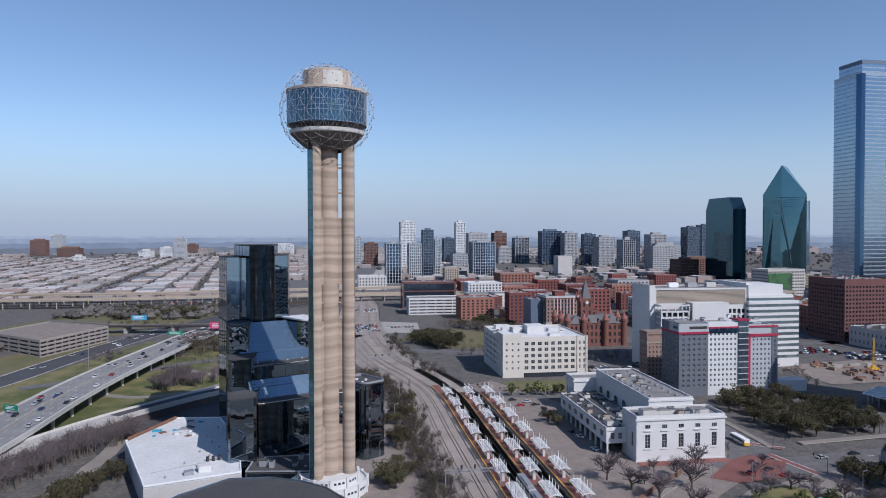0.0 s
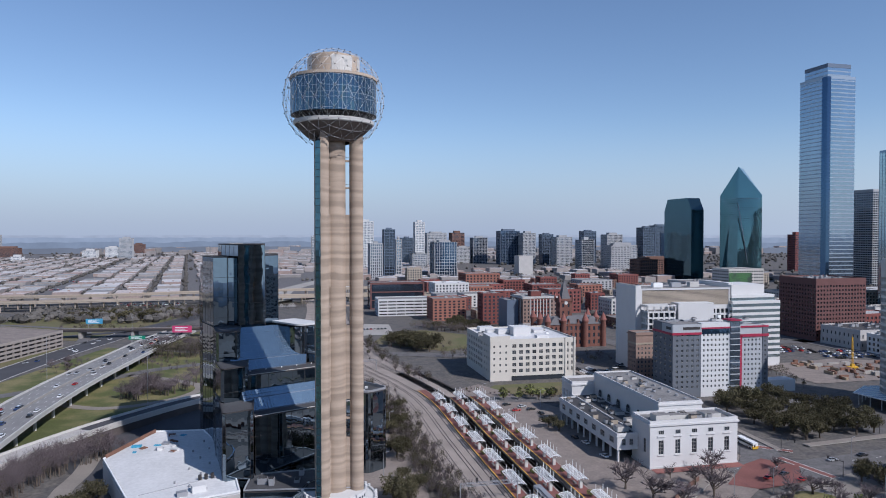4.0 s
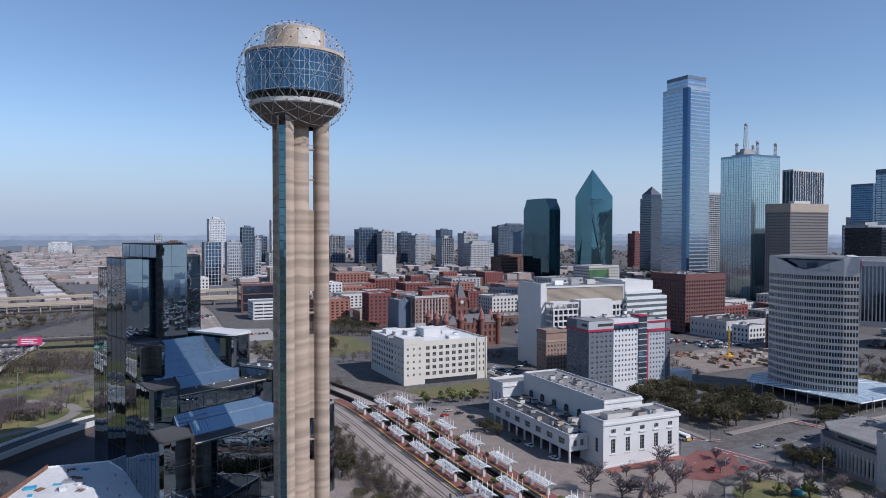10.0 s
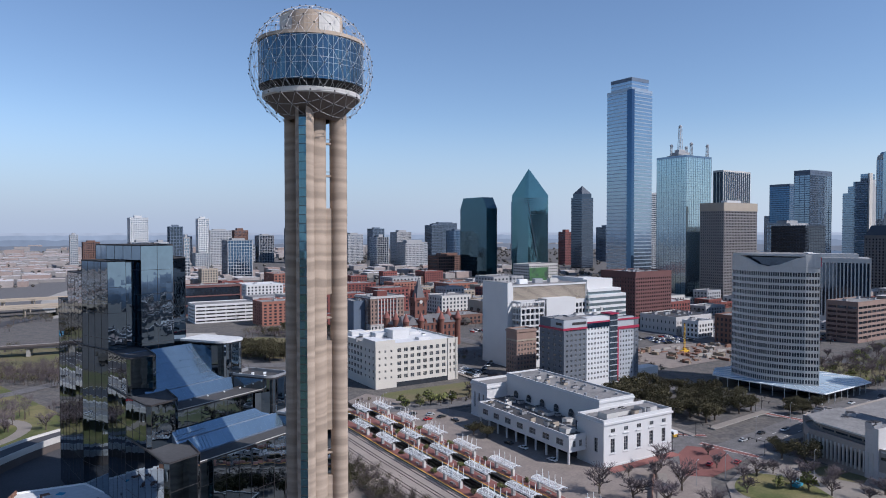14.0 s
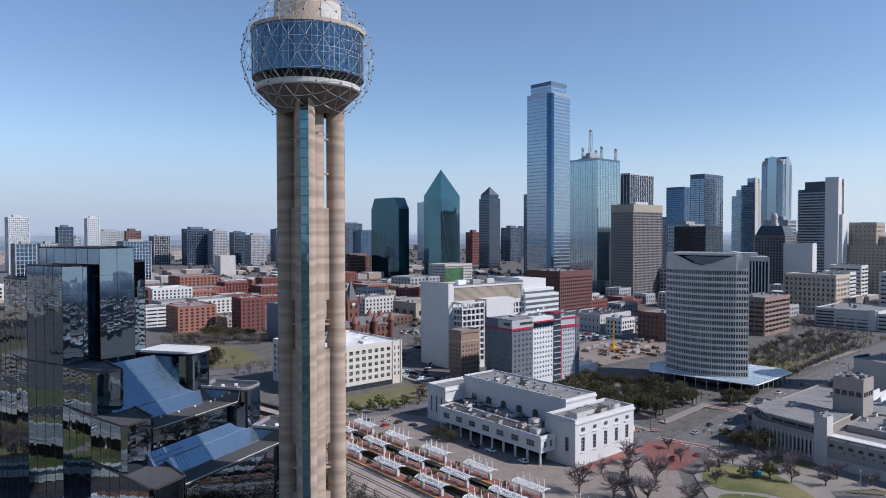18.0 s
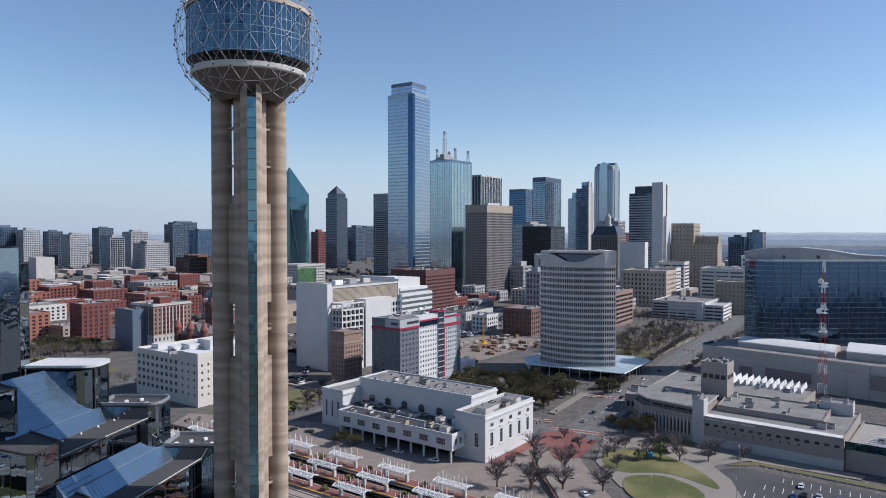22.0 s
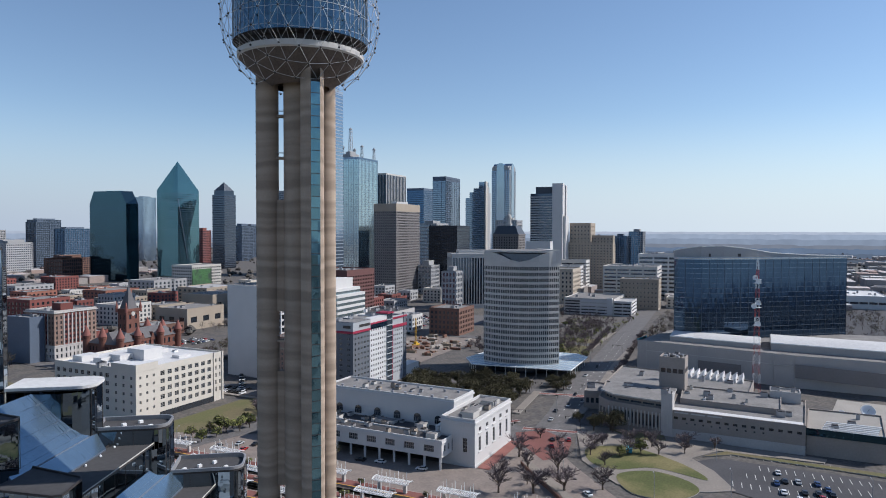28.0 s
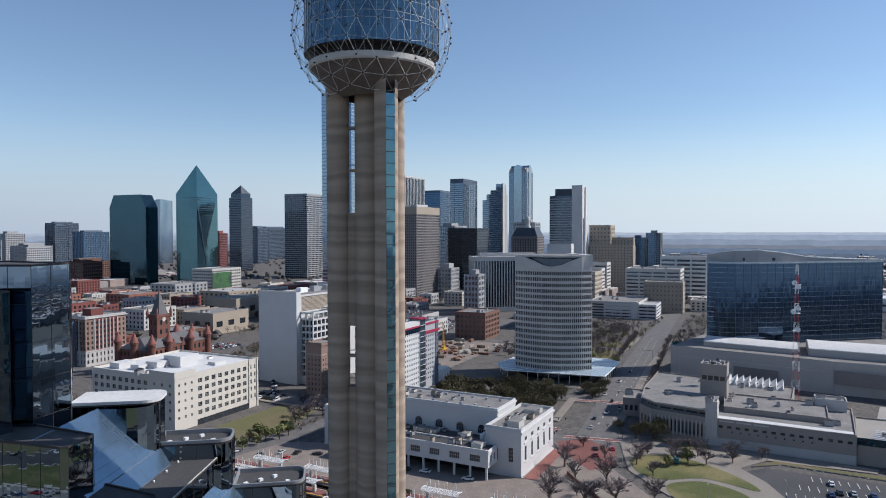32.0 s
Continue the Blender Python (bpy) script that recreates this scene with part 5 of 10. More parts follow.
def atrium(edge, zl, zh, left, fine):
    """A sloped glass roof of separate panes; edge gives its right-hand outline as (n, s) from low to high."""
    n0, n1 = edge[0][0], edge[-1][0]
    Z = lambda n: zl + (zh - zl) * (n - n0) / (n1 - n0)  # noqa: E731
    P = lambda s, n, d=0.0: Vector((*ap(s, n), Z(n) + d))  # noqa: E731
    rim = [P(s, n, -0.12) for n, s in edge]
    low = [P(left, n0, -0.12), P(left, n1, -0.12)]
    vs = [low[0]] + rim + [low[1]]
    foot = [Vector((v.x, v.y, zl - 3)) for v in vs]
    k = len(vs)
    fr = part("slope_frame", Geo().add(vs + foot, [tuple(range(k))] + [(i + k, (i + 1) % k + k, (i + 1) % k, i) for i in range(k)], M["bluepanel"]), hotel, "sloped roof frame")
    for (na, sa), (nb, sb) in zip(edge, edge[1:]):
        if nb - na < 0.4:
            continue
        rows = max(1, round((nb - na) / 2.4))
        for r in range(rows):
            t0, t1 = na + (nb - na) * r / rows, na + (nb - na) * (r + 1) / rows
            e0, e1 = sa + (sb - sa) * r / rows, sa + (sb - sa) * (r + 1) / rows
            s = left
            while s < min(e0, e1) - 0.1:
                w = 1.2 if fine(s, t0) else 2.4
                a = min(s + w, e0) if s + w < min(e0, e1) - 0.5 else e0
                c = a if a < e0 else e1
                gap = 0.06 if w < 2 else 0.015
                q = [P(s + gap, t0 + gap), P(a - gap, t0 + gap), P(c - gap, t1 - gap), P(s + gap, t1 - gap)]
                part("pane", Geo().add(q, [(0, 1, 2, 3)], M["hotelroofglass"]), fr)
                if a >= e0:
                    break
                s = a
    return fr


RIM1 = [(0, 0), (3.1, 1.8), (3.3, -1.0), (4.2, -2.9), (5.8, -4.1), (8, -4.9), (10, -5.4), (12, -5.7), (14.2, -5.9)]
atrium(RIM1, 40.0, 54.7, -30.0, lambda s, n: n > 4 and s > -9.5)
RIM2 = [(-15.3, 7.8), (-12.4, 9.0), (-12.2, 5.0), (-11.4, 2.0), (-10.2, 0.4)]
atrium(RIM2, 28.0, 34.6, -31.0, lambda s, n: s < -21)
for rim_, zl, zh, top in ((RIM1[2:], 40.0, 54.7, 54.4), (RIM2[2:], 28.0, 34.6, 39.4)):
    g = Geo()
    n0, n1 = (0, 14.2) if zl > 30 else (-15.3, -10.2)
    for (na, sa), (nb, sb) in zip(rim_, rim_[1:]):
        za, zb = (zl + (zh - zl) * (n - n0) / (n1 - n0) for n in (na, nb))
        g.add([(*ap(sb, nb), zb), (*ap(sa, na), za), (*ap(sa, na), top), (*ap(sb, nb), top)], [(0, 1, 2, 3)], M["hotelglass"])
    part("curved_wall", g, hotel, "curved dark glass wall beside the sloped roof")

# convention hall with the white roof, and the dark curved roof
hall = thing("exhibition_hall", "low hall with a bright white membrane roof", "hall")
HALL = [(-58, -23), (-30, -7), (-46, 34), (-66, 64), (-86, 62), (-91, 26)]
part("wall", Geo().prism(HALL, -0.3, 7.4, M["greystone"], M["membrane"]), hall)
top_block(hall, HALL, 8.0, "whitesteel", "membrane", 0.5)
for i in range(14):
    p = Vector(HALL[0]).lerp(Vector(HALL[1]), 0.15 + 0.7 * ((i * 37) % 10) / 10).lerp(Vector(HALL[3]).lerp(Vector(HALL[2]), 0.15 + 0.7 * ((i * 37) % 10) / 10), 0.08 + 0.85 * i / 14)
    part("roof_vent", Geo().rod((p.x, p.y, 8), (p.x, p.y, 8.8), 0.35, M["greysteel"], 8), hall)

part("plant_box", Geo().box(-2.2, 2.2, -1.6, 1.6, 0, 2.2, M["whitestone"]), hall, "white plant box", at=Matrix.Translation((-44, -6, 8)) @ Matrix.Rotation(radians(30), 4, "Z"))
part("plant_box", Geo().box(-1.6, 1.6, -1.2, 1.2, 0, 1.4, M["greysteel"]), hall, at=Matrix.Translation((-48, -10, 8)) @ Matrix.Rotation(radians(30), 4, "Z"))
for k in range(3):
    part("fan", Geo().rod((-47 + 1.8 * k, 4 + k, 8), (-47 + 1.8 * k, 4 + k, 9.8), 0.6, M["darksteel"], 8), hall)
part("pipe", Geo().rod((-62, -10, 8.1), (-46, 4, 8.1), 0.15, M["greysteel"], 4), hall)
part("parapet_red", Geo().add([(-90.6, 27, 8), (-85.8, 61, 8), (-85.8, 61, 9.4), (-90.6, 27, 9.4), (-90.2, 27, 8), (-85.4, 61, 8), (-85.4, 61, 9.4), (-90.2, 27, 9.4)], [(0, 1, 2, 3), (5, 4, 7, 6), (3, 2, 6, 7)], M["rust"]), hall, "rust-red unfinished roof edge")
rnd = random.Random(9)
for k in range(16):
    x, y = rnd.uniform(-87, -66), rnd.uniform(34, 58)
    w, d2 = rnd.uniform(1, 5), rnd.uniform(1, 3)
    part("roof_material", Geo().box(-w / 2, w / 2, -d2 / 2, d2 / 2, 0, rnd.uniform(0.2, 1.1), M[("tarp", "rust", "greysteel", "whitestone")[k % 4]]), hall, "stored roofing material", at=Matrix.Translation((x, y, 8)) @ Matrix.Rotation(rnd.uniform(0, 3), 4, "Z"))

ball = thing("ballroom_roof", "low dark ballroom roof with a pale blue metal rim", "hall")
BF = [(-52, -62), (12, -62), (12, -29), (4, -20), (-6, -14.5), (-18, -11.5), (-32, -14), (-43, -30)]
part("wall", Geo().prism(BF, -0.3, 7.4, M["greystone"], M["darkroof"]), ball)
top_block(ball, BF, 8.0, "silverglass", "darkroof", 0.5)
low = thing("hotel_podium", "black glazed podium between hotel and tower", "podium")
LF = [hp(4, -52), hp(40, -58), hp(44, -48), hp(42, -36.2), hp(6.2, -36.2)]
part("body", Geo().prism(LF, -0.3, 6.2, M["hotelglass"], M["darkroof"]), low)
top_block(low, LF, 6.8, "greysteel", "darkroof", 0.4, units=4, seed=4)

# ---- largely unseen flood plain and yards, added for the hotel's mirror glass to reflect ----
patch("flood_plain", [(-900, -700), (-330, -640), (-330, 60), (-420, 180), (-900, 300)], -0.16, "grass", "wide green river plain", "lawn")
patch("rail_yard", [(-60, -700), (120, -700), (110, -120), (40, -110), (-40, -130)], -0.16, "ballast", "brown rail yard", "ground")
patch("south_lawn", [(-240, -420), (-80, -400), (-70, -90), (-120, -70), (-235, -60)], -0.16, "drygrass", "dry lawn south of the freeway ramps", "lawn")
patch("south_lot", [(140, -420), (330, -420), (330, -170), (150, -170)], -0.16, "asphalt_light", "pale parking lots south of the street", "parking lot")
for k in range(5):
    strip("river_road", smooth_line([(-360 - 70 * k, -620), (-350 - 60 * k, -200), (-380 - 70 * k, 160)]), 9 + 3 * (k % 2), -0.05, "concrete" if k % 2 else "asphalt", "road along the river plain", category="road")
for k in range(4):
    strip("yard_road", smooth_line([(-220 + 60 * k, -520), (-190 + 50 * k, -300), (-170 + 42 * k, -100)]), 10, -0.05, "concrete", "pale road through the southern yards", category="road")
lowrise("south_sheds", "pale sheds south of the rail yard", district(-260, 420, -900, -480, 4, 16, fill=0.6))
woods("plain_woods", "bare trees on the river plain", 260, -900, -300, -700, 300, 17, (5, 11))
woods("yard_woods", "bare trees among the southern yards", 120, -230, 330, -450, -150, 18, (4, 9), hole=lambda x, y: abs(x - 60) < 70)

# ---- downtown towers ----
def quad(x, y, d_u, d_v, ang=14.0):
    return rect(x, y, ang, d_u, d_v)


b = skyscraper("bank_tower", "very tall silver-blue glass bank tower with stepped top", quad(424, 452, 34, 36), 250, 62, "silverglass", "steelband", 1.1, 0, band_d=0.12, crown=2)
part("upper_body", Geo().prism(inset(quad(424, 452, 34, 36), 3.0), 250, 262, M["silverglass"], M["greyroof"]), b)
me = Geo().prism(inset(quad(424, 452, 34, 36), 2.9), 0, 1.1, M["steelband"], None, True).mesh("spandrel")
for k in range(3):
    part("spandrel", me, b, at=Matrix.Translation((0, 0, 252 + 4 * k)))
part("crown_band", Geo().prism(inset(quad(424, 452, 34, 36), 2.8), 260, 264, M["bluepanel"], M["greyroof"], True), b, "dark crown band")
u14, v14 = Vector((math.cos(radians(14)), math.sin(radians(14)))), Vector((-math.sin(radians(14)), math.cos(radians(14))))
c = Vector((424, 452))
part("corner_slot", Geo().prism([tuple(c - u14 * 0.4 - v14 * 0.4), tuple(c + u14 * 4 - v14 * 0.4), tuple(c + u14 * 4 + v14 * 6.5), tuple(c - u14 * 0.4 + v14 * 6.5)], 0, 250, M["navyglass"]), b, "dark recessed corner slot")

b = skyscraper("lattice_tower", "pale green glass tower with a crown of antennas", quad(606, 583, 56, 50), 197, 56, "paleglass", "greyglass", 0.35, 4.0, "greyglass", 0.3, 0.25, crown=2)
for k in range(3):
    s = 12 - 3.5 * k
    part("crown_tier", Geo().prism([(617 - s * 1.1, 610 - s), (617 + s * 1.1, 610 - s), (617 + s * 1.1, 610 + s), (617 - s * 1.1, 610 + s)], 196 + 4 * k, 200 + 4 * k, M["greypanel"], None, True), b)


def lattice_mast(parent, x, y, z0, z1, w0, w1, m="greysteel", m2=None, name="antenna_mast", bays=6, r=0.3):
    g = Geo()
    for i in range(bays):
        t0, t1 = i / bays, (i + 1) / bays
        a, c2 = w0 + (w1 - w0) * t0, w0 + (w1 - w0) * t1
        z, zz = z0 + (z1 - z0) * t0, z0 + (z1 - z0) * t1
        mm = M[m2] if m2 and i % 2 else M[m]
        P = [(x - a, y - a, z), (x + a, y - a, z), (x + a, y + a, z), (x - a, y + a, z)]
        Q = [(x - c2, y - c2, zz), (x + c2, y - c2, zz), (x + c2, y + c2, zz), (x - c2, y + c2, zz)]
        for k in range(4):
            g.rod(P[k], Q[k], r, mm, 4)
            g.rod(P[k], Q[(k + 1) % 4], r * 0.6, mm, 3)
            g.rod(Q[k], Q[(k + 1) % 4], r * 0.6, mm, 3)
    return part(name, g, parent)


lattice_mast(b, 617, 610, 208, 242, 2.4, 1.4, bays=6)
for x, y in ((618, 588), (655, 599), (607, 616), (640, 625)):
    lattice_mast(b, x, y, 196, 214, 1.5, 1.0, bays=3)
    part("antenna_drum", Geo().lathe([(0.1, 0), (2.4, 0), (2.4, 1.6), (0.1, 3.6)], M["greysteel"], 8), b, at=Matrix.Translation((x, y, 213)))
part("antenna_drum", Geo().lathe([(0.1, 0), (2.4, 0), (2.4, 1.6), (0.1, 3.6)], M["greysteel"], 8), b, at=Matrix.Translation((617, 610, 240)))

b = building("bank_block", "brown precast office block with deep square windows", "office", quad(604, 509, 74, 35), 0, 128, [(22, 31, 0.62, 0.55), None, None, (11, 31, 0.62, 0.55)], "bronzepanel", rec=0.6, low=4, high=9, parapet=1.5)
part("top_band", Geo().prism(inset(quad(604, 509, 74, 35), -0.3), 119, 129.5, M["tanstone"], M["greyroof"], True), b, "plain tan crown band")
part("plant", Geo().box(-12, 12, -5, 5, 0, 4, M["whitestone"]), b, at=Matrix.Translation((635, 530, 129)))

skyscraper("ribbed_tower", "dark tower with pale vertical ribs", quad(692, 608, 67, 16), 181, 0, "blackglass", "palepanel", 1.0, 5.2, "palepanel", 0.9, 0.6, crown=1.5)
skyscraper("glass_slab_tower", "blue grey glass tower with dark edges", quad(941, 682, 71, 27), 195, 50, "greyglass", "bluepanel", 0.8, 9, "bluepanel", 0.6, 0.3, crown=7)
skyscraper("office_tower", "dark grey office tower behind others", quad(1043, 820, 50, 40), 183, 45, "navyglass", "bluepanel", 1.2, 6, crown=3)
b = skyscraper("barrel_tower", "blue grey granite tower with rounded arches on top", quad(1073, 622, 40, 37), 214, 54, "greyglass", "steelband", 1.1, 4, "greypanel", 0.7, 0.3, crown=0)
BO = Vector((1073, 622))


def arch_prism(axis, side, c, r, length, zb, zs, m, start=0.0):
    """A round-topped prism that runs along axis, its arch spread along side."""
    g, ring = Geo(), [(-r, zb)] + [(-r * math.cos(math.pi * k / 14), zs + r * math.sin(math.pi * k / 14)) for k in range(15)] + [(r, zb)]
    n = len(ring)
    vs = []
    for t in (start, start + length):
        for q, z in ring:
            p = BO + axis * t + side * (c + q)
            vs.append((p.x, p.y, z))
    g.add(vs, [(k, k + 1, n + k + 1, n + k) for k in range(n - 1)] + [tuple(range(n - 1, -1, -1)), tuple(range(n, 2 * n))], m)
    return g


part("arched_bay", arch_prism(u14, v14, 18.5, 8.0, 41.6, 20, 221, M["silverglass"], -0.8), b, "arched silver glass bay")
part("arched_bay", arch_prism(v14, u14, 20.0, 8.0, 38.6, 20, 221, M["silverglass"], -0.8), b, "arched silver glass bay")
part("barrel_roof", arch_prism(u14, v14, 10.0, 10.0, 40.0, 213.9, 214, M["greypanel"]), b, "rounded grey granite roof")
part("barrel_roof", arch_prism(u14, v14, 27.0, 10.0, 40.0, 213.9, 214, M["greypanel"]), b, "rounded grey granite roof")
part("barrel_roof", arch_prism(v14, u14, 9.5, 9.5, 37.0, 213.9, 214.2, M["greypanel"]), b, "rounded grey granite roof")
part("barrel_roof", arch_prism(v14, u14, 30.5, 9.5, 37.0, 213.9, 214.2, M["greypanel"]), b, "rounded grey granite roof")


def local_quad(o, a0, a1, b0, b1):
    return [tuple(Vector(o) + u14 * a + v14 * c2) for a, c2 in ((a0, b0), (a1, b0), (a1, b1), (a0, b1))]


def banded_part(b, name, F, h, glass, band, bh, step, label=""):
    body = part(name, Geo().prism(F, 0, h, M[glass], M["greyroof"]), b, label)
    me = Geo().prism(inset(F, -0.35), 0, bh, M[band], None, True).mesh("spandrel")
    for k in range(1, int(h / step)):
        part("spandrel", me, body, at=Matrix.Translation((0, 0, k * step)))
    return body


SO = (874, 416)
b = thing("slab_tower", "white slab tower with a dark banded wing", "skyscraper")
keep(local_quad(SO, 0, 30, -17, 36))
banded_part(b, "wing", local_quad(SO, 0, 30, 0, 36), 152, "blackglass", "greypanel", 2.0, 4.05, "dark banded office wing")
part("penthouse", Geo().prism(local_quad(SO, 3, 27, 2, 28), 152, 163, M["darkslate"], M["greyroof"]), b, "dark plant floor")
part("white_slab", Geo().prism(local_quad(SO, -1, 13, -17, -0.1), 0, 168, M["whitestone"], M["greyroof"]), b, "blank white stone slab")
banded_part(b, "slot", local_quad(SO, 13.05, 22, -15, -1), 161, "blackglass", "palepanel", 1.6, 4.05)
part("white_pier", Geo().prism(local_quad(SO, 22.05, 30, -17, -0.1), 0, 166, M["whitestone"], M["greyroof"]), b, "blank white stone pier")
part("slab_fin", Geo().prism(local_quad(SO, 4, 24, -21, -17.05), 0, 116, M["whitestone"], M["greyroof"]), b, "lower white stone block")
TO = (1084, 690)
b = thing("stepped_tower", "blue glass tower stepping up to a grey stone side", "skyscraper")
keep(local_quad(TO, 0, 30, -3, 42))
for v0, v1, h in ((0, 12, 194), (12.05, 24, 181), (24.05, 33, 173), (33.05, 42, 161)):
    banded_part(b, "tier", local_quad(TO, 0, 26, v0, v1), h, "greyglass", "steelband", 0.9, 4.2)
part("stone_side", Geo().prism(local_quad(TO, 0.4, 12, -3, -0.4), 0, 195, M["palepanel"], M["greyroof"]), b, "pale stone side wall")
part("stone_side", Geo().prism(local_quad(TO, 12.05, 22, -3, -0.4), 0, 184, M["greypanel"], M["greyroof"]), b, "grey stone side wall")
part("stone_side", Geo().prism(local_quad(TO, 22.05, 30, -3, -0.4), 0, 172, M["greypanel"], M["greyroof"]), b, "grey stone side wall")
DO = (896, 492)
b = building("domed_hall", "old brown stone tower with a dark roof and a small dome", "building", local_quad(DO, 0, 40, 0, 46), -0.3, 86, [(9, 18, 0.45, 0.6), None, None, (10, 18, 0.45, 0.6)], "bronzepanel", rec=0.5, low=3, high=3, glass="blackglass", cornice=1.0)
lo, hi = local_quad(DO, 0.5, 39.5, 0.5, 45.5), local_quad(DO, 6, 34, 7, 39)
part("mansard_roof", Geo().add([(*p, 86.2) for p in lo] + [(*p, 101) for p in hi], [(k, (k + 1) % 4, 4 + (k + 1) % 4, 4 + k) for k in range(4)] + [(4, 5, 6, 7)], M["darkslate"]), b, "steep dark slate roof")
dc = Vector(DO) + u14 * 20 + v14 * 24
part("lantern", Geo().lathe([(6.0, 101), (6.0, 105), (4.6, 105.2), (4.6, 113), (5.2, 113.2), (5.0, 115)], M["palepanel"], 12, dc.x, dc.y), b, "pale stone lantern")
part("dome", Geo().lathe([(5.0, 115), (4.4, 118), (2.8, 120.6), (0.6, 122), (0.4, 126)], M["greystone"], 12, dc.x, dc.y), b, "small grey dome", smooth=True)
skyscraper("black_tower", "black glass office block downtown", quad(727, 496, 50, 47), 99, 24, "blackglass", "blackpanel", 0.8, 4, "blackpanel", 0.4, 0.2, crown=2)
RO = [(550, 372), (612, 313), (636, 338), (574, 397)]
b = thing("ribbed_office", "white office block with close vertical fins", "office")
keep(RO)
part("glass_body", Geo().prism(RO, 0, 64, M["blackglass"], M["paleroof"]), b)
part("base_band", Geo().prism(inset(RO, -1.0), -0.3, 5, M["palepanel"], None, True), b)
part("top_band", Geo().prism(inset(RO, -1.0), 60, 65, M["palepanel"], M["paleroof"], True), b, "plain pale top band")
fin = Geo().box(-0.55, 0.55, -1.0, 0.1, 5, 60, M["palepanel"]).mesh("fin")
for k, n in ((0, 26), (1, 10), (3, 10)):
    A, B = Vector(RO[k]), Vector(RO[(k + 1) % 4])
    for i in range(n + 1):
        p = A.lerp(B, i / n)
        part("fin", fin, b, at=Matrix.Translation((p.x, p.y, 0)) @ Matrix.Rotation(math.atan2(B.y - A.y, B.x - A.x), 4, "Z"))
part("roof_house", Geo().prism(inset(RO, 9), 65, 69, M["palepanel"], M["paleroof"]), b)
b = thing("pyramid_tower", "dark tower with a pyramid top", "skyscraper")
F = quad(880, 1304, 40, 37)
part("shaft", Geo().prism(F, 0, 178, M["blackglass"], M["darkslate"]), b)
me = Geo().prism(inset(F, -0.3), 0, 1.4, M["darkslate"], None, True).mesh("spandrel")
for i in range(1, 42):
    part("spandrel", me, b, at=Matrix.Translation((0, 0, i * 4.2)))
F3 = inset(F, 3)
part("shoulder", Geo().prism(F3, 178, 188, M["blackglass"], M["darkslate"]), b)
cx, cy = sum(p[0] for p in F3) / 4, sum(p[1] for p in F3) / 4
part("pyramid", Geo().add([(*p, 188) for p in F3] + [(cx, cy, 209)], [(0, 1, 4), (1, 2, 4), (2, 3, 4), (3, 0, 4)], M["darkslate"]), b, "dark pyramid roof")

# prism tower: a faceted green glass wedge
b = thing("prism_tower", "faceted green glass tower with a sharp wedge top", "skyscraper")
F = quad(582, 1012, 52, 50)
C0, C1, C2, C3 = (Vector((*p, 0)) for p in F)
up = lambda p, z: Vector((p.x, p.y, z))  # noqa: E731
g = Geo()
vs = [C0, C1, C2, C3, up(C0.lerp(C2, 0.10), 216), up(C1, 165), up(C2.lerp(C0, 0.10), 216), up(C3, 165)]
g.add(vs, [(0, 1, 5, 4), (1, 2, 6, 5), (2, 3, 7, 6), (3, 0, 4, 7), (4, 5, 6), (4, 6, 7)], M["greenglass"])
part("glass_body", g, b)
part("facet_edge", Geo().rod(up(C0, 150) - Vector((0.4, 0.8, 0)), up(C0.lerp(C1, 0.42), 40) - Vector((0, 0.6, 0)), 0.9, M["silverglass"], 4), b, "bright slanting facet edge")
me = Geo().prism(inset(F, -0.1), 0, 0.35, M["greyglass"], None, True).mesh("floor_line")
for k in range(1, 40):
    part("floor_line", me, b, at=Matrix.Translation((0, 0, 4.05 * k)))
b = thing("chisel_tower", "dark teal glass tower with a sloping chisel top", "skyscraper")
F = quad(524, 1083, 27, 92)
vs = [Vector((*p, 0)) for p in F]
g = Geo()
g.add(vs + [up(p, 140) for p in vs] + [up(vs[0].lerp(vs[3], 0.15), 163), up(vs[1].lerp(vs[2], 0.15), 163), up(vs[2].lerp(vs[1], 0.12), 163), up(vs[3].lerp(vs[0], 0.12), 163)],
      [(0, 1, 5, 4), (1, 2, 6, 5), (2, 3, 7, 6), (3, 0, 4, 7), (4, 5, 9, 8), (5, 6, 10, 9), (6, 7, 11, 10), (7, 4, 8, 11), (8, 9, 10, 11)], M["tealglass"])
part("glass_body", g, b)
me = Geo().prism(inset(F, -0.12), 0, 0.5, M["navyglass"], None, True).mesh("floor_line")
for k in range(1, 34):
    part("floor_line", me, b, at=Matrix.Translation((0, 0, 4.1 * k)))
skyscraper("grey_office_tower", "grey office tower with close bands", quad(810, 981, 78, 55), 172, 42, "blackglass", "greypanel", 1.6, 5, "greypanel", 0.8, 0.3)

b = building("red_granite_office", "dark red granite office block with rows of small windows", "office", quad(362, 357, 53, 44), 0, 53, [(16, 13, 0.55, 0.5), None, None, (13, 13, 0.55, 0.5)], "redgranite", rec=0.5, low=3, high=4, parapet=1.2, units=14, seed=5)

# round-fronted office
FB = [(296, 95), (317, 121), (301, 152), (277, 141)]
arc = []
A, B = Vector((277, 141)), Vector((296, 95))
nn = 8
d = (B - A).normalized()
nrm = Vector((d.y, -d.x))
for i in range(1, nn):
    t = i / nn
    p = A.lerp(B, t) + nrm * (9.0 * (1 - (2 * t - 1) ** 2))
    arc.append((p.x, p.y))
FB2 = FB + arc
b = building("round_front_office", "pale office tower with a curved front of banded windows", "office", FB2, 5, 72, [(12, 17, 0.76, 0.62), None, (10, 17, 0.76, 0.62)] + [(5, 17, 0.78, 0.62)] * nn, "palepanel", rec=0.5, low=1, high=2, parapet=0.4, side=0.1)
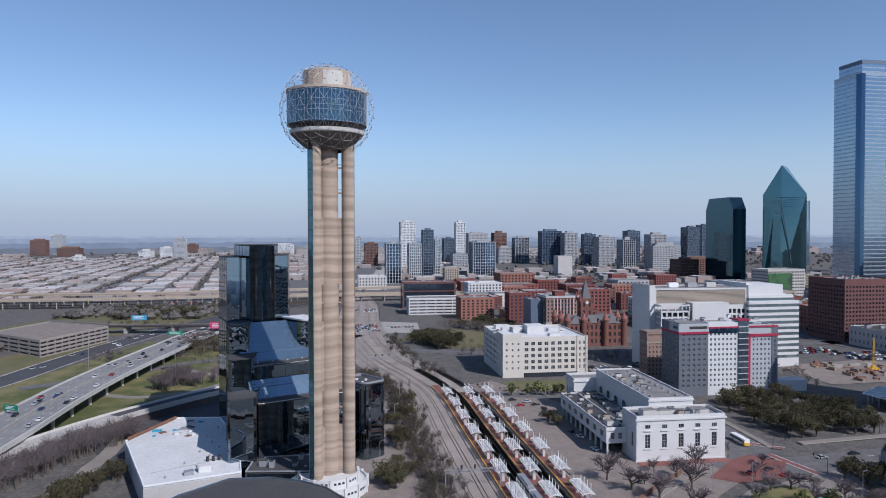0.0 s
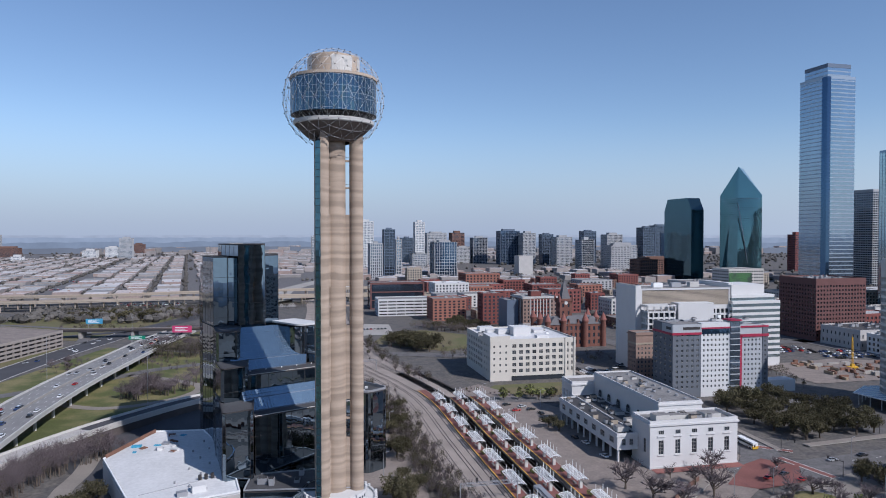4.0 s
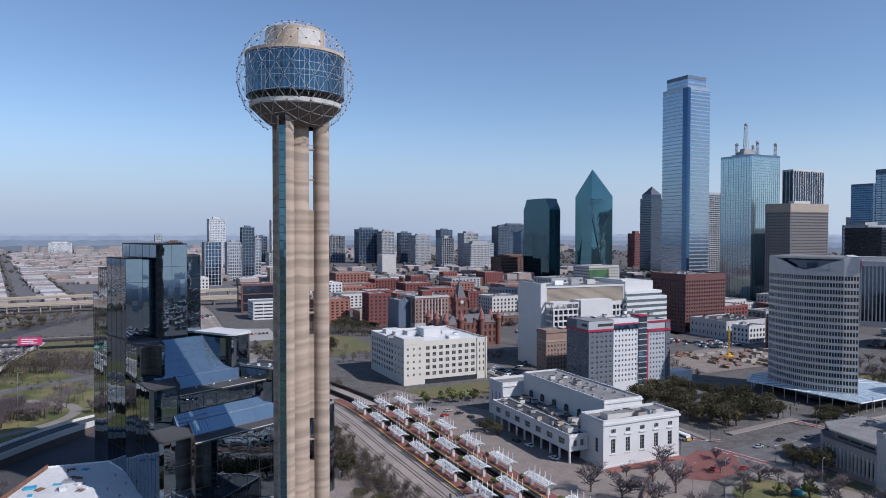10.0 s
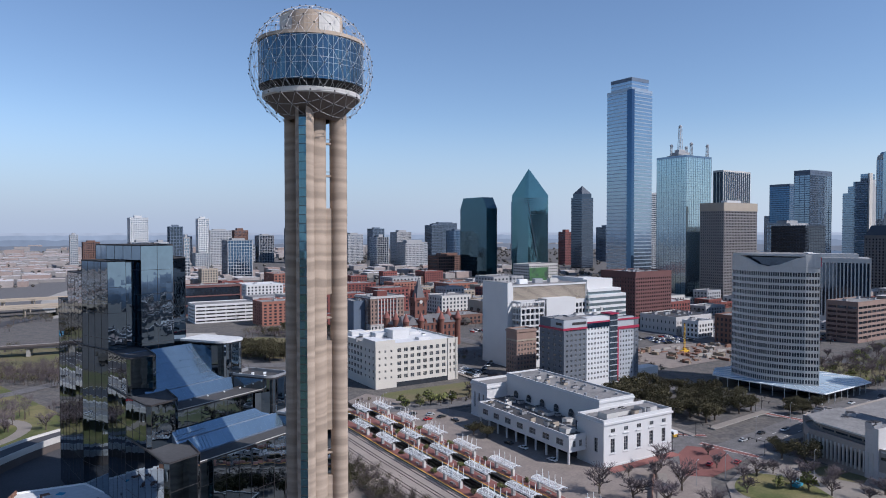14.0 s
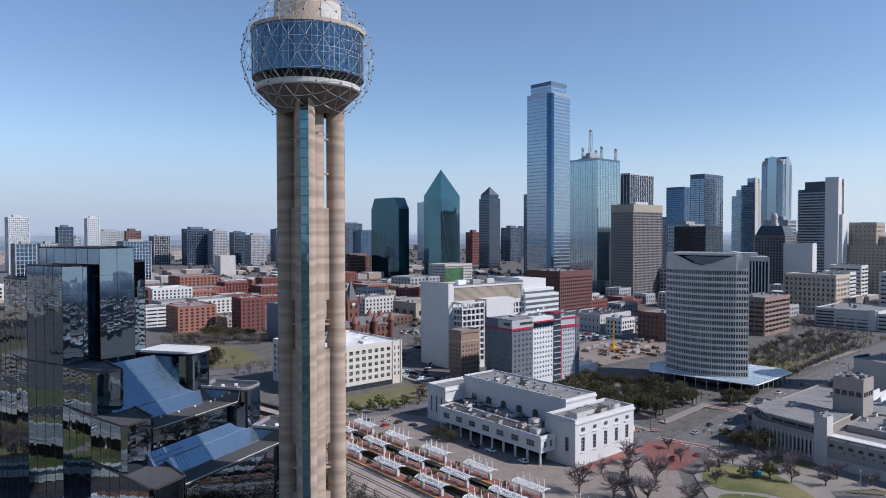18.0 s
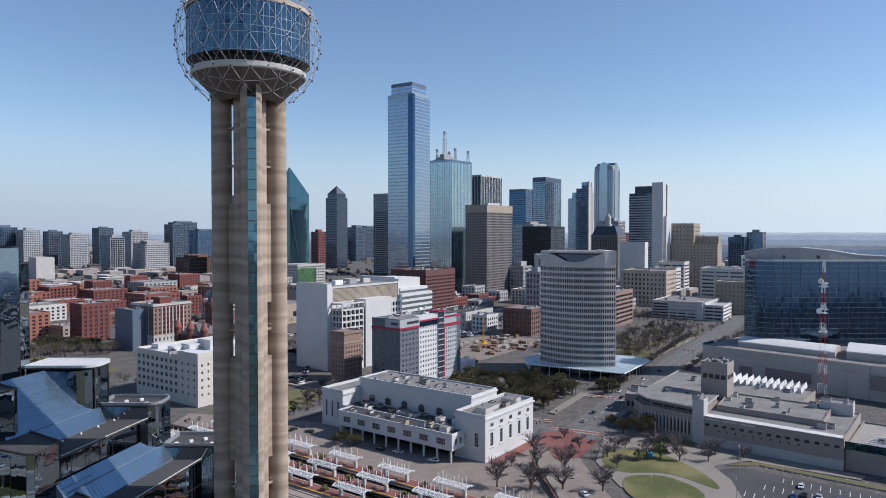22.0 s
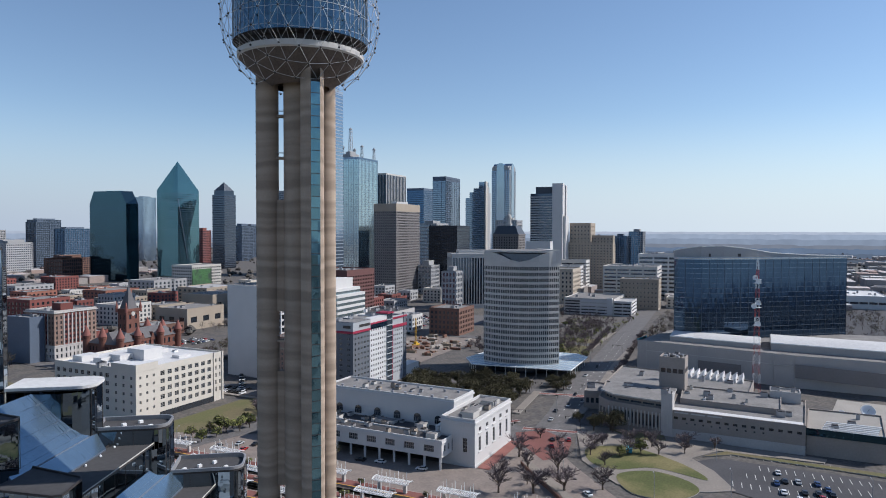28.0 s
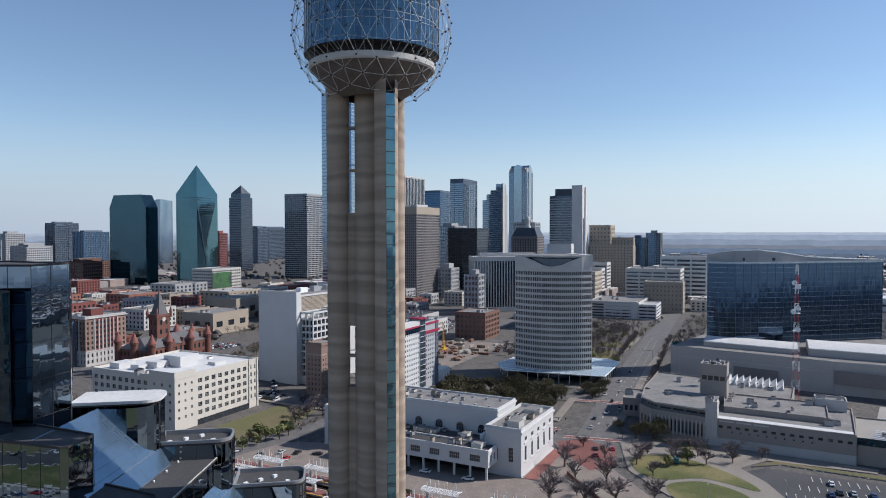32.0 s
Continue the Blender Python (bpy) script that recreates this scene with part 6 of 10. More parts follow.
part("lobby", Geo().prism(inset(FB2, 3), 0, 5, M["blackglass"]), b)
part("upper_glass", Geo().prism(inset(FB2, 3.0), 72, 77.6, M["blackglass"], M["greyroof"]), b, "recessed glass top floor")
part("roof_hat", Geo().prism(inset(FB2, 0.3), 78.4, 79.6, M["palepanel"], M["greyroof"], True), b, "pale roof plate")
front = [A] + [Vector(p) for p in arc] + [B]
hs = [78.4, 78.4, 76.4, 73.6, 72.5, 73.6, 76.4, 78.4, 78.4]
g = Geo()
for i in range(nn):
    p, q = front[i], front[i + 1]
    pi, qi = p.lerp(Vector((302, 122)), 0.05), q.lerp(Vector((302, 122)), 0.05)
    g = Geo()
    g.add([(p.x, p.y, 72), (q.x, q.y, 72), (q.x, q.y, hs[i + 1]), (p.x, p.y, hs[i]), (pi.x, pi.y, 72), (qi.x, qi.y, 72), (qi.x, qi.y, hs[i + 1]), (pi.x, pi.y, hs[i])], [(0, 1, 2, 3), (5, 4, 7, 6), (3, 2, 6, 7)], M["palepanel"])
    part("parapet_panel", g, b, "parapet cut down in a wide notch")
part("corner_fin", Geo().prism([(295.4, 94.4), (317.4, 121), (314, 123), (292, 99)], 72, 80, M["palepanel"], None, True), b)
part("logo_panel", Geo().box(0, 5, -0.2, 0, 0, 5, M["crimson"]), b, "red logo panel", at=Matrix.Translation((297.2, 95.6, 73)) @ Matrix.Rotation(radians(51), 4, "Z"))
can = thing("glass_canopy", "wide white glass canopy on thin posts round the office", "canopy")
CF = [(262, 140), (283, 80), (332, 92), (338, 104), (322, 160), (278, 156)]
part("roof", Geo().prism(CF, 5.6, 6.0, M["canopyglass"], None, True), can)
for i in range(len(CF)):
    p, q = Vector(CF[i]), Vector(CF[(i + 1) % len(CF)])
    k = max(2, int((q - p).length / 7))
    part("edge_beam", Geo().rod((*p, 5.9), (*q, 5.9), 0.35, M["whitesteel"], 4), can)
    for j in range(k):
        r = p.lerp(q, j / k)
        ins = r.lerp(Vector((302, 122)), 0.06)
        part("post", Geo().rod((ins.x, ins.y, -0.3), (ins.x, ins.y, 5.7), 0.18, M["whitesteel"], 5), can)
        part("rib", Geo().rod((r.x, r.y, 6.1), (r.x + (302 - r.x) * 0.4, r.y + (122 - r.y) * 0.4, 6.1), 0.12, M["whitesteel"], 3), can)

# curved blue hotel
P = [(372, 47), (371, 39), (374, 29), (384, 17), (398, 5), (414, -7), (439, -27), (462, -45)]
back = [(x + 21, y + 5) for x, y in P]
FO = P + list(reversed(back))
b = skyscraper("curved_hotel", "curved midnight blue glass hotel with pale floor lines", FO, 73.6, 22, "navyhotel", "greyglass", 0.34, 6.0, "darkslate", 0.16, 0.10, band_d=0.18, crown=0.6)
ft = [(x + 2.2, y + 1.2) for x, y in P]
crest = [79.0, 80.6, 82.0, 82.2, 80.4, 77.4, 75.6, 74.9]
g = Geo()
n = len(P)
bk = [(x + 15, y + 4) for x, y in P]
vs = [(*p, 73.6) for p in ft] + [(*p, h) for p, h in zip(ft, crest)] + [(*p, h) for p, h in zip(bk, crest)] + [(*p, 73.6) for p in bk]
g.add(vs, [(i + 1, i, n + i, n + i + 1) for i in range(n - 1)] + [(2 * n + i + 1, 3 * n + i + 1, 3 * n + i, 2 * n + i)[::-1] for i in range(n - 1)] + [(0, 3 * n, 2 * n, n), (n - 1, 2 * n - 1, 3 * n - 1, 4 * n - 1)], M["greypanel"])
g.add(vs, [(n + i + 1, n + i, 2 * n + i, 2 * n + i + 1) for i in range(n - 1)], M["palepanel"])
part("roof_crest", g, b, "raised curved parapet of grey metal with a bright edge")
for i in range(n - 1):
    part("crest_edge", Geo().rod((*ft[i], crest[i]), (*ft[i + 1], crest[i + 1]), 0.3, M["whitesteel"], 4), b)
    part("eave_line", Geo().rod((*P[i], 73.8), (*P[i + 1], 73.8), 0.3, M["palepanel"], 4), b, "pale roof line")
for a, w in ((0.15, 5.5), (0.72, 4.0)):
    p = Vector(ft[2]).lerp(Vector(ft[4]), a)
    part("sign_bar", Geo().box(0, w, -0.6, -0.3, 0, 2.0, M["darksteel"]), b, "dark sign lettering shown as a bar", at=Matrix.Translation((p.x, p.y, 75.0)) @ Matrix.Rotation(math.atan2(-24, 24), 4, "Z"))
p = Vector(ft[2]).lerp(Vector(ft[4]), 0.52)
part("sign_mark", Geo().lathe([(0.05, 0), (1.2, 0), (1.2, -0.3)], M["whitesteel"], 12), b, "round white sign mark", at=Matrix.Translation((p.x - 0.5, p.y - 0.5, 76.2)) @ Matrix.Rotation(math.atan2(-24, 24) - math.pi / 2, 4, "Z") @ Matrix.Rotation(radians(90), 4, "Y"))
part("white_unit", Geo().box(-2, 2, -1.5, 1.5, 73.5, 75.1, M["membrane"]), b, "white rooftop unit", at=Matrix.Translation((470, -46, 0)))


# ---- generic towers ----
STY = {"pale": ("greyglass", "greypanel", 2.0), "white": ("greyglass", "whitestone", 2.0), "brown": ("blackglass", "brownbrick", 2.0), "blue": ("navyglass", "greypanel", 0.8), "dark": ("blackglass", "bluepanel", 1.2),
       "grey": ("greyglass", "greypanel", 2.4), "navy": ("navyglass", "bluepanel", 0.8), "tan": ("blackglass", "sandpanel", 3.0), "red": ("blackglass", "redbrick", 2.0), "paleblue": ("silverglass", "greyglass", 0.5)}


def far_tower(x, y, w, h, sty, ang=14.0, dep=None, k=0):
    rnd = random.Random(int(x * 7 + y * 3 + k))
    glass, band, bh = STY[sty]
    d = dep or max(14, min(w * rnd.uniform(0.6, 1.0), 40))
    cw = w * 0.86
    foot = rect(x - cw / 2 * math.cos(radians(ang)), y - cw / 2 * math.sin(radians(ang)), ang, cw, d)
    keep(foot)
    b = thing("tower_block", {"pale": "pale precast tower block", "white": "white tower block", "brown": "brown brick tower block", "blue": "blue glass tower block", "dark": "dark glass tower block", "grey": "grey tower block", "navy": "navy glass tower block", "tan": "tan stone tower block", "red": "red brick tower block", "paleblue": "pale blue glass tower"}[sty] + " on the skyline", "tower block", "skyline towers")
    part("glass_body", Geo().prism(foot, -0.3, h, M[glass], M["greyroof"]), b)
    fl = max(3, int(h / 4.6)) if math.hypot(x, y) > 1300 else max(3, int(h / 6.0))
    near = math.hypot(x, y) < 900
    sp_ = Geo()
    if near:
        me = Geo().prism(inset(foot, -0.3), 0, bh, M[band], None, True).mesh("spandrel")
    for i in range(fl + 1):
        if near:
            part("spandrel", me, b, at=Matrix.Translation((0, 0, i * (h - bh) / fl)))
        else:
            sp_.prism(inset(foot, -0.3), i * (h - bh) / fl, i * (h - bh) / fl + bh, M[band], None, True)
    if not near:
        part("facade_grid", sp_, b, kind="stuff")
    g = Geo()
    for i in range(4):
        A, B = Vector(foot[i]), Vector(foot[(i + 1) % 4])
        q = max(2, int((B - A).length / (5 if sty in ("navy", "blue", "dark") else 4)))
        a = math.atan2(B.y - A.y, B.x - A.x)
        for j in range(q + 1):
            p = A.lerp(B, j / q)
            s = 0.9 if j in (0, q) else 0.45 if sty in ("navy", "blue", "dark", "paleblue") else 0.8
            c2, s2 = math.cos(a) * s, math.sin(a) * s
            nx, ny = math.sin(a) * 0.5, -math.cos(a) * 0.5
            g.prism([(p.x - c2 + nx, p.y - s2 + ny), (p.x + c2 + nx, p.y + s2 + ny), (p.x + c2 - nx, p.y + s2 - ny), (p.x - c2 - nx, p.y - s2 - ny)], 0, h, M[band])
    part("pier_grid", g, b, kind="stuff")
    F = inset(foot, min(w, d) * 0.28)
    part("plant", Geo().prism(F, h, h + rnd.uniform(3, 7), M[band], M["greyroof"]), b)
    return b


for row in ((-322, 1763, 20, 86, "pale"), (-282, 1764, 43, 67, "brown"), (-117, 1040, 32, 76, "blue"), (-164, 1685, 47, 129, "white"), (-90, 1171, 29, 74, "pale"), (-65, 1198, 26, 103, "dark"), (-47, 1222, 12, 82, "pale"),
            (-56, 1857, 37, 81, "dark"), (-12, 1614, 29, 126, "white"), (-12, 1596, 45, 41, "pale"), (34, 1770, 66, 97, "grey"), (53, 1237, 57, 76, "blue"), (105, 2061, 49, 98, "brown"), (119, 1956, 51, 51, "grey"), (173, 1957, 53, 82, "blue"),
            (258, 1862, 71, 103, "navy"), (312, 1827, 46, 97, "pale"), (374, 1864, 40, 93, "dark"), (409, 1778, 56, 85, "pale"), (415, 1491, 38, 79, "blue"), (526, 1962, 48, 103, "dark"), (558, 1780, 56, 92, "pale"),
            (493, 1469, 62, 64, "grey"), (470, 1173, 46, 41, "brown"), (635, 1702, 42, 112, "dark"), (-1922, 2660, 74, 70, "brown"), (-2024, 2950, 60, 90, "grey"), (-1702, 2535, 106, 37, "brown"), (-1208, 2394, 57, 43, "white"),
            (-1296, 2394, 57, 30, "white"), (-1159, 2400, 52, 78, "grey"), (-1385, 3027, 59, 45, "brown"), (-1383, 2082, 42, 17, "white"), (-898, 2944, 96, 48, "white"), 
            (1530, 520, 44, 91, "blue"), (1490, 545, 40, 80, "navy"), (537, 353, 23, 46, "grey"), (1404, 1842, 138, 108, "dark"), (838, 2164, 97, 124, "dark"), (736, 1739, 89, 96, "navy"),
            (994, 1848, 55, 191, "paleblue"), (947, 1480, 34, 92, "red"), (535, 1588, 83, 64, "grey"), (528, 1294, 82, 37, "brown"), (1180, 1622, 58, 106, "dark"), (687, 507, 33, 42, "grey"), (1010, 560, 40, 112, "grey"), (850, 620, 60, 105, "grey"), (1130, 900, 60, 125, "grey"), (1240, 700, 60, 90, "brown")):
    far_tower(*row)

# ---- brick quarter ----
def brick_block(x, y, w, h, wall, label, cols, rows, d=None, roof="greyroof", ang=GA + 1, low=0.8, high=1.2, units=3, fw=0.5, fh=0.6, name="brick_building", glass="window"):
    d = d or w * 0.8
    foot = rect(x - w / 2 * math.cos(radians(ang)), y - w / 2 * math.sin(radians(ang)), ang, w, d)
    c2 = max(3, int(cols * d / w))
    return building(name, label, "building", foot, -0.3, h, [(cols, rows, fw, fh), None, None, (c2, rows, fw, fh)], wall, roof, glass, 0.4, 0.9, low, high, 0.6, group="brick quarter", units=units, seed=int(x + y))


brick_block(48, 501, 37, 23, "orangebrick", "orange brick warehouse with arched window bays", 7, 7, roof="greyroof")
brick_block(93, 472, 24, 31, "redbrick", "dark red brick warehouse with small windows", 5, 8)
rb = thing("records_building", "red brick and grey stone records building with arched pale trim", "building", "brick quarter")
RF = rect(113, 393, 14, 34, 30)
keep(RF)
for z0, z1, rows, lo, hi in ((-0.3, 10.5, 2, 1.2, 0.8), (10.5, 34.5, 6, 0.6, 2.4)):
    for i in range(4):
        A, B = Vector(RF[i]), Vector(RF[(i + 1) % 4])
        cuts = (0, 0.22, 0.32, 0.41, 0.50, 0.59, 0.68, 0.78, 1.0)
        for k in range(8):
            g = Geo()
            stone = z0 < 0 or k in (0, 7)
            m = M["greystone"] if z0 < 0 else M["tanbrick"] if stone else M["redbrick"]
            wall_grid(g, tuple(A.lerp(B, cuts[k])), tuple(A.lerp(B, cuts[k + 1])), z0, z1, 2 if k in (0, 7) else 1, rows, 0.42 if stone else 0.6, 0.6, 0.45, m, lo, hi, 0.3)
            part("wall_bay", g, rb, "" if stone else "red brick window bay")
            if 0 < k < 8 and z0 > 0:
                p = A.lerp(B, cuts[k])
                part("stone_pilaster", Geo().box(-0.45, 0.45, -0.35, 0.1, z0, z1 - 1.6, M["greystone"]), rb, "pale stone pilaster", at=Matrix.Translation((p.x, p.y, 0)) @ Matrix.Rotation(math.atan2(B.y - A.y, B.x - A.x), 4, "Z"))
part("glazing", Geo().prism(inset(RF, 0.5), -0.3, 34, M["window"]), rb)
part("belt_course", Geo().prism(inset(RF, -0.35), 10.1, 10.9, M["greystone"], None, True), rb)
top_block(rb, RF, 34.5, "greystone", "greyroof", 1.0, units=3, seed=17, cornice=0.9)
part("roof_house", Geo().prism(rect(122, 404, 14, 10, 9), 34.5, 39.5, M["redbrick"], M["greyroof"]), rb, "red brick roof house")
building("grey_annex", "plain slate blue annex beside the records building", "building", rect(99, 398, 14, 11, 24), -0.3, 31, [None, None, None, None], "bluepanel", rec=0.3, units=3, seed=18, group="brick quarter")
brick_block(109, 880, 58, 28, "orangebrick", "orange brick loft building", 10, 6)
brick_block(112, 835, 57, 14, "redbrick", "low red brick warehouse", 10, 3)
brick_block(157, 856, 36, 19, "redbrick", "red brick loft building with flat roof", 7, 4)
brick_block(185, 573, 41, 27, "redbrick", "red brick loft building with white trim", 8, 6)
brick_block(262, 782, 39, 17, "orangebrick", "orange brick warehouse with small windows", 7, 4)
brick_block(231, 603, 19, 20, "redbrick", "narrow red brick building with flat roof", 4, 5)
brick_block(221, 911, 29, 20, "redbrick", "red brick loft building with flat roof", 6, 5)
brick_block(56, 748, 50, 22, "whitestone", "white concrete block with a flat roof", 10, 5, roof="membrane")
brick_block(-134, 897, 47, 22, "palepanel", "pale office block by the tracks", 9, 4, roof="membrane")
brick_block(-8, 1058, 28, 28, "tanstone", "tan stone block with small windows", 6, 6)
brick_block(277, 460, 48, 19, "tanstone", "plain tan low block without windows", 3, 1, fh=0.3)
brick_block(357, 537, 53, 22, "tanstone", "plain tan low block with a flat roof", 3, 1, fh=0.3)
brick_block(397, 317, 51, 15, "greystone", "weathered pale grey two storey block beside the car park", 12, 2, roof="darkroof", fw=0.3, fh=0.4, units=14)
brick_block(401, 244, 36, 23, "brownbrick", "brown brick mid-rise by the building site", 9, 5)
brick_block(387, 290, 21, 14, "whitestone", "small white building by the car park", 5, 3, roof="paleroof")
brick_block(637, 200, 69, 17, "palepanel", "pale open parking deck", 3, 5, fw=0.92, fh=0.5, glass="darksteel")
for k, (x, y, w, h, c) in enumerate(((160, 660, 40, 14, "redbrick"), (215, 690, 36, 18, "brownbrick"), (90, 640, 44, 16, "palepanel"), (130, 720, 40, 13, "redbrick"), (200, 800, 46, 16, "redbrick"), (300, 640, 44, 15, "tanstone"), (330, 720, 50, 18, "orangebrick"), (40, 820, 44, 18, "redbrick"), (300, 900, 55, 16, "greypanel"), (60, 600, 34, 15, "redbrick"), (250, 540, 40, 19, "palepanel"), (420, 640, 60, 20, "tanstone"), (430, 780, 60, 22, "greypanel"))):
    brick_block(x, y, w, h, c, {"redbrick": "low red brick building with flat roof", "brownbrick": "brown brick building with flat roof", "palepanel": "pale low building with flat roof", "tanstone": "tan low building with flat roof", "orangebrick": "orange brick building with flat roof", "greypanel": "grey low building with flat roof"}[c], 8, 4, roof="paleroof" if k % 2 else "greyroof")
b = building("green_glass_office", "dark green glass office with a red frame", "office", rect(-48, 612, 12, 68, 30), -0.3, 32, [(1, 3, 0.96, 0.86), None, None, (1, 3, 0.9, 0.86)], "redgranite", glass="blackglass", rec=0.6, units=4)
building("white_parking_garage", "white open parking garage with long decks", "parking garage", rect(-32, 541, 12, 62, 34), -0.3, 18, [(6, 5, 0.94, 0.45), None, None, (4, 5, 0.94, 0.45)], "whitestone", glass="darksteel", rec=1.2, low=0.2, high=0.3)
building("grey_museum_cube", "grey concrete museum cube without windows", "museum", rect(222, 1335, 14, 34, 30), -0.3, 42, [None, None, None, None], "greystone")
b = building("billboard_block", "pale office block with a large green billboard", "office", rect(476, 800, 14, 62, 40), -0.3, 39, [(14, 8, 0.7, 0.45), None, None, (9, 8, 0.7, 0.45)], "palepanel")
part("billboard", Geo().box(0, 40, -0.5, 0, 8, 34, M["mosaic"]), b, "green patterned billboard", at=Matrix.Translation((476, 799.5, 0)) @ Matrix.Rotation(radians(14), 4, "Z"))
g = building("tan_parking_garage", "long tan concrete parking garage with open decks", "parking garage", [(-350, 290), (-280, 251), (-273, 333), (-345, 360)], -0.3, 12.5, [(5, 4, 0.9, 0.5), (10, 4, 0.92, 0.5), None, (8, 4, 0.92, 0.5)], "newsstone", roof="paving", glass="darksteel", rec=1.2, low=0.2, high=0.2, parapet=1.0)

# ---- cream post office building ----
WA = 12.2
W0 = (68.0, 198.2)
wu, wv = Vector((math.cos(radians(WA)), math.sin(radians(WA)))), Vector((-math.sin(radians(WA)), math.cos(radians(WA))))
cw = lambda a, c: tuple(Vector(W0) + wu * a + wv * c)  # noqa: E731
CREAM = [cw(0, 0), cw(13, 0), cw(50, 0), cw(57, 0), cw(57, 58.5), cw(0, 58.5), cw(0, 17)]
b = building("cream_office", "cream stone office building with rows of dark windows", "office", CREAM, -0.3, 25.0, [(3, 5, 0.30, 0.34), (8, 5, 0.58, 0.56), (2, 5, 0.34, 0.56), None, None, (9, 5, 0.55, 0.54), (3, 5, 0.28, 0.38)], "creamstone", roof="membrane", rec=0.4, low=4.2, high=1.4, parapet=1.0, singly=True, split=(2, 3), units=10, seed=3)
part("corner_block", Geo().prism([cw(-0.15, -0.15), cw(13, -0.15), cw(13, 6), cw(7, 6), cw(7, 17), cw(-0.15, 17)], 24.6, 28.2, M["creamstone"], M["membrane"]), b, "raised cream corner")
part("end_pier", Geo().prism([cw(50, -0.5), cw(51, -0.5), cw(51, 0.1), cw(50, 0.1)], -0.3, 26.2, M["creamstone"]), b)
part("end_pier", Geo().prism([cw(56.2, -0.5), cw(57.2, -0.5), cw(57.2, 0.1), cw(56.2, 0.1)], -0.3, 26.2, M["creamstone"]), b)
# Dark strip stands for the shade under the notch at the wall's foot.
part("loading_recess", Geo().prism([cw(14, -0.12), cw(50, -0.12), cw(50, 0.05), cw(14, 0.05)], -0.3, 2.6, M["window"]), b, "dark strip that stands for the shaded notch")
for a, c, w, d2, h in ((22, 20, 12, 12, 5.6), (14, 28, 9, 8, 3.4), (34, 8, 8, 5, 1.6), (8, 34, 14, 6, 2.4), (6, 46, 10, 7, 2.8), (40, 30, 7, 6, 2.0)):
    part("penthouse", Geo().prism([cw(a, c), cw(a + w, c), cw(a + w, c + d2), cw(a, c + d2)], 25.0, 25.0 + h, M["whitestone"], M["membrane"]), b, "white rooftop penthouse" if h > 5 else "")

# ---- courthouse of red sandstone ----
oc = thing("old_courthouse", "red sandstone courthouse with round turrets and a clock tower", "courthouse")
OA = radians(14)
OU, OV = Vector((math.cos(OA), math.sin(OA))), Vector((-math.sin(OA), math.cos(OA)))
OO = Vector((146.6, 331.0)) - OU * 19 - OV * 2


def op(a, b):
    q = OO + OU * ((a - 20) * 1.38 + 19) + OV * b
    return (q.x, q.y)


def oblock(a0, a1, b0, b1, h, roof_h, cols, colsd):
    F = [op(a0, b0), op(a1, b0), op(a1, b1), op(a0, b1)]
    g = Geo()
    n = [(cols, 3, 0.45, 0.6), (colsd, 3, 0.45, 0.6), (cols, 3, 0.45, 0.6), (colsd, 3, 0.45, 0.6)]
    for i in range(4):
        wall_grid(g, F[i], F[(i + 1) % 4], -0.3, h, n[i][0], 3, 0.45, 0.6, 0.5, M["sandstone"], 1.2, 0.8, 0.5)
    part("wall", g, oc)
    part("glazing", Geo().prism(inset(F, 0.5), -0.3, h - 0.4, M["window"]), oc)
    E = inset(F, -0.5)
    cx = [op((a0 + a1) / 2, b0 + min(4, (b1 - b0) / 3)), op((a0 + a1) / 2, b1 - min(4, (b1 - b0) / 3))] if (b1 - b0) > (a1 - a0) else [op(a0 + 4, (b0 + b1) / 2), op(a1 - 4, (b0 + b1) / 2)]
    v = [(*p, h) for p in E] + [(*p, h + roof_h) for p in cx]
    f = [(0, 1, 4), (1, 2, 5, 4), (2, 3, 5), (3, 0, 4, 5)] if (b1 - b0) > (a1 - a0) else [(0, 1, 5, 4), (1, 2, 5), (2, 3, 4, 5), (3, 0, 4)]
    part("hip_roof", Geo().add(v, f, M["slate"]), oc, "grey slate hip roof")


oblock(3, 40, 4, 30, 17, 7, 12, 8)
oblock(4, 13, 0, 10, 18.5, 6, 3, 3)
oblock(28, 38, 0, 10, 18.5, 6, 3, 3)
oblock(14, 26, 1, 12, 19, 6, 4, 3)
for a, bb in ((3, 0), (13, -0.5), (27, -0.5), (39, 0), (3, 31), (40, 31), (3, 16), (40, 16)):
    x, y = op(a, bb)
    part("turret", Geo().lathe([(2.3, -0.3), (2.3, 20.0), (2.6, 20.3), (2.6, 21.8)], M["sandstone"], 16, x, y), oc, "round sandstone turret")
    part("turret_cap", Geo().lathe([(2.9, 21.8), (0.05, 28.6)], M["turretred"], 16, x, y), oc, "red conical tile cap")
for i in range(6):
    x, y = op(5 + 6 * i, 1.0)
    part("gable", Geo().add([(*op(3.5 + 6 * i, 0.6), 17), (*op(6.5 + 6 * i, 0.6), 17), (*op(5 + 6 * i, 0.6), 22.5), (*op(3.5 + 6 * i, 4), 17), (*op(6.5 + 6 * i, 4), 17), (*op(5 + 6 * i, 6), 22.5)], [(0, 1, 2), (1, 4, 5, 2), (3, 0, 2, 5)], M["sandstone"]), oc)
CT = [op(15, 13), op(23, 13), op(23, 21), op(15, 21)]
g = Geo()
for i in range(4):
    wall_grid(g, CT[i], CT[(i + 1) % 4], 14, 38, 2, 3, 0.35, 0.5, 0.4, M["sandstone"], 3, 2, 0.6)
part("clock_tower", g, oc, "square sandstone clock tower")
part("tower_glazing", Geo().prism(inset(CT, 0.4), 14, 37.5, M["window"]), oc)
part("tower_cornice", Geo().prism(inset(CT, -0.6), 36.5, 38.5, M["sandstone"], None, True), oc)
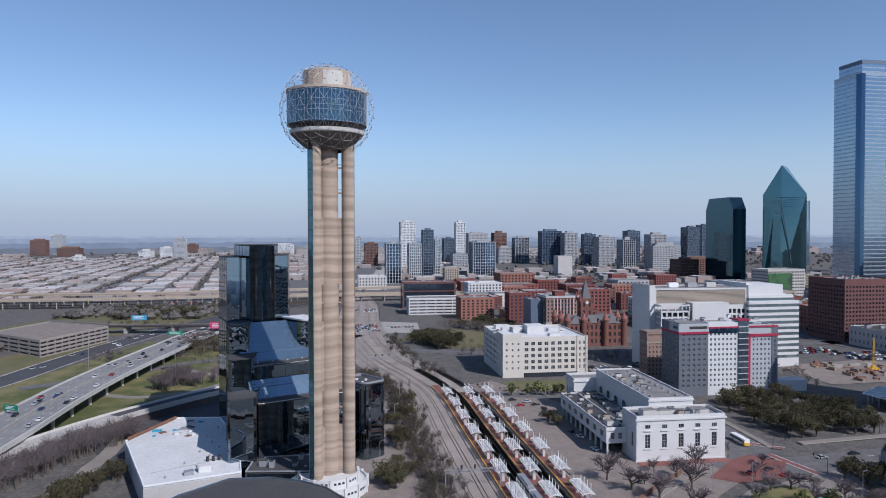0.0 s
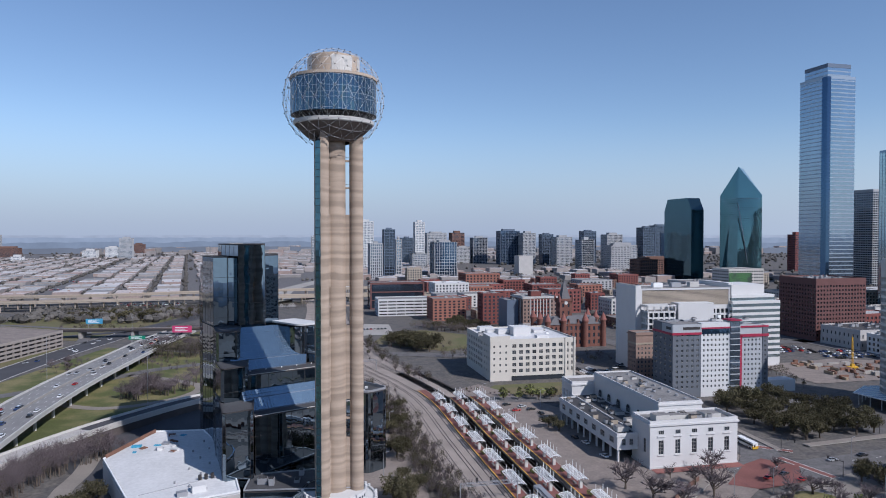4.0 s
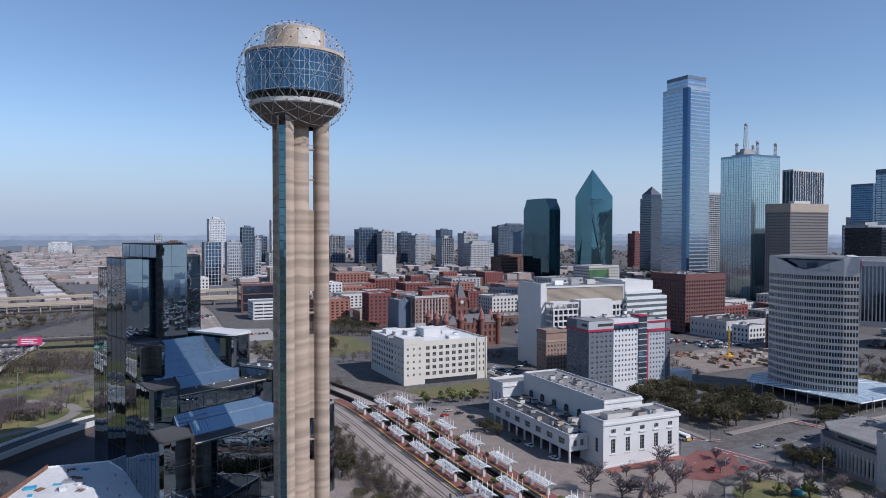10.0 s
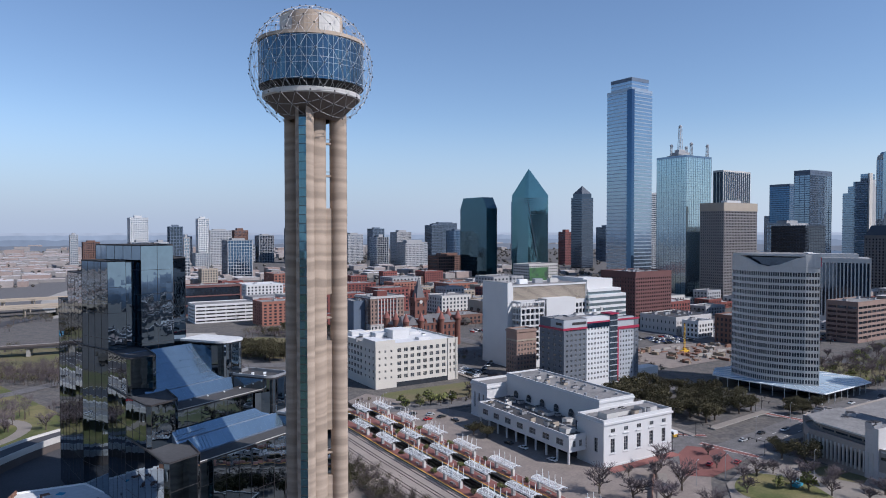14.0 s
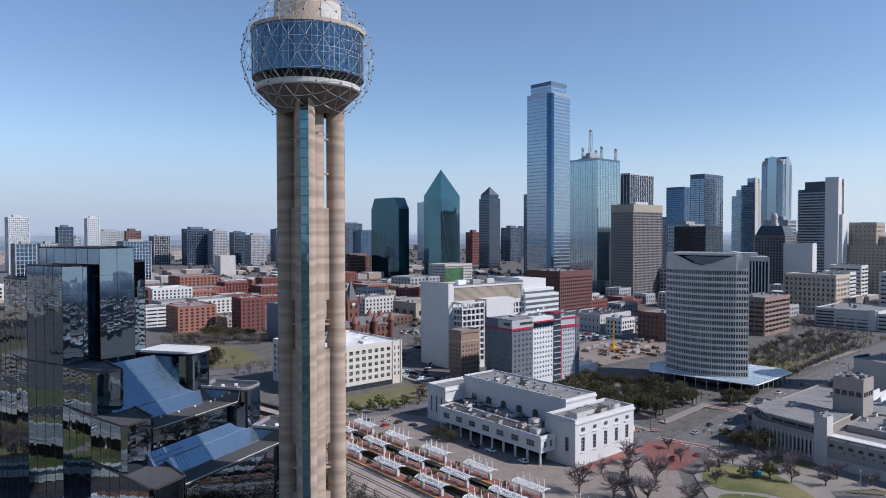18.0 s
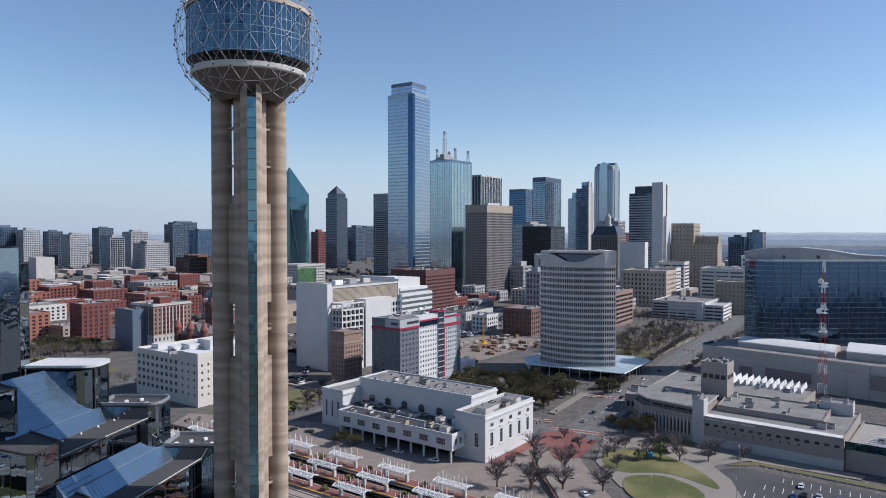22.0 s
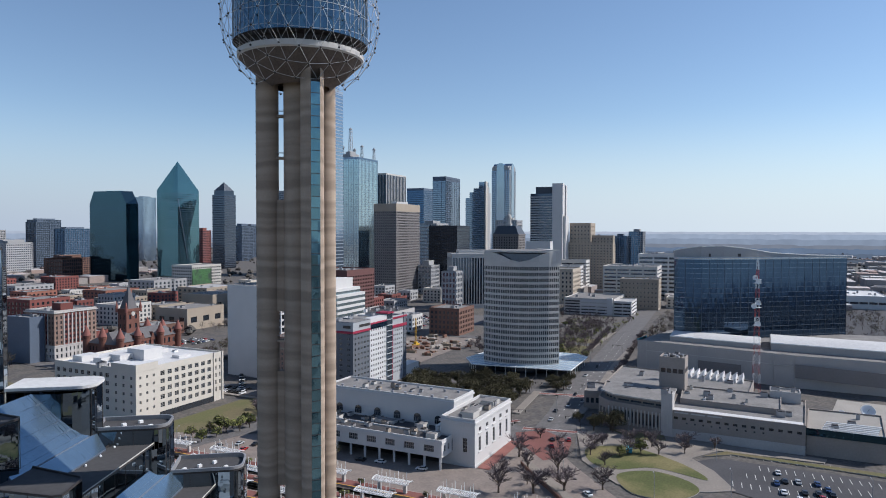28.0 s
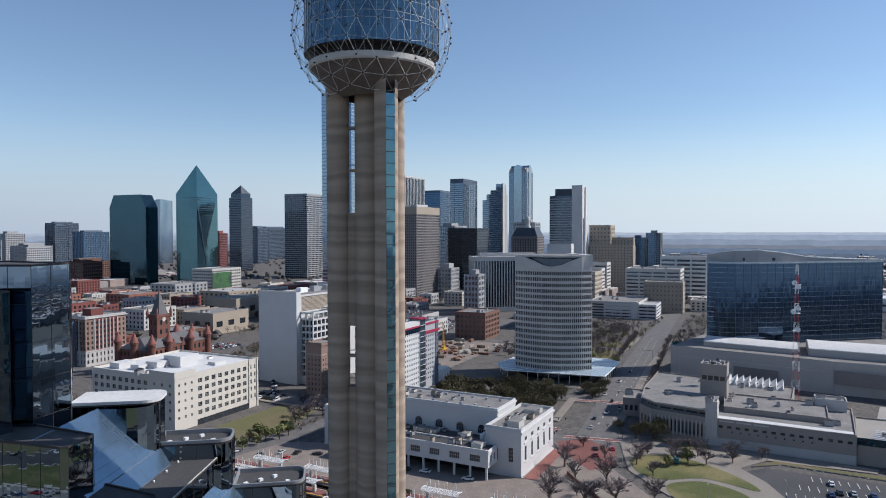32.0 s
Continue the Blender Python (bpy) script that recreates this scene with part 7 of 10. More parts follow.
cx, cy = op(19, 17)
part("spire", Geo().lathe([(5.6, 38.5), (4.2, 42.5), (2.4, 47.5), (0.4, 53.5), (0.05, 57)], M["slate"], 4, cx, cy, OA + math.pi / 4), oc, "steep slate spire")
for i in range(4):
    a = OA + i * math.pi / 2
    part("clock_face", Geo().lathe([(0.05, 0.0), (1.5, 0.0), (1.5, -0.2)], M["palepanel"], 16), oc, "pale clock face", at=Matrix.Translation((cx + 4.35 * math.cos(a), cy + 4.35 * math.sin(a), 35)) @ Matrix.Rotation(a, 4, "Z") @ Matrix.Rotation(radians(90), 4, "Y"))
    x, y = op(19 + (4.4 if i in (0, 3) else -4.4), 17 + (4.4 if i < 2 else -4.4))
    part("pinnacle", Geo().lathe([(0.9, 36), (0.9, 40), (0.05, 44)], M["turretred"], 8, x, y), oc)

# ---- county records tower ----
ct = thing("county_building", "white stone slab building with louvred tan bands", "office")
part("end_slab", Geo().prism(rect(169.3, 232.4, 9.5, 4, 31.4), -0.3, 57.5, M["whitestone"], M["greyroof"]), ct, "blank white end slab")
F = rect(173.4, 233.3, 9.5, 66, 30.6)
g = Geo()
wall_grid(g, F[0], F[1], 42.5, 55.5, 1, 1, 0.985, 0.9, 0.8, M["whitestone"], 0.6, 0.6, 0.2)
wall_grid(g, F[0], F[1], -0.3, 42.5, 20, 9, 0.72, 0.68, 0.9, M["whitestone"], 2, 1, 0.4)
for i in (1, 2, 3):
    g.add([(*F[i], -0.3), (*F[(i + 1) % 4], -0.3), (*F[(i + 1) % 4], 55.5), (*F[i], 55.5)], [(0, 1, 2, 3)], M["whitestone"])
part("wall", g, ct)
part("glazing", Geo().prism(inset(F, 0.7), -0.3, 55, M["window"], M["greyroof"]), ct)
me = Geo().prism(inset(F, 0.35), 0, 0.56, M["louvre"], None, True).mesh("louvre_slat")
for k in range(14):
    part("louvre_slat", me, ct, at=Matrix.Translation((0, 0, 43.8 + k * 0.78)))
# the deep white frame that stands before the lower floors, with an open pergola on top
GF = rect(174.9, 223.4, 9.5, 20, 9.6)
g = Geo()
wall_grid(g, GF[0], GF[1], -0.3, 41, 5, 9, 0.80, 0.74, 1.4, M["whitestone"], 4.5, 0.6, 0.3)
wall_grid(g, GF[3], GF[0], -0.3, 41, 3, 9, 0.80, 0.74, 1.4, M["whitestone"], 4.5, 0.6, 0.3)
part("frame_grid", g, ct, "deep white concrete window frame")
part("frame_glazing", Geo().prism(inset(GF, 1.3), -0.3, 40.6, M["window"], M["greyroof"]), ct)
part("frame_roof", Geo().prism(inset(GF, 0.05), 40.7, 41.1, M["greyroof"], None, True), ct)
for i in range(4):
    p, q = Vector(GF[i]), Vector(GF[(i + 1) % 4])
    part("pergola_beam", Geo().rod((*p, 44.6), (*q, 44.6), 0.7, M["whitestone"], 4), ct)
    for k in range(4 if i % 2 == 0 else 2):
        r = p.lerp(q, k / (4 if i % 2 == 0 else 2))
        part("pergola_post", Geo().rod((r.x, r.y, 41), (r.x, r.y, 44.6), 0.45, M["whitestone"], 4), ct)
for k in range(3):
    part("roof_unit", Geo().box(-3.5, 3.5, -2, 2, 0, 3.2, M[("whitesteel", "greysteel", "palepanel")[k]]), ct, at=Matrix.Translation((190 + 14 * k, 252 + 3 * k, 55)) @ Matrix.Rotation(radians(9.5), 4, "Z"))
part("end_fin", Geo().prism(rect(241, 252, 14, 3.5, 34), -0.3, 58, M["whitestone"], None), ct)
part("stair_block", Geo().prism(rect(197, 228, 9.5, 26, 10), -0.3, 46, M["whitestone"], M["membrane"]), ct, "white service block")
for k, (a, w, h) in enumerate(((62, 33, 57), (61, 41, 50), (60, 45, 46))):
    F2 = rect(181 + a * 0.97, 232 + a * 0.25 - 3 * k, 14, w - 6, 26 + 3 * k)
    t = part("terrace_tier", Geo().prism(F2, -0.3, h, M["whitestone"], M["membrane"]), ct, "stepped white terrace tier")
    for z in range(6, int(h) - 3, 4) if k else ():
        part("window_strip", Geo().prism(inset(F2, -0.05), z, z + 2.0, M["paleglass"], None, True), t, "grey green ribbon window")

# ---- grey and white hotel with crimson trim ----
hc = thing("city_hotel", "grey and white hotel with crimson trim and square windows", "hotel", at=Matrix.Translation((0, 0, -1.5)))
HX = (168, 153.5)


def hrect(a0, a1, b0, b1):
    sh = lambda v: v * 0.54 if v > 1 else v  # noqa: E731
    uu = Vector((math.cos(radians(12)), math.sin(radians(12)))); vv = Vector((-uu.y, uu.x))
    o = Vector(HX)
    return [tuple(o + uu * a + vv * bb) for a, bb in ((a0 * 1.235, sh(b0)), (a1 * 1.235, sh(b0)), (a1 * 1.235, sh(b1)), (a0 * 1.235, sh(b1)))]


def hotel_wing(F, h, wall, spec):
    g = Geo()
    hs = []
    for i in range(4):
        A, B = F[i], F[(i + 1) % 4]
        s = spec[i]
        if s:
            hs += wall_grid(g, A, B, -0.3, h, s[0], s[1], 0.42, 0.45, 0.3, M[wall], 6, 4, 0.5)
        else:
            g.add([(*A, -0.3), (*B, -0.3), (*B, h), (*A, h)], [(0, 1, 2, 3)], M[wall])
    part("wall", g, hc)
    part("glazing", Geo().prism(inset(F, 0.3), -0.3, h - 0.5, M["window"]), hc)
    for p, w, hh, a in hs:
        part("window", window_mesh(w, hh, M["window"], M["winframe"], (2, 1)), hc, at=Matrix.Translation(p) @ Matrix.Rotation(a, 4, "Z"))
    top_block(hc, F, h, wall, "greyroof", 0.8)


hotel_wing(hrect(0, 14, 0, 38), 42.3, "hoteldark", [(5, 11), None, None, None])
hotel_wing(hrect(14, 29, -0.1, 37.8), 42, "hotelwhite", [(7, 11), None, None, None])
hotel_wing(hrect(-0.6, 0, -0.4, 39), 42.5, "hoteldark", [None, None, None, (4, 11)])
hotel_wing(hrect(34, 46.6, 1.2, 18), 41, "hotelgrey", [(6, 11), None, None, None])
hotel_wing(hrect(46.6, 49.6, 0.3, 20), 40, "hoteldark", [(1, 11), (5, 11), None, None])
hotel_wing(hrect(29, 34, -0.7, 12), 44.2, "greyglass", [None, None, None, None])
for k in range(12):
    part("stair_band", Geo().prism(hrect(28.9, 34.1, -0.85, 0), 3 + 3.4 * k, 3.5 + 3.4 * k, M["hotelgrey"], None, True), hc)
part("tower_cap", Geo().prism(hrect(28.4, 34.6, -1.4, 12.4), 44.2, 45.0, M["crimson"], None, True), hc, "crimson roof edge")
part("top_panel", Geo().prism(hrect(-0.8, 14, -0.45, 20), 38.2, 43.0, M["hotelgrey"], M["greyroof"]), hc, "plain light grey top floors")
part("top_glazing", Geo().prism(hrect(14.4, 28.6, -0.4, 0.1), 37.2, 40.0, M["navyglass"], None, True), hc, "band of top floor glazing")
part("white_panel", Geo().prism(hrect(14, 29, -0.3, 8), 40.9, 43.4, M["hotelwhite"], M["membrane"], True), hc, "plain white top panel")
part("sign_bar", Geo().prism(hrect(4.5, 13.2, -0.62, -0.46), 39.9, 41.4, M["darksteel"], None, True), hc, "dark sign lettering shown as a bar")
part("sign_bar", Geo().prism(hrect(-0.98, -0.82, 2, 11), 39.9, 41.4, M["darksteel"], None, True), hc, "dark sign lettering shown as a bar")
for k in range(6):
    part("rooftop_unit", Geo().box(-1.2, 1.2, -1, 1, 0, 1.6, M["greysteel"]), hc, at=Matrix.Translation((*hrect(3 + 3 * k, 0, 22 + 4 * (k % 3), 0)[0], 42)))
for F, z0, z1 in ((hrect(-0.9, 14, -0.6, -0.3), 37.0, 38.3), (hrect(-1.0, -0.7, -0.6, 39), 37.0, 38.3), (hrect(13.9, 29, -0.6, -0.2), 40.0, 40.9), (hrect(34, 49.8, 0.2, 0.9), 40.0, 41.0), (hrect(34, 49.8, 0.0, 0.9), 34.6, 36.2), (hrect(34, 35.5, 0.0, 1.1), 3, 36.2)):
    part("crimson_band", Geo().prism(F, z0, z1, M["crimson"], None, True), hc, "crimson band")
part("podium", Geo().prism(hrect(49.6, 66, 4, 20), -0.3, 8, M["whitestone"], M["membrane"]), hc, "low white annex")
b = building("brown_brick_hotel", "narrow brown brick building with a pale top", "building", rect(160, 199, 12, 16, 11), -0.3, 29.5, [(6, 8, 0.45, 0.5), None, None, (4, 8, 0.45, 0.5)], "tanbrick", rec=0.3, singly=True, split=(1, 2), low=2, high=5, cornice=0.5)
part("pale_crown", Geo().prism(inset(rect(160, 199, 12, 16, 11), -0.12), 22.8, 23.9, M["tanstone"], None, True), b, "pale stone frieze")

# ---- white station ----
SA = 11.0
SX = (118.4, 37.0)
uu = Vector((math.cos(radians(SA)), math.sin(radians(SA)))); vv = Vector((-uu.y, uu.x))


def sp(a0, a1, b0, b1):
    o = Vector(SX)
    return [tuple(o + uu * a + vv * c) for a, c in ((a0, b0), (a1, b0), (a1, b1), (a0, b1))]


st = thing("railway_station", "white two storey station with tall windows and roof terraces", "station")


def st_block(F, z0, h, spec, low, high, fw, fh, split=(3, 3), par=1.2, roof="greyroof", cor=0.5):
    g = Geo()
    hs = []
    for i in range(4):
        A, B = F[i], F[(i + 1) % 4]
        s = spec[i]
        if s:
            hs += wall_grid(g, A, B, z0, h, s[0], s[1], fw, fh, 0.4, M["whitestone"], low, high, 1.2)
        else:
            g.add([(*A, z0), (*B, z0), (*B, h), (*A, h)], [(0, 1, 2, 3)], M["whitestone"])
    part("wall", g, st)
    part("core", Geo().prism(inset(F, 0.42), z0, h - 0.5, M["window"]), st)
    for p, w, hh, a in hs:
        part("window", window_mesh(w, hh, M["window"], M["winframe"], split), st, at=Matrix.Translation(p) @ Matrix.Rotation(a, 4, "Z"))
    top_block(st, F, h, "whitestone", roof, par, cornice=cor)
    part("base_course", Geo().prism(inset(F, -0.2), z0, z0 + 1.0, M["whitestone"], None, True), st) if z0 < 0 else None


st_block(sp(0, 38.5, 0, 15), -0.3, 17.6, [(5, 1, 0.3, 0.5), (3, 1, 0.35, 0.5), None, (2, 1, 0.3, 0.5)], 5.4, 6.4, 0.3, 0.92, (2, 4))
for i in range(5):
    p = Vector(SX) + uu * (1.2 + 36.1 * (i + 0.5) / 5) - vv * 0.02
    part("upper_window", window_mesh(2.2, 1.5, M["window"], M["winframe"], (3, 1)), st, at=Matrix.Translation((p.x, p.y, 14.2)) @ Matrix.Rotation(radians(SA), 4, "Z"))
    part("sill", Geo().box(-1.6, 1.6, -0.35, 0.0, 0, 0.25, M["whitestone"]), st, at=Matrix.Translation((p.x, p.y, 4.9)) @ Matrix.Rotation(radians(SA), 4, "Z"))
    part("hood", Geo().box(-1.7, 1.7, -0.4, 0.0, 0, 0.35, M["whitestone"]), st, at=Matrix.Translation((p.x, p.y, 12.3)) @ Matrix.Rotation(radians(SA), 4, "Z"))
st_block(sp(0, 38, 80, 94), -0.3, 16.4, [None, (3, 1, 0.3, 0.5), None, (3, 1, 0.3, 0.5)], 4.2, 4.0, 0.3, 0.9, (2, 5))
st_block(sp(12, 32, 15, 80), -0.3, 21.5, [None, None, None, None], 13, 2.0, 0.5, 0.6, (3, 2), par=0.7, cor=0.4)
st_block(sp(32, 38, 15, 80), -0.3, 14, [None, (12, 1, 0.5, 0.6), None, None], 4, 3, 0.5, 0.7, (3, 3), par=0.8)
st_block(sp(0, 12, 15, 80), 4.5, 10.5, [None, None, None, None], 1, 1, 0.5, 0.6, (3, 2), par=0.5, roof="darkroof", cor=0.0)
# projecting concourse wing on columns
st_block(sp(-9, 0, 10, 74), 4.8, 11.0, [(2, 1, 0.6, 0.5), None, None, (7, 1, 0.5, 0.5)], 1.6, 1.6, 0.5, 0.85, (5, 2), par=0.6, roof="darkroof", cor=0.25)
for i in range(10):
    p = Vector(SX) - uu * 8.2 + vv * (11 + i * 6.9)
    part("column", Geo().rod((p.x, p.y, -0.3), (p.x, p.y, 4.8), 0.5, M["whitestone"], 8), st)
for i in range(6):
    p = Vector(SX) + uu * 11.6 + vv * (22 + i * 10)
    part("arched_window", window_mesh(3.4, 1.8, M["window"], M["winframe"], (4, 1)), st, at=Matrix.Translation((p.x, p.y, 12.2)) @ Matrix.Rotation(radians(SA - 90), 4, "Z"))
    part("arch_head", Geo().add([(1.7 * math.cos(math.pi * k / 10), 0, 1.7 * math.sin(math.pi * k / 10)) for k in range(11)], [tuple(range(11))], M["window"]), st, at=Matrix.Translation((p.x, p.y, 13.1)) @ Matrix.Rotation(radians(SA - 90), 4, "Z"))
rnd = random.Random(21)
for i in range(46):
    a, c2, z = (rnd.uniform(-7.5, -2), rnd.uniform(14, 70), 11.0) if i < 10 else (rnd.uniform(1.5, 10), rnd.uniform(18, 76), 10.5) if i < 28 else (rnd.uniform(4, 34), rnd.uniform(3, 12), 17.6) if i < 38 else (rnd.uniform(16, 28), rnd.uniform(25, 70), 21.5)
    p = Vector(SX) + uu * a + vv * c2
    w, d2, h = rnd.uniform(1.0, 3.2), rnd.uniform(1, 2.4), rnd.uniform(0.8, 2.2)
    g = Geo().box(-w / 2, w / 2, -d2 / 2, d2 / 2, 0.15, h, M[("greysteel", "palepanel", "louvre")[i % 3]])
    g.box(-w / 2 + 0.15, w / 2 - 0.15, -d2 / 2 + 0.15, d2 / 2 - 0.15, h, h + 0.2, M["darksteel"])
    part("rooftop_unit", g, st, at=Matrix.Translation((p.x, p.y, z)) @ Matrix.Rotation(radians(SA), 4, "Z"))

for i in range(9):
    p = Vector(SX) + uu * 15 + vv * (20 + i * 6.6)
    part("roof_vent", Geo().rod((p.x, p.y, 21.5), (p.x, p.y, 22.4), 0.7, M["greysteel"], 8), st)
    q = p + uu * 12
    part("roof_vent", Geo().rod((q.x, q.y, 21.5), (q.x, q.y, 22.4), 0.7, M["greysteel"], 8), st)
for a, c2, w, d2, z, h in ((4, 2.5, 6, 5, 17.6, 2.6), (12, 5, 9, 4, 17.6, 1.6), (26, 3, 7, 6, 17.6, 2.0), (2, 24, 5, 3, 10.5, 2.8), (5, 40, 4, 9, 10.5, 1.4), (-7, 14, 5, 4, 11.0, 2.0)):
    F = sp(a, a + w, c2, c2 + d2)
    part("plant_box", Geo().prism(F, z, z + h, M["palepanel"], M["greyroof"]), st, "pale rooftop plant box")
for k in range(6):
    p = Vector(SX) + uu * (4 + 1.7 * (k % 3)) + vv * (16.5 + 2 * (k // 3))
    part("cooling_tank", Geo().lathe([(0.8, 0), (0.8, 2.6), (0.5, 2.9), (0.05, 2.9)], M["whitesteel"], 12), st, "white round cooling tank", at=Matrix.Translation((p.x, p.y, 10.5)))

# ---- broadcasting house ----
DA = radians(-70)
dn = thing("newspaper_building", "long grey brown limestone newspaper building with flat roofs", "building")


def db(foot, z1, spec, wall="newsstone", roof="greyroof", low=1.0, high=1.0, fw=0.6, fh=0.6, rec=0.4, z0=-0.3):
    g = Geo()
    n = len(foot)
    for i in range(n):
        s = spec[i % len(spec)]
        A, B = foot[i], foot[(i + 1) % n]
        if s:
            wall_grid(g, A, B, z0, z1, s[0], s[1], s[2], s[3], rec, M[wall], low, high, 0.5)
        else:
            g.add([(*A, z0), (*B, z0), (*B, z1), (*A, z1)], [(0, 1, 2, 3)], M[wall])
    part("wall", g, dn)
    part("glazing", Geo().prism(inset(foot, rec), z0, z1 - 0.5, M["window"]), dn)
    top_block(dn, foot, z1, wall, roof, 0.7, units=3, seed=int(z1 * 10))


db([(211, 28), (205, 20), (205.5, -8), (250, 2), (246, 40)], 11.2, [(3, 1, .5, .5), (16, 1, 0.52, 0.72), None, None, None], low=2.2, high=1.6, roof="greyroof")
db([(214, 26), (209, 18), (209.5, -7), (236, -1), (234, 30)], 14.0, [(3, 1, .8, .6), (4, 1, 0.9, 0.6), None, None, None], low=0.4, high=0.9, z0=11.2)
part("roof_eave", Geo().prism([(213, 28), (207, 19), (207.4, -8), (237, -1.4), (235, 31.5)], 14.4, 15.0, M["palepanel"], M["greyroof"], True), dn, "wide pale flat eave")
for i in range(17):
    p = Vector((205, 20)).lerp(Vector((205.5, -8)), i / 16)
    part("fin", Geo().box(-0.55, 0.05, -0.2, 0.2, 2.0, 9.8, M["palepanel"]), dn, "pale stone fin", at=Matrix.Translation((p.x, p.y, 0)))
F = [(206, -9), (215, -62), (262, -54), (250, 2)]
db(F, 11.5, [(15, 1, 0.50, 0.30), None, None, None], wall="newsstone", low=7.0, high=0.9)
A, B = Vector(F[0]), Vector(F[1])
d = (B - A).normalized()
ang = math.atan2(d.y, d.x)
for i in range(10):
    p = A.lerp(B, 0.13 + 0.064 * i)
    part("small_vent", Geo().box(-0.35, 0.35, -0.06, 0.02, 0, 0.7, M["window"]), dn, "small dark square vent", at=Matrix.Translation((p.x, p.y, 6.4)) @ Matrix.Rotation(ang, 4, "Z"))
for t in (0.08, 0.83):
    p = A.lerp(B, t)
    part("window", window_mesh(2.6, 1.7, M["window"], M["winframe"], (3, 1)), dn, at=Matrix.Translation((p.x - 0.1, p.y, 2.6)) @ Matrix.Rotation(ang, 4, "Z"))
for k in range(3):
    p = A.lerp(B, 0.03 + 0.13 * k)
    part("lettering_bar", Geo().box(0, 6.0, -0.08, 0.0, 0, 0.55, M["palepanel"]), dn, "carved lettering shown as a bar", at=Matrix.Translation((p.x, p.y, 10.9)) @ Matrix.Rotation(ang, 4, "Z"))
part("base_band", Geo().prism([tuple(A + Vector((-0.3, 0))), tuple(B + Vector((-0.3, 0))), tuple(B + Vector((0.3, 0))), tuple(A + Vector((0.3, 0)))], -0.3, 3.6, M["greystone"], None), dn, "pale grey stone base")
part("white_roof_strip", Geo().prism([(207, -9.5), (215.8, -61), (221, -60), (213, -8)], 11.5, 11.75, M["membrane"], None), dn, "white roof edge strip")
db([(222, -8), (229, -50), (258, -44), (250, 0)], 13.4, [None], wall="newsstone", roof="greyroof", z0=11.5)
db([(205.0, -5), (205.4, -10), (211, -9), (210, -4)], 18.8, [None], wall="greystone")
db([(238, 8), (240, -4), (251, -2), (249, 10)], 29, [(4, 1, .8, .35), (4, 1, .8, .35), None, None], low=20, high=3)
for k in range(7):
    part("tower_plant", Geo().box(-1.0, 1.0, -0.8, 0.8, 0, 1.3, M["darksteel" if k % 2 else "greysteel"]), dn, at=Matrix.Translation((241.5 + (k % 3) * 3, 0 + (k // 3) * 3, 29)))
db([(250, 42), (252, -30), (300, -22), (296, 52)], 10, [None])
db([(217, -62), (222, -90), (268, -84), (262, -55)], 8, [None], roof="concrete")
db([(253, -40), (255, -53), (264, -51), (262, -38)], 16, [None], wall="greystone")
db([(228, 44), (232, 34), (252, 38), (250, 52)], 8.5, [(4, 1, .6, .4), None, None, None], roof="greyroof")
part("green_glass_screen", Geo().prism([(216, -62), (221, -90), (221.4, -90), (216.4, -62)], 8, 11, M["tealglass"], None), dn, "pale green glass screen on the roof")
for k in range(6):
    part("yard_pipe", Geo().rod((224 + 3 * k, -66, 9), (228 + 3 * k, -86, 9), 0.35, M["whitesteel"], 6), dn)
g = thing("saw_tooth_roof", "row of white saw-tooth roof lights", "roof lights")
for i in range(13):
    x0, y0 = 288 + 0.2 * i, 22 - i * 3.4
    part("tooth", Geo().add([(x0, y0, 10), (x0 + 19, y0 + 4, 10), (x0 + 19, y0 + 7.4, 10), (x0, y0 + 3.4, 10), (x0, y0 + 0.5, 12.6), (x0 + 19, y0 + 4.5, 12.6)], [(0, 1, 5, 4), (5, 1, 2), (4, 3, 0), (2, 3, 4, 5)], M["membrane"]), g)
ms = thing("broadcast_mast", "red and white lattice broadcast mast with dishes", "mast")
lattice_mast(ms, 318, -19, 0, 76, 1.9, 0.5, "redsteel", "whitesteel", "lattice", 14, 0.085)
part("lamp_tip", Geo().rod((318, -19, 76), (318, -19, 80), 0.06, M["whitesteel"], 4), ms)
for z in (64, 66, 52, 50, 40):
    part("dish", Geo().lathe([(0.1, 0.4), (0.9, 0.25), (1.5, 0.0)], M["whitesteel"], 12), ms, at=Matrix.Translation((317 - (z % 3), -20 + (z % 4), z)) @ Matrix.Rotation(radians(90), 4, "Y"))
    part("platform", Geo().box(316.2, 319.8, -20.8, -17.2, z - 1.2, z - 1.0, M["whitesteel"]), ms)
cv = thing("convention_centre", "long pale convention centre with white vaulted roofs", "convention centre")
CVF = [(336, 70), (332, 40), (336, -40), (352, -120), (520, -90), (440, 60)]
g = Geo()
part("wall", Geo().prism([(345, 62), (347, -34), (362, -120), (480, -100), (420, 60)], -0.3, 19, M["beigewall"], M["greyroof"]), cv)


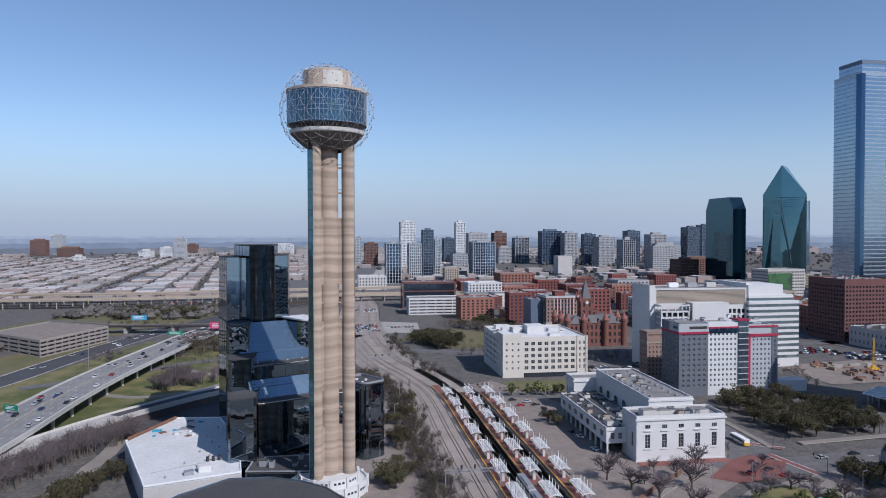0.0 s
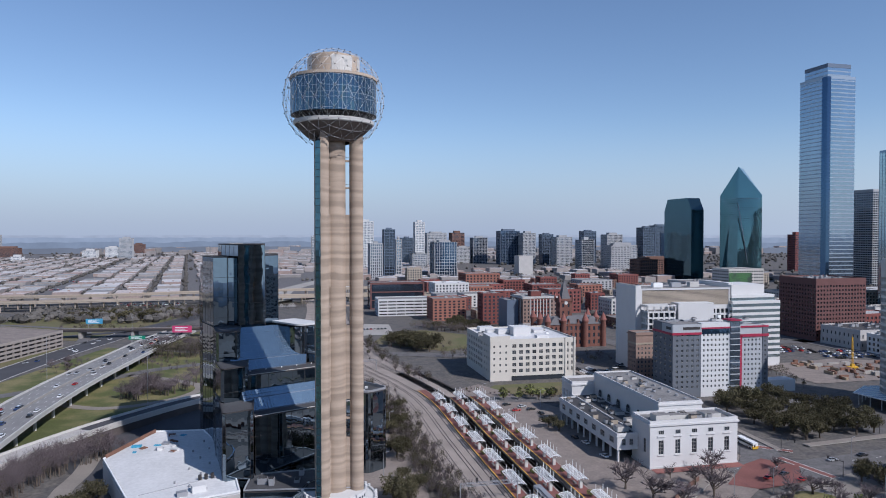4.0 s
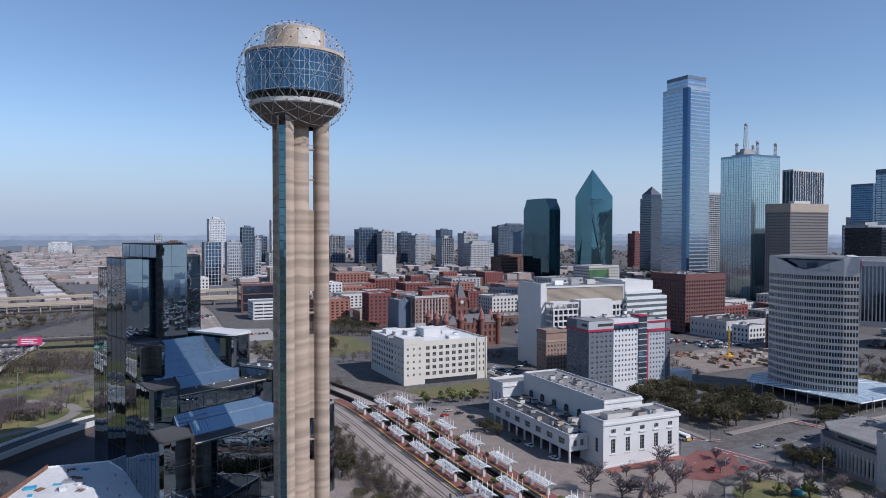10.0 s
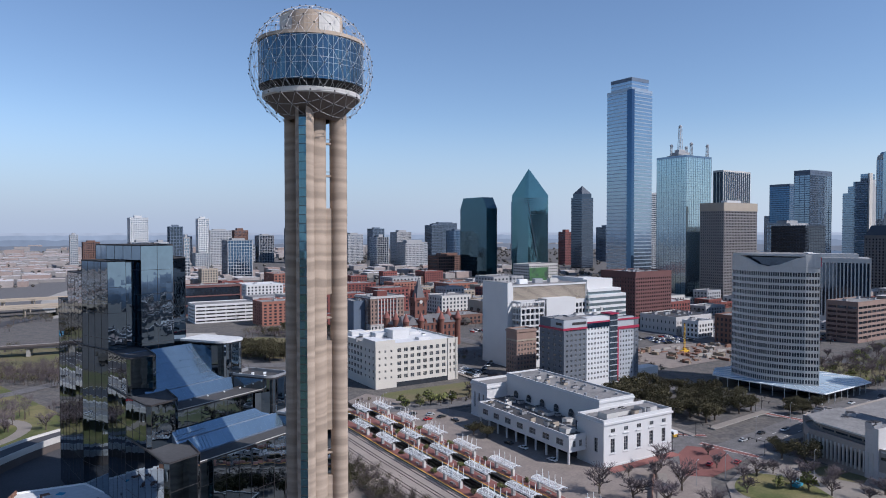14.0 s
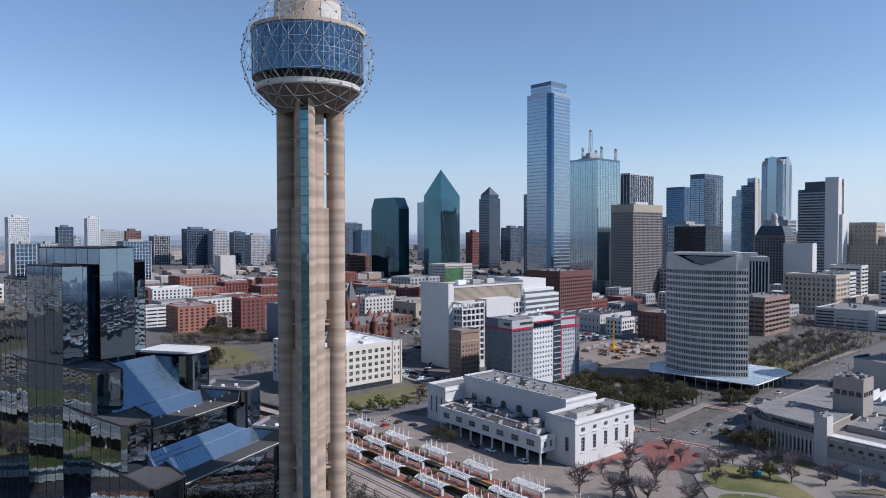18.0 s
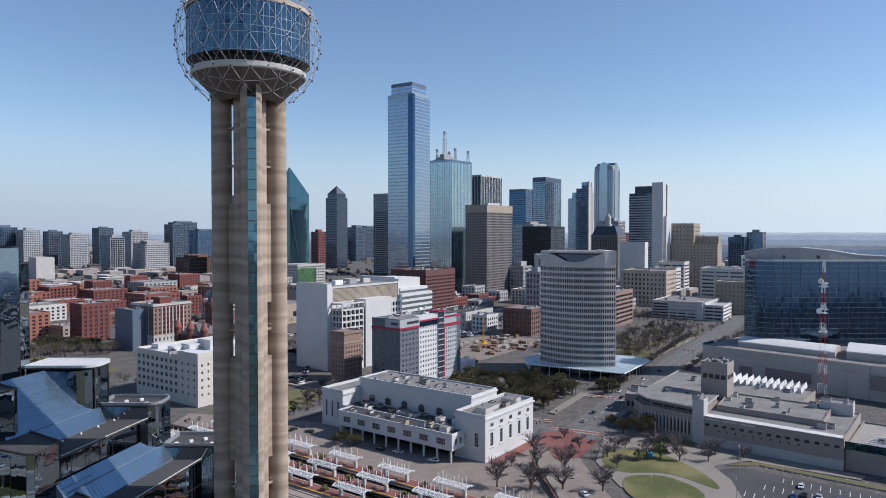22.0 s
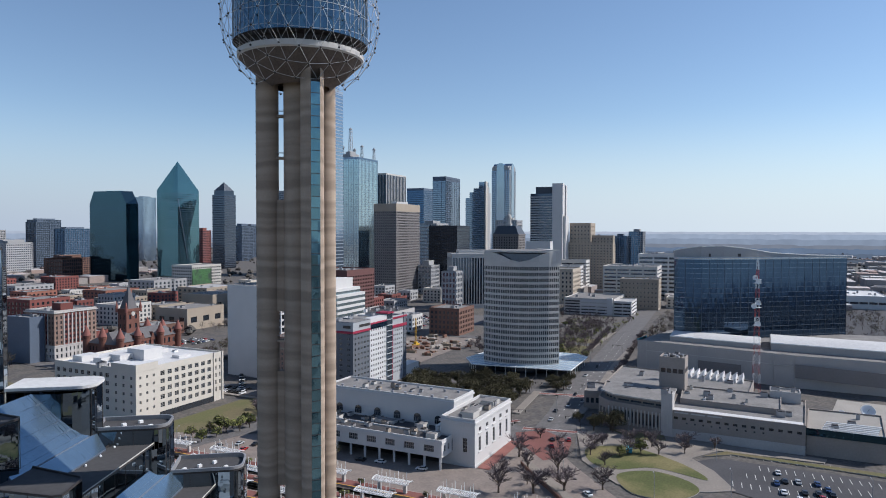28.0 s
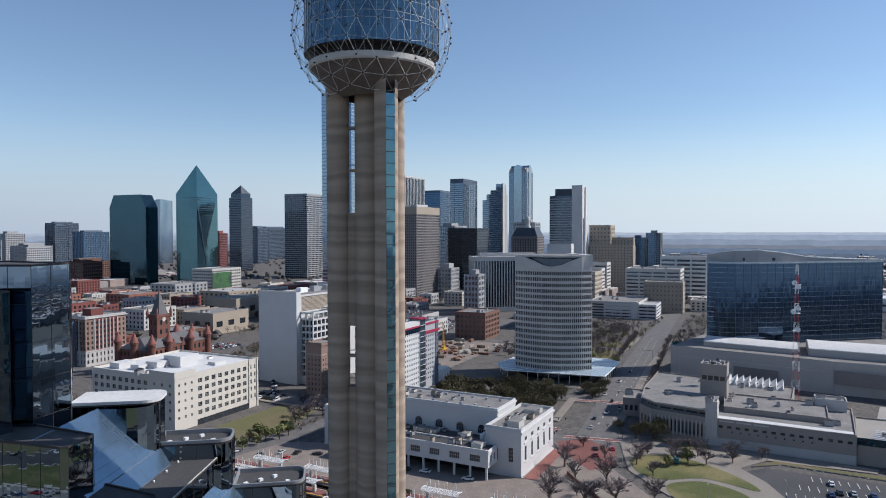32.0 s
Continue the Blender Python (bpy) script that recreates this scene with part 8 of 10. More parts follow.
def vault(p, q, r, s2, z0, z1, label="white low-curved metal roof"):
    """A shallow barrel roof over four corners; p to q is the front eave."""
    g = Geo()
    p, q, r, s2 = Vector(p), Vector(q), Vector(r), Vector(s2)
    n = 9
    vs = []
    for i in range(n):
        t = i / (n - 1)
        a, c3 = p.lerp(s2, t), q.lerp(r, t)
        z = z0 + (z1 - z0) * math.sin(math.pi * (0.12 + 0.76 * t))
        vs += [(a.x, a.y, z), (c3.x, c3.y, z), (a.x, a.y, z0 - 3), (c3.x, c3.y, z0 - 3)]
    g.add(vs, [(4 * i, 4 * i + 1, 4 * i + 5, 4 * i + 4) for i in range(n - 1)], M["membrane"])
    g.add(vs, [(4 * i, 4 * i + 4, 4 * i + 6, 4 * i + 2) for i in range(n - 1)] + [(4 * i + 1, 4 * i + 3, 4 * i + 7, 4 * i + 5) for i in range(n - 1)] + [(0, 2, 3, 1)], M["beigewall"])
    part("vault", g, cv, label)
    part("fascia", Geo().rod((p.x, p.y, z0 + (z1 - z0) * 0.37), (q.x, q.y, z0 + (z1 - z0) * 0.37), 0.45, M["whitesteel"], 4), cv, "white roof fascia")


vault((356, 44), (358, -12), (386, -6), (382, 48), 21, 24)
vault((358, -18), (366, -92), (402, -84), (392, -10), 22, 26)
for a, c3 in (((345.2, 56), (346.6, -33)), ((347.6, -36), (361.5, -117))):
    for k in range(9):
        p = Vector(a).lerp(Vector(c3), k / 8)
        part("panel_joint", Geo().box(-0.12, 0.1, -0.12, 0.12, 0, 19.2, M["greystone"]), cv, at=Matrix.Translation((p.x, p.y, -0.3)))
    d = (Vector(c3) - Vector(a)) / 2
    part("ledge", Geo().rod((*a, 12.6), (*c3, 12.6), 0.25, M["palepanel"], 4), cv)
for k in range(7):
    part("turquoise_trim", Geo().box(-1.8, 1.8, -0.3, 0.3, 0, 1.3, M["turquoise"]), cv, "turquoise glazed rail", at=Matrix.Translation((346 + 2 * k, 61.5, 19)))
for k, (y0, y1, z0, z1) in enumerate(((-4, 22, 4, 10), (-80, -34, 6, 14), (30, 38, 3, 9))):
    part("dark_opening", Geo().add([(344.6 + (1.2 if y0 < -30 else 0.6), y0, z0), (344.6 + (1.2 if y0 < -30 else 0.6), y1, z0), (344.6 + (1.2 if y0 < -30 else 0.6), y1, z1), (344.6 + (1.2 if y0 < -30 else 0.6), y0, z1)], [(0, 1, 2, 3)], M["bronzepanel"]), cv, "dark loading opening")
for x, y, s in ((292, -76, 3.4), (284, -66, 2.2), (300, -92, 2.0)):
    d = thing("satellite_dish", "large white satellite dish on a steel pedestal", "dish", "dishes in the yard")
    part("pedestal", Geo().rod((x, y, -0.3), (x, y, s), 0.35, M["greysteel"], 6), d)
    part("reflector", Geo().lathe([(0.05, 0.0), (s * 0.5, s * 0.12), (s, s * 0.45), (s * 0.98, s * 0.47), (s * 0.5, s * 0.16), (0.05, 0.04)], M["whitesteel"], 20), d, at=Matrix.Translation((x, y, s * 1.1)) @ Matrix.Rotation(radians(200), 4, "Z") @ Matrix.Rotation(radians(50), 4, "Y"), smooth=True)
    part("feed", Geo().rod((x, y, s * 1.1), (x - 0.8 * s, y - 0.3 * s, s * 1.75), 0.08, M["greysteel"], 4), d)


# ---- freeway ----
def viaduct(name, label, pts, width, piers, pm="concrete", wall_h=1.0, step=24, top="deck"):
    v = thing(name, label, "viaduct")
    wm = M["palepanel" if pm == "concrete" else pm]
    L, R = ribbon(pts, width)
    n = len(pts)
    g = Geo()
    z = [p[2] for p in pts]
    vs = [(*L[i], z[i]) for i in range(n)] + [(*R[i], z[i]) for i in range(n)] + [(*L[i], z[i] - 1.6) for i in range(n)] + [(*R[i], z[i] - 1.6) for i in range(n)]
    g.add(vs, [(n + i, n + i + 1, i + 1, i) for i in range(n - 1)], M[top] if pm == "concrete" else M["tanstone"])
    g.add(vs, [(i, i + 1, 2 * n + i + 1, 2 * n + i) for i in range(n - 1)] + [(n + i + 1, n + i, 3 * n + i, 3 * n + i + 1) for i in range(n - 1)] + [(2 * n + i, 2 * n + i + 1, 3 * n + i + 1, 3 * n + i) for i in range(n - 1)], wm)
    part("deck", g, v)
    for E in (L, R):
        A, B = ribbon(E, 0.5)
        g = Geo()
        q = [(*A[i], z[i]) for i in range(n)] + [(*B[i], z[i]) for i in range(n)] + [(*A[i], z[i] + wall_h) for i in range(n)] + [(*B[i], z[i] + wall_h) for i in range(n)]
        g.add(q, [(2 * n + i, 3 * n + i, 3 * n + i + 1, 2 * n + i + 1) for i in range(n - 1)] + [(i + 1, i, 2 * n + i, 2 * n + i + 1) for i in range(n - 1)] + [(n + i, n + i + 1, 3 * n + i + 1, 3 * n + i) for i in range(n - 1)], wm)
        part("barrier", g, v, "pale concrete barrier")
    d, total = 6.0, sum((Vector(a) - Vector(b)).length for a, b in zip(pts, pts[1:]))
    while piers and d < total:
        p, a = along(pts, d)
        if p.z > 2.5:
            for s in (-0.32, 0.32):
                x, y = p.x - math.sin(a) * width * s, p.y + math.cos(a) * width * s
                part("pier", Geo().rod((x, y, -0.3), (x, y, p.z - 2.2), 0.75, wm, 8), v)
            c2, s2 = math.cos(a), math.sin(a)
            F = [(p.x + c2 * x - s2 * y, p.y + s2 * x + c2 * y) for x, y in ((-0.8, -width * 0.44), (0.8, -width * 0.44), (0.8, width * 0.44), (-0.8, width * 0.44))]
            part("pier_cap", Geo().prism(F, p.z - 2.7, p.z - 1.6, wm, None, True), v)
        d += step
    return v


FW = smooth_line([(-128, -80, 9), (-140, -20, 9), (-150, 33, 9), (-164, 94, 8.5), (-176, 167, 8), (-188, 268, 6.5), (-200, 345, 4), (-208, 420, 1.0)])
viaduct("freeway_viaduct", "elevated concrete freeway with pale barriers", FW, 26, True, top="freewaydeck")
RP = smooth_line([(-118, -80, 7), (-132, -10, 6.5), (-134, 12, 6.2), (-129, 48, 5.6), (-115, 92, 5.2), (-92, 138, 4.6), (-60, 172, 2.5), (-40, 190, 0.6)])
ramp = viaduct("ramp_viaduct", "curving pale concrete ramp on a retaining wall", RP, 10, True, step=18)
BK = [p for p in RP if p[1] > 44]
BL, BR = ribbon([(p[0], p[1]) for p in BK], 9.2)
g, n = Geo(), len(BK)
g.add([(*q, -0.3) for q in BL] + [(*q, p[2] - 1.5) for q, p in zip(BL, BK)] + [(*q, -0.3) for q in BR] + [(*q, p[2] - 1.5) for q, p in zip(BR, BK)], [(i, i + 1, n + i + 1, n + i) for i in range(n - 1)] + [(2 * n + i + 1, 2 * n + i, 3 * n + i, 3 * n + i + 1) for i in range(n - 1)] + [(0, n, 3 * n, 2 * n)], M["charbrick"])
# The wall's dark colour carries the shade that falls on it.
part("retaining_wall", g, ramp, "retaining wall under the ramp, darkened to stand for shade")
# Dark strip on the deck stands for the hotel's shade.
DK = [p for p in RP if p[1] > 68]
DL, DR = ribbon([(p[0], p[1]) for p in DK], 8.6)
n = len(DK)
part("surfacing", Geo().add([(*q, p[2] + 0.012) for q, p in zip(DL, DK)] + [(*q, p[2] + 0.012) for q, p in zip(DR, DK)], [(n + i, n + i + 1, i + 1, i) for i in range(n - 1)], M["asphalt"]), ramp, "dark strip that stands for shade on the ramp deck")
for k, (y0, z) in enumerate(((0, 11), (34, 8), (70, 12))):
    V = smooth_line([(-900, 520 + y0, z), (-552, 575 + y0, z), (-420, 600 + y0, z), (-300, 640 + y0 * 1.2, z), (-160, 690 + y0 * 1.5, z - 2), (0, 740 + y0 * 2, z - 4), (160, 800 + y0 * 2, 4)], 25)
    viaduct("tan_viaduct", "long tan concrete viaduct on round piers", V, 15, True, "tanstone", 1.2, 32)
OB = thing("rail_overbridge", "dark steel bridge over the freeway with a concrete rail", "bridge")
a, c2 = Vector((-300, 374)), Vector((-122, 392))
F = [tuple(a), tuple(c2), (c2.x - 1, c2.y + 12), (a.x - 1, a.y + 12)]
part("deck", Geo().prism(F, 6, 7.6, M["darksteel"], M["newsstone"], True), OB)
part("parapet", Geo().prism([tuple(a), tuple(c2), (c2.x, c2.y + 0.5), (a.x, a.y + 0.5)], 7.6, 8.8, M["charbrick"], None, True), OB)
for t in (0.1, 0.35, 0.6, 0.85):
    p = a.lerp(c2, t)
    part("pier", Geo().box(-1.2, 1.2, -5, 5, 0, 6, M["concrete"]), OB, at=Matrix.Translation((p.x, p.y + 6, -0.3)))


def sign(x, y, z, w, h, m, label, ang, posts=True):
    s = thing("road_sign" if m == "signgreen" else "billboard", label, "sign")
    part("panel", Geo().box(-w / 2, w / 2, -0.15, 0.15, z, z + h, M[m]), s, at=Matrix.Translation((x, y, 0)) @ Matrix.Rotation(radians(ang), 4, "Z"))
    for k in range(3):
        part("text_bar", Geo().box(-w * 0.36, w * (0.30 - 0.15 * (k % 2)), -0.19, -0.16, z + h * (0.2 + 0.24 * k), z + h * (0.30 + 0.24 * k), M["whitesteel"]), s, "white lettering shown as bars", at=Matrix.Translation((x, y, 0)) @ Matrix.Rotation(radians(ang), 4, "Z"))
    for q in (-0.35, 0.35):
        part("post", Geo().rod((q * w, 0.3, -0.3), (q * w, 0.3, z + h), 0.16, M["greysteel"], 5), s, at=Matrix.Translation((x, y, 0)) @ Matrix.Rotation(radians(ang), 4, "Z"))


sign(-205, 316, 8.6, 13, 3.0, "signgreen", "wide green freeway sign gantry", 4)
sign(-166, 62, 10.6, 8.5, 2.6, "signgreen", "green exit sign beside the freeway", -14)
sign(-298, 434, 5.6, 15, 5.0, "signblue", "blue billboard by the underpass", 12)
sign(-193, 380, 5, 17, 6.0, "signmag", "magenta billboard beside the bridge", 2)


# lane lines on the elevated freeway
for o in (-9.2, -5.6, -2.0, 2.0, 5.6, 9.2):
    L = offset_line(FW, o)
    total = sum((Vector(a) - Vector(b)).length for a, b in zip(L, L[1:]))
    g = Geo()
    d = 4.0
    while d < total - 6:
        p, a = along(L, d)
        q, _ = along(L, d + 3.2)
        s2, c3 = math.sin(a) * 0.1, math.cos(a) * 0.1
        g.add([(p.x + s2, p.y - c3, p.z + 0.03), (q.x + s2, q.y - c3, q.z + 0.03), (q.x - s2, q.y + c3, q.z + 0.03), (p.x - s2, p.y + c3, p.z + 0.03)], [(0, 1, 2, 3)], M["whiteline"])
        d += 10
    tagged(part("lane_markings", g), label="dashed white lane line on the freeway deck", category="road marking", kind="stuff")

# median barrier of the freeway
L = offset_line(FW, 0.0)
A_, B_ = ribbon(L, 0.6)
n_ = len(L)
zz = [p[2] for p in FW]
tagged(part("median_barrier", Geo().add([(*A_[i], zz[i]) for i in range(n_)] + [(*B_[i], zz[i]) for i in range(n_)] + [(*A_[i], zz[i] + 0.9) for i in range(n_)] + [(*B_[i], zz[i] + 0.9) for i in range(n_)], [(2 * n_ + i, 3 * n_ + i, 3 * n_ + i + 1, 2 * n_ + i + 1) for i in range(n_ - 1)] + [(i + 1, i, 2 * n_ + i, 2 * n_ + i + 1) for i in range(n_ - 1)] + [(n_ + i, n_ + i + 1, 3 * n_ + i + 1, 3 * n_ + i) for i in range(n_ - 1)], M["concrete"])), label="pale concrete barrier down the freeway", category="barrier", kind="structure")

# ---- building site ----
rnd = random.Random(55)
for k in range(70):
    x, y = rnd.uniform(285, 372), rnd.uniform(200, 262)
    w, d2, h = rnd.uniform(2, 9), rnd.uniform(0.4, 2.2), rnd.uniform(0.5, 2.6)
    m = ("rust", "timber", "concrete", "rust")[k % 4]
    t = thing("formwork_stack" if m != "concrete" else "concrete_footing", {"rust": "rust-coloured steel formwork on bare earth", "timber": "stacked raw timber on bare earth", "concrete": "fresh concrete footing on bare earth"}[m], "formwork", "building site")
    a = Matrix.Translation((x, y, -0.2)) @ Matrix.Rotation(radians(14 + 90 * (k % 2)), 4, "Z")
    part("panel", Geo().box(-w / 2, w / 2, -d2 / 2, d2 / 2, 0, h, M[m]), t, at=a)
    part("brace", Geo().rod((-w / 2, -d2 / 2 - 1, 0), (-w / 2, -d2 / 2, h), 0.1, M["rust"], 4), t, at=a)
cr = thing("mobile_crane", "yellow mobile crane on the building site", "crane")
part("chassis", Geo().box(-3.5, 3.5, -1.3, 1.3, 0.5, 2.0, M["yellow"]), cr, at=Matrix.Translation((320, 236, -0.2)))
part("cab", Geo().box(-1, 1.2, -1.1, 1.1, 2.0, 3.6, M["yellow"]), cr, at=Matrix.Translation((320, 236, -0.2)))
lattice_mast(cr, 320, 236, 3, 22, 0.6, 0.3, "yellow", None, "boom", 7, 0.1)
for x in (-2.5, 0, 2.5):
    part("wheel", Geo().rod((317.5 + x + 2.5, 234.6, 0.4), (317.5 + x + 2.5, 237.4, 0.4), 0.6, M["rubber"], 8), cr)

# ---- more blocks beyond the round office ----
def banded_block(x, y, w, d2, h, wall, label, rows, cols, ang=14.0, roof="greyroof", fw=0.9, fh=0.42, units=4):
    return building("office_block", label, "office", rect(x, y, ang, w, d2), -0.3, h, [(cols, rows, fw, fh), None, None, (max(2, int(cols * d2 / w)), rows, fw, fh)], wall, roof, "blackglass", 0.5, 1.0, 2.0, 2.0, 0.8, units=units, seed=int(x), group="blocks beyond the round office")


banded_block(483, 222, 56, 26, 33, "tanbrick", "brown brick office with pale floor bands", 7, 7, fw=0.92, fh=0.5)
banded_block(687, 284, 45, 55, 43, "sandpanel", "pale stone courthouse block with rows of tall windows", 7, 9, fw=0.45, fh=0.55)
banded_block(683, 172, 30, 44, 35, "tanstone", "tan block with small square windows", 6, 7, fw=0.3, fh=0.3)
banded_block(754, 200, 50, 68, 46, "palepanel", "pale banded office with ribbon windows", 9, 3)
banded_block(826, 190, 50, 60, 60, "whitestone", "white banded office with a blank end", 10, 3, fh=0.5)
banded_block(745, 303, 22, 30, 44, "whitestone", "white mid-rise with ribbon windows", 9, 2)
banded_block(790, 316, 26, 36, 50, "palepanel", "pale slab block with ribbon windows", 10, 2)
for k, (o, q, w, d2, h) in enumerate(((0, 0, 15, 72, 73), (15.05, 2, 15, 58, 84), (4, 36, 38, 34, 104), (30.1, 4, 18, 56, 70), (48.2, 8, 16, 44, 60))):
    banded_block(920 + o * 0.97 - q * 0.242, 333 + o * 0.242 + q * 0.97, w, d2, h, "tanstone", "stepped tan brick hotel wing with small windows", 16, max(3, int(w / 5)), fw=0.4, fh=0.42, units=1)
pk = building("banded_parking_deck", "white open parking deck with a stair tower", "parking garage", rect(608, 174, 14, 40, 56), -0.3, 15, [(4, 4, 0.95, 0.46), None, None, (6, 4, 0.95, 0.46)], "whitestone", roof="paleroof", glass="darksteel", rec=1.4, low=0.3, high=0.4, parapet=1.0)
part("stair_tower", Geo().prism(rect(601, 193, 14, 5, 6), -0.3, 19, M["whitestone"], M["paleroof"]), pk, "white stair tower")
building("exhibition_hall", "low white exhibition hall with a flat roof", "hall", rect(850, -40, 14, 90, 60), -0.3, 15, [(8, 1, 0.9, 0.2), None, None, (6, 1, 0.9, 0.2)], "whitestone", roof="membrane", glass="blackglass", rec=0.5, units=8, seed=4)
banded_block(735, 343, 14, 34, 77, "whitestone", "white slab block with a blank side", 1, 1, fw=0.1, fh=0.05, units=1)
banded_block(1010, 250, 44, 40, 54, "greypanel", "grey ribbed office block", 8, 8, fw=0.5, fh=0.8)


# ---- low blocks filling the streets of downtown ----
def clear_of_roads(x, y, gap):
    for line in ([(150, 28), (280, 68), (490, 129), (1100, 300)], [(-10, 300), (140, 300), (300, 345), (560, 410)], [(470, -120), (400, 180), (330, 440)], RAIL, [(160, 36), (160, 130), (98, 440)]):
        for a, b2 in zip(line, line[1:]):
            a, b2 = Vector(a[:2]), Vector(b2[:2])
            t = max(0, min(1, (Vector((x, y)) - a).dot(b2 - a) / (b2 - a).length_squared))
            if (a.lerp(b2, t) - Vector((x, y))).length < gap:
                return False
    return True


rnd = random.Random(71)
WALLS = [("redbrick", "red brick"), ("orangebrick", "orange brick"), ("brownbrick", "brown brick"), ("palepanel", "pale concrete"), ("greypanel", "grey concrete"), ("creamstone", "cream stone"), ("tanstone", "tan stone"), ("whitestone", "white painted")]
made = 0
for _ in range(1500):
    if made >= 78:
        break
    if rnd.random() < 0.55:
        x, y = rnd.uniform(20, 620), rnd.uniform(440, 1000)
    else:
        x, y = rnd.uniform(430, 900), rnd.uniform(160, 620)
    w = rnd.uniform(20, 44)
    if any(math.hypot(x - a, y - b2) < (w * 0.55 + r) * 0.92 for a, b2, r in FOOT) or not clear_of_roads(x, y, w * 0.6 + 8) or (270 < x < 540 and 180 < y < 400) or (330 < x < 545 and 105 < y < 230):
        continue
    h = rnd.choice((6, 8, 10, 12, 15, 18, 22)) + rnd.uniform(-1, 1)
    k = rnd.choice((0, 0, 0, 1, 2, 2, 4, 4, 6, 3)) if y > 420 and x < 420 else rnd.choice((0, 3, 4, 4, 5, 6, 7))
    m, lab = WALLS[k]
    brick_block(x, y - w * 0.4, w, h, m, "low " + lab + " building with a flat roof", max(4, int(w / 4.5)), max(2, int(h / 4)), w * rnd.uniform(0.6, 0.95), "paleroof" if rnd.random() < 0.35 else "greyroof", units=2, name="low_block")
    made += 1


# ---- trees ----
def oak(seed, size=7.4, leaf="leaf_oak", n=1900):
    """Live oak: short trunk, spreading limbs, crown of leaf clumps with gaps."""
    rnd = random.Random(seed)
    t = thing("oak_tree", "dark green live oak with a spreading crown", "tree", "street oaks")
    g = Geo()
    g.rod((0, 0, -0.3), (0.1, 0, size * 0.28), 0.4, M["bark"], 7, 0.3)
    blobs = []
    for i in range(13):
        a, r = rnd.uniform(0, 6.28), size * rnd.uniform(0.15, 0.55)
        p = (r * math.cos(a), r * math.sin(a), size * rnd.uniform(0.45, 0.78))
        g.rod((0.1, 0, size * 0.25), p, 0.22, M["bark"], 5, 0.06)
        blobs.append((Vector(p), size * rnd.uniform(0.15, 0.27)))
    part("trunk", g, t)
    g = Geo()
    for i in range(n):
        c, r = blobs[rnd.randrange(len(blobs))]
        d = Vector((rnd.gauss(0, 1), rnd.gauss(0, 1), rnd.gauss(0, 0.8))).normalized() * r * rnd.uniform(0.55, 1.08)
        p = c + d
        s = size * rnd.uniform(0.018, 0.04)
        u2 = Vector((rnd.gauss(0, 1), rnd.gauss(0, 1), rnd.gauss(0, 1))).normalized()
        w = u2.orthogonal().normalized()
        x = u2.cross(w)
        g.add([p + w * s, p + x * s * 0.9 + u2 * s * 0.4, p - w * s, p - x * s * 0.9 + u2 * s * 0.3], [(0, 1, 2, 3)], M[leaf])
    part("crown", g, t, "clumps of small leaves")
    return t


def bare(seed, size=10.5, budding=None):
    rnd = random.Random(seed)
    t = thing("bare_tree", "bare winter tree with fine brown twigs" if not budding else "thin tree with first pale green leaves", "tree", "bare street trees")
    g, tw2 = Geo(), Geo()
    tips = []

    def grow(p, d, L, r, k):
        q = p + d * L
        r = max(r, 0.05)
        (g if k < 2 else tw2).rod(p, q, r, M["bark"] if k < 2 else M["twig"], 5 if k < 2 else 3, r * 0.62)
        if k == 4:
            tips.append(q)
            return
        for _ in range(4 if k else 6):
            e = (d + Vector((rnd.gauss(0, 0.75), rnd.gauss(0, 0.75), rnd.uniform(0.0, 0.5)))).normalized()
            grow(p + d * L * rnd.uniform(0.45, 1.0), e, L * rnd.uniform(0.62, 0.95), r * 0.55, k + 1)
    grow(Vector((0, 0, -0.2)), Vector((0, 0, 1)), size * 0.24, size * 0.026, 0)
    part("trunk", g, t)
    part("crown", tw2, t, "fine bare twigs")
    if budding:
        g = Geo()
        for p in tips:
            s = rnd.uniform(0.15, 0.4)
            u2 = Vector((rnd.gauss(0, 1), rnd.gauss(0, 1), rnd.gauss(0, 1))).normalized()
            w = u2.orthogonal().normalized()
            g.add([p + w * s, p + u2 * s, p - w * s, p - u2 * s], [(0, 1, 2, 3)], M[budding])
        part("foliage", g, t, "sparse young leaves")
    return t


OAKS, BARES, BUDS = [oak(1), oak(2), oak(3)], [bare(4), bare(5), bare(6)], [bare(7, 7, "leaf_green"), bare(8, 7, "leaf_green")]
used = set()


def plant(kind, x, y, s=1.0, seed=0):
    rnd = random.Random(int(x * 13 + y * 7) + seed)
    p = kind[rnd.randrange(len(kind))]
    m = Matrix.Translation((x, y, -0.1)) @ Matrix.Rotation(rnd.uniform(0, 6.28), 4, "Z") @ Matrix.Diagonal((s * rnd.uniform(0.9, 1.15), s * rnd.uniform(0.9, 1.15), s * rnd.uniform(0.9, 1.1), 1))
    if p.name not in used:
        used.add(p.name)
        p.matrix_basis = m
    else:
        copy_thing(p, m)


def scatter(kind, poly, n, s0, s1, seed, gap=4.0):
    """Plants inside a convex outline, no two closer than gap."""
    rnd = random.Random(seed)
    xs, ys = [p[0] for p in poly], [p[1] for p in poly]
    done = []
    for _ in range(n * 30):
        if len(done) >= n:
            break
        x, y = rnd.uniform(min(xs), max(xs)), rnd.uniform(min(ys), max(ys))
        k = len(poly)
        if all((poly[(i + 1) % k][0] - poly[i][0]) * (y - poly[i][1]) - (poly[(i + 1) % k][1] - poly[i][1]) * (x - poly[i][0]) > 0 for i in range(k)) and all((x - a) ** 2 + (y - b2) ** 2 > gap * gap for a, b2 in done):
            done.append((x, y))
            plant(kind, x, y, rnd.uniform(s0, s1))


